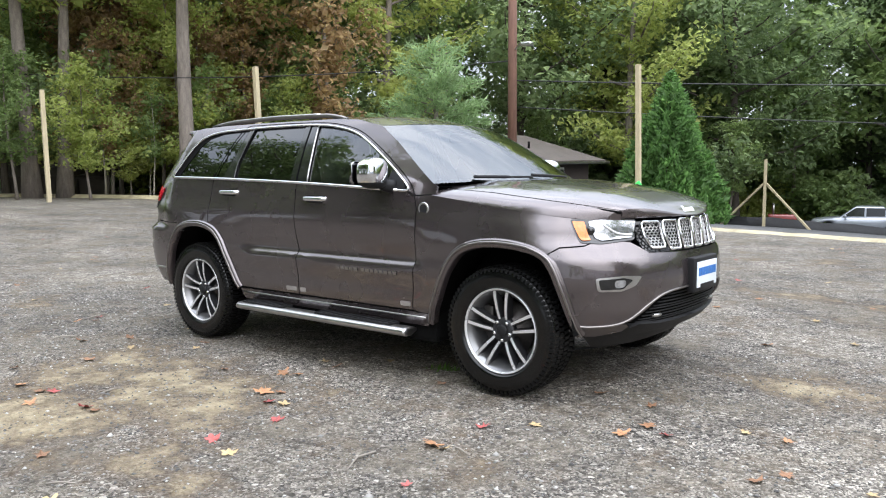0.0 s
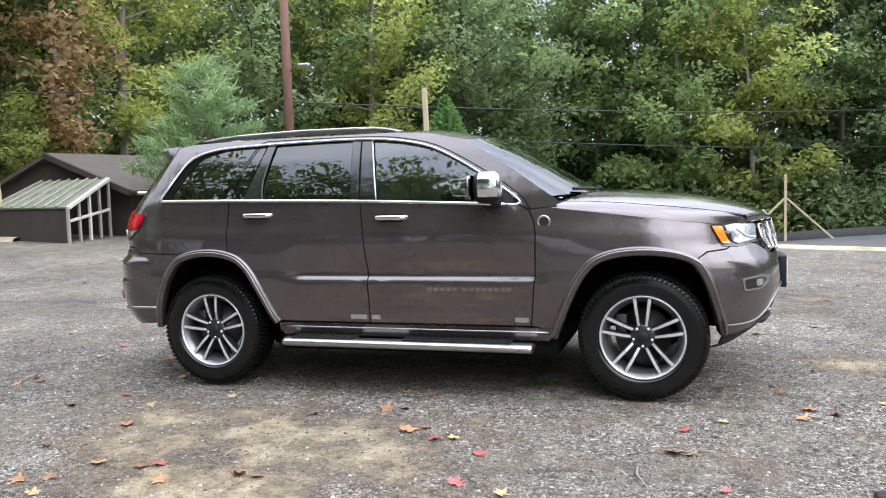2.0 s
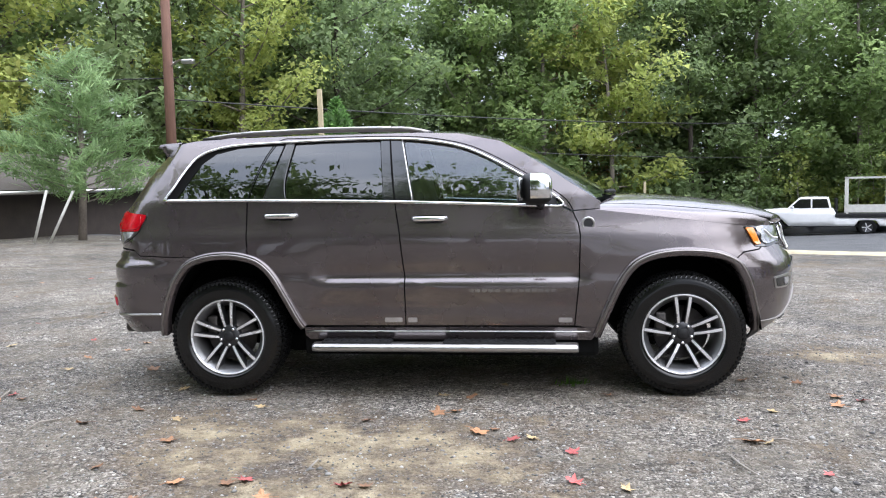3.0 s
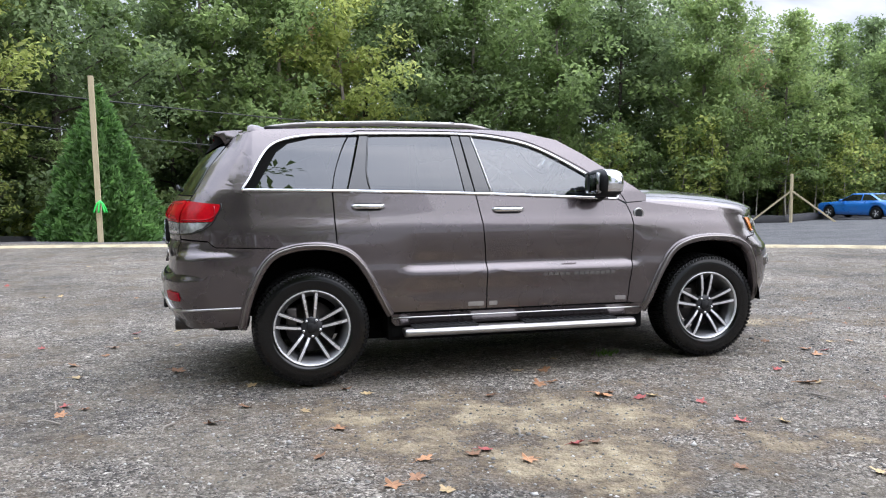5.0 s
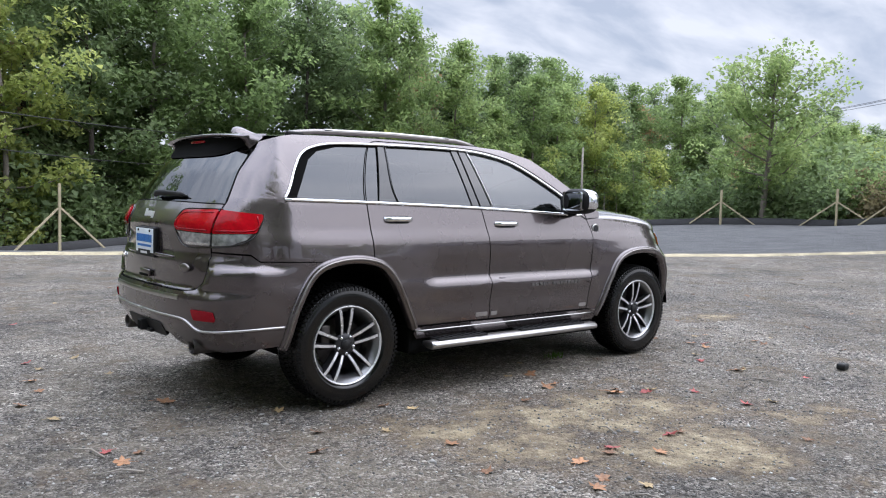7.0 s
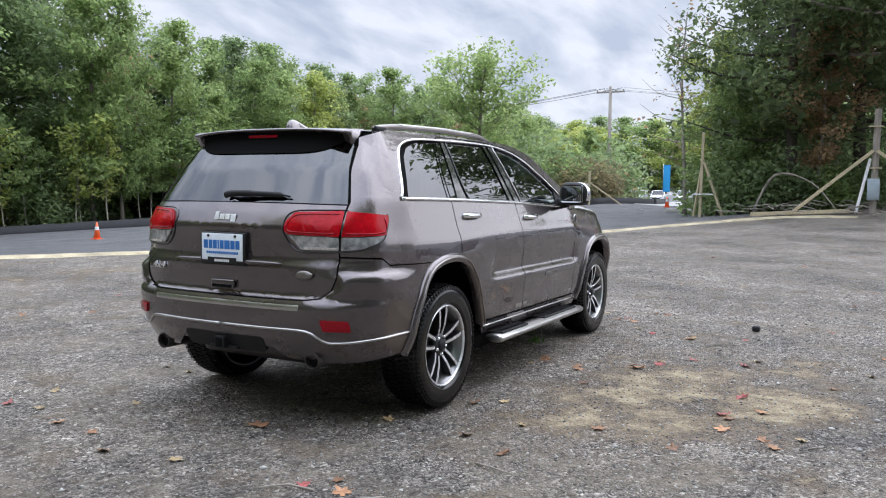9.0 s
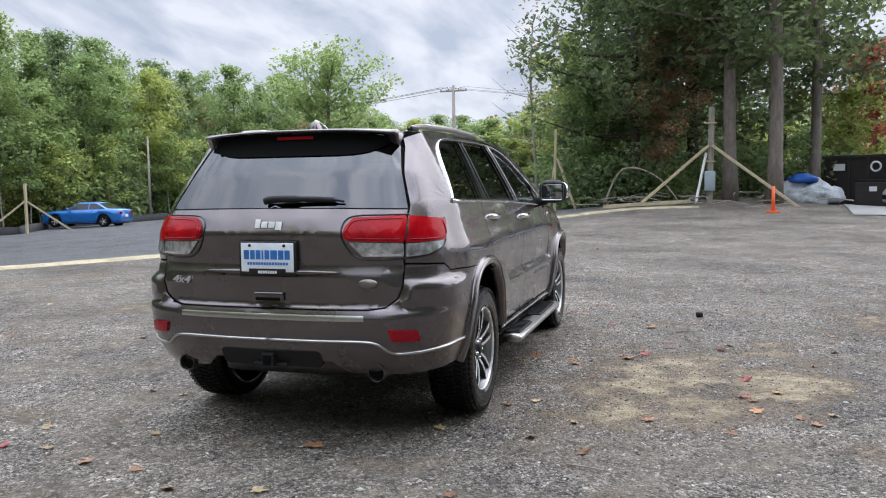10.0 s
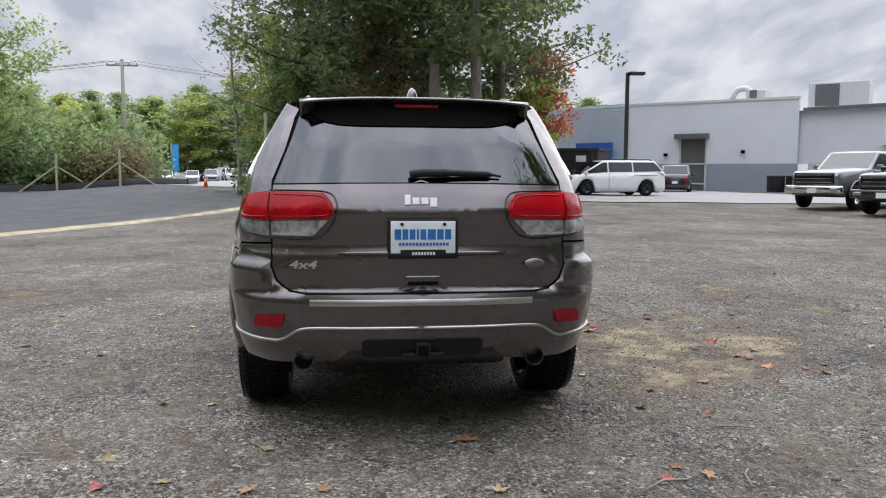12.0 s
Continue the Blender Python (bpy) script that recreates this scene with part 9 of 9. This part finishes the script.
BESIDE = ((-1.42, -1.89, 0), (-1.09, -2.50, 0), (-0.30, -2.49, 2), (-0.02, -1.28, 0), (0.24, -1.66, 0), (0.33, -1.60, 1), (0.44, -1.78, 2), (0.74, -1.97, 2), (0.73, -2.37, 2), (0.95, -2.44, 3), (1.65, -1.77, 0), (1.00, -0.90, 1), (1.70, -1.41, 2),
          (1.90, -1.23, 3), (2.31, -1.07, 0), (2.36, -0.88, 0), (2.24, -0.56, 1), (1.91, -0.53, 1), (2.25, 1.47, 0), (3.11, -1.10, 1), (3.02, -1.25, 1), (1.36, 2.88, 0), (1.53, 3.63, 0))
BEHIND = ((-1.56, -1.48, 3), (-0.77, -2.45, 2), (0.08, -1.25, 0), (2.49, -0.95, 2), (-1.27, -1.03, 1), (-0.03, -0.90, 3), (0.35, -0.64, 3), (-2.81, -1.10, 1), (-2.35, -0.21, 0), (-3.09, 0.15, 0), (-1.90, -1.29, 1), (-0.62, -2.65, 0),
          (-1.30, -2.79, 0), (-1.09, -2.91, 3), (-1.18, -2.72, 1), (0.15, -0.95, 0), (0.28, -3.00, 1), (1.73, -1.78, 3), (-0.20, -2.49, 1), (-0.42, -1.46, 1))
TAIL = ((-0.23, 2.09, 3), (-1.56, 1.38, 3), (-1.60, 1.11, 3), (-2.39, 0.73, 3), (-1.85, -0.76, 3), (-1.15, -1.18, 3), (-2.94, -1.00, 2), (-2.92, -1.20, 0), (-2.79, 1.39, 2), (-2.90, 0.77, 0), (-2.76, 1.13, 3), (-3.00, -0.26, 3), (1.33, 2.01, 3),
        (0.68, 1.62, 3), (1.05, 2.84, 3), (0.54, -1.75, 3), (0.35, -4.23, 3), (-0.57, -3.63, 3))
for x, y, c in BESIDE + BEHIND + TAIL:
    fallen_leaf(x, y, c, rng.uniform(0.85, 1.15) * (1.0, 0.85, 0.85, 0.8)[c] * (1.35 if (x, y) in ((0.24, -1.66), (-2.35, -0.21), (1.65, -1.77)) else 1.0))
for k in range(150):
    a, r = rng.random() * 6.28, 2.2 + 8 * rng.random() ** 0.8
    x, y = r * math.cos(a) * 1.2, r * math.sin(a)
    if abs(x) < 2.6 and abs(y) < 1.15:
        continue
    fallen_leaf(x, y, int(rng.choice((0, 1, 1, 3, 3, 2), 1)[0]), rng.uniform(0.55, 1.05))

# loose stones in the gravel, one mass
STONE = surf("gravel_stone", (0.27, 0.26, 0.245), 0.85, vary=0.5, scale=40, fine=200, bump=0.2, dist=0.002)
nt = STONE.node_tree
gi = nt.nodes.new("ShaderNodeNewGeometry")
rp = ramp_node(nt, [(0.0, (0.07, 0.068, 0.066)), (0.5, (0.17, 0.165, 0.155)), (0.85, (0.32, 0.31, 0.29)), (1.0, (0.58, 0.57, 0.54))])
nt.links.new(gi.outputs["Random Per Island"], rp.inputs[0])
nt.links.new(rp.outputs[0], nt.nodes["Principled BSDF"].inputs["Base Color"])


def scatter_stones(name, count, smin, smax, power, spread, seed):
    r3 = np.random.default_rng(seed)
    base = np.array([(1, 0, 0), (-1, 0, 0), (0, 1, 0), (0, -1, 0), (0, 0, 1), (0, 0, -1)], float)
    tris = np.array([(0, 2, 4), (2, 1, 4), (1, 3, 4), (3, 0, 4), (2, 0, 5), (1, 2, 5), (3, 1, 5), (0, 3, 5)])
    # a ring round the car, on the camera's side more than the other
    a = r3.uniform(-math.pi, 0.55, count)
    r = 1.2 + spread * r3.random(count) ** 0.75
    x, y = r * np.cos(a) * 1.25, r * np.sin(a)
    keep = ~((np.abs(x) < 1.9) & (np.abs(y) < 0.6))
    x, y = x[keep], y[keep]
    n = len(x)
    s = smin + (smax - smin) * r3.random(n) ** power
    z = np.array([ground_z(px, py) for px, py in zip(x, y)])
    v = base[None] * (s[:, None, None] * r3.uniform(0.55, 1.25, (n, 6, 1)))
    v[:, :, 2] *= 0.62
    th = r3.random(n) * math.tau
    c, sn = np.cos(th)[:, None], np.sin(th)[:, None]
    vx, vy = v[:, :, 0] * c - v[:, :, 1] * sn, v[:, :, 0] * sn + v[:, :, 1] * c
    co = np.stack([vx + x[:, None], vy + y[:, None], v[:, :, 2] + (z + s * 0.15)[:, None]], 2)
    me = bpy.data.meshes.new(name)
    me.vertices.add(n * 6)
    me.vertices.foreach_set("co", co.reshape(-1))
    me.loops.add(n * 24)
    me.loops.foreach_set("vertex_index", (np.arange(n)[:, None, None] * 6 + tris[None]).reshape(-1))
    me.polygons.add(n * 8)
    me.polygons.foreach_set("loop_start", np.arange(n * 8) * 3)
    me.update(calc_edges=True)
    return tagged(link_mesh(name, me, STONE, smooth=False), "loose grey stones scattered over the gravel", "gravel", kind="stuff")


scatter_stones("gravel", 42000, 0.004, 0.013, 2.2, 6.5, 7)
scatter_stones("coarse_gravel", 1100, 0.012, 0.026, 3.0, 9.0, 8)
# twigs, a tuft of grass
for k in range(26):
    a, r = rng.uniform(-3.1, 0.3), rng.uniform(1.6, 5.0)
    x, y = r * math.cos(a) * 1.3, r * math.sin(a)
    if abs(x) < 2.4 and abs(y) < 1.1:
        continue
    d, ln = rng.random() * 6.28, rng.uniform(0.08, 0.26)
    z = ground_z(x, y) + 0.008
    bm = tube(bmesh.new(), [(x, y, z), (x + math.cos(d) * ln * 0.5, y + math.sin(d) * ln * 0.5, z + 0.012), (x + math.cos(d + 0.2) * ln, y + math.sin(d + 0.2) * ln, z)], [0.006, 0.005, 0.003], 5)
    tagged(part("twig", bm, GREY_POLE), "thin dry twig lying on gravel", "twig", "twigs on the lot")
c = np.concatenate([np.stack([rng.normal(0.78, 0.05, 60), rng.normal(-0.60, 0.03, 60), np.full(60, 0.02)], 1), np.stack([rng.normal(0.86, 0.02, 20), rng.normal(-0.58, 0.02, 20), np.full(20, 0.02)], 1)])
GRASS = leaf_mat("grass_blades", (0.04, 0.09, 0.015), (0.09, 0.18, 0.03), (0.16, 0.26, 0.06))
tuft = link_mesh("grass_tuft", leaf_mesh("grass_tuft", c, 0.06, rng, aspect=0.12, flat=0.0, direction=np.tile((0.2, 0.1, 1.0), (80, 1)), fold=0.02), GRASS, smooth=False)
tagged(tuft, "small green grass tuft in the gravel", "grass", kind="stuff")
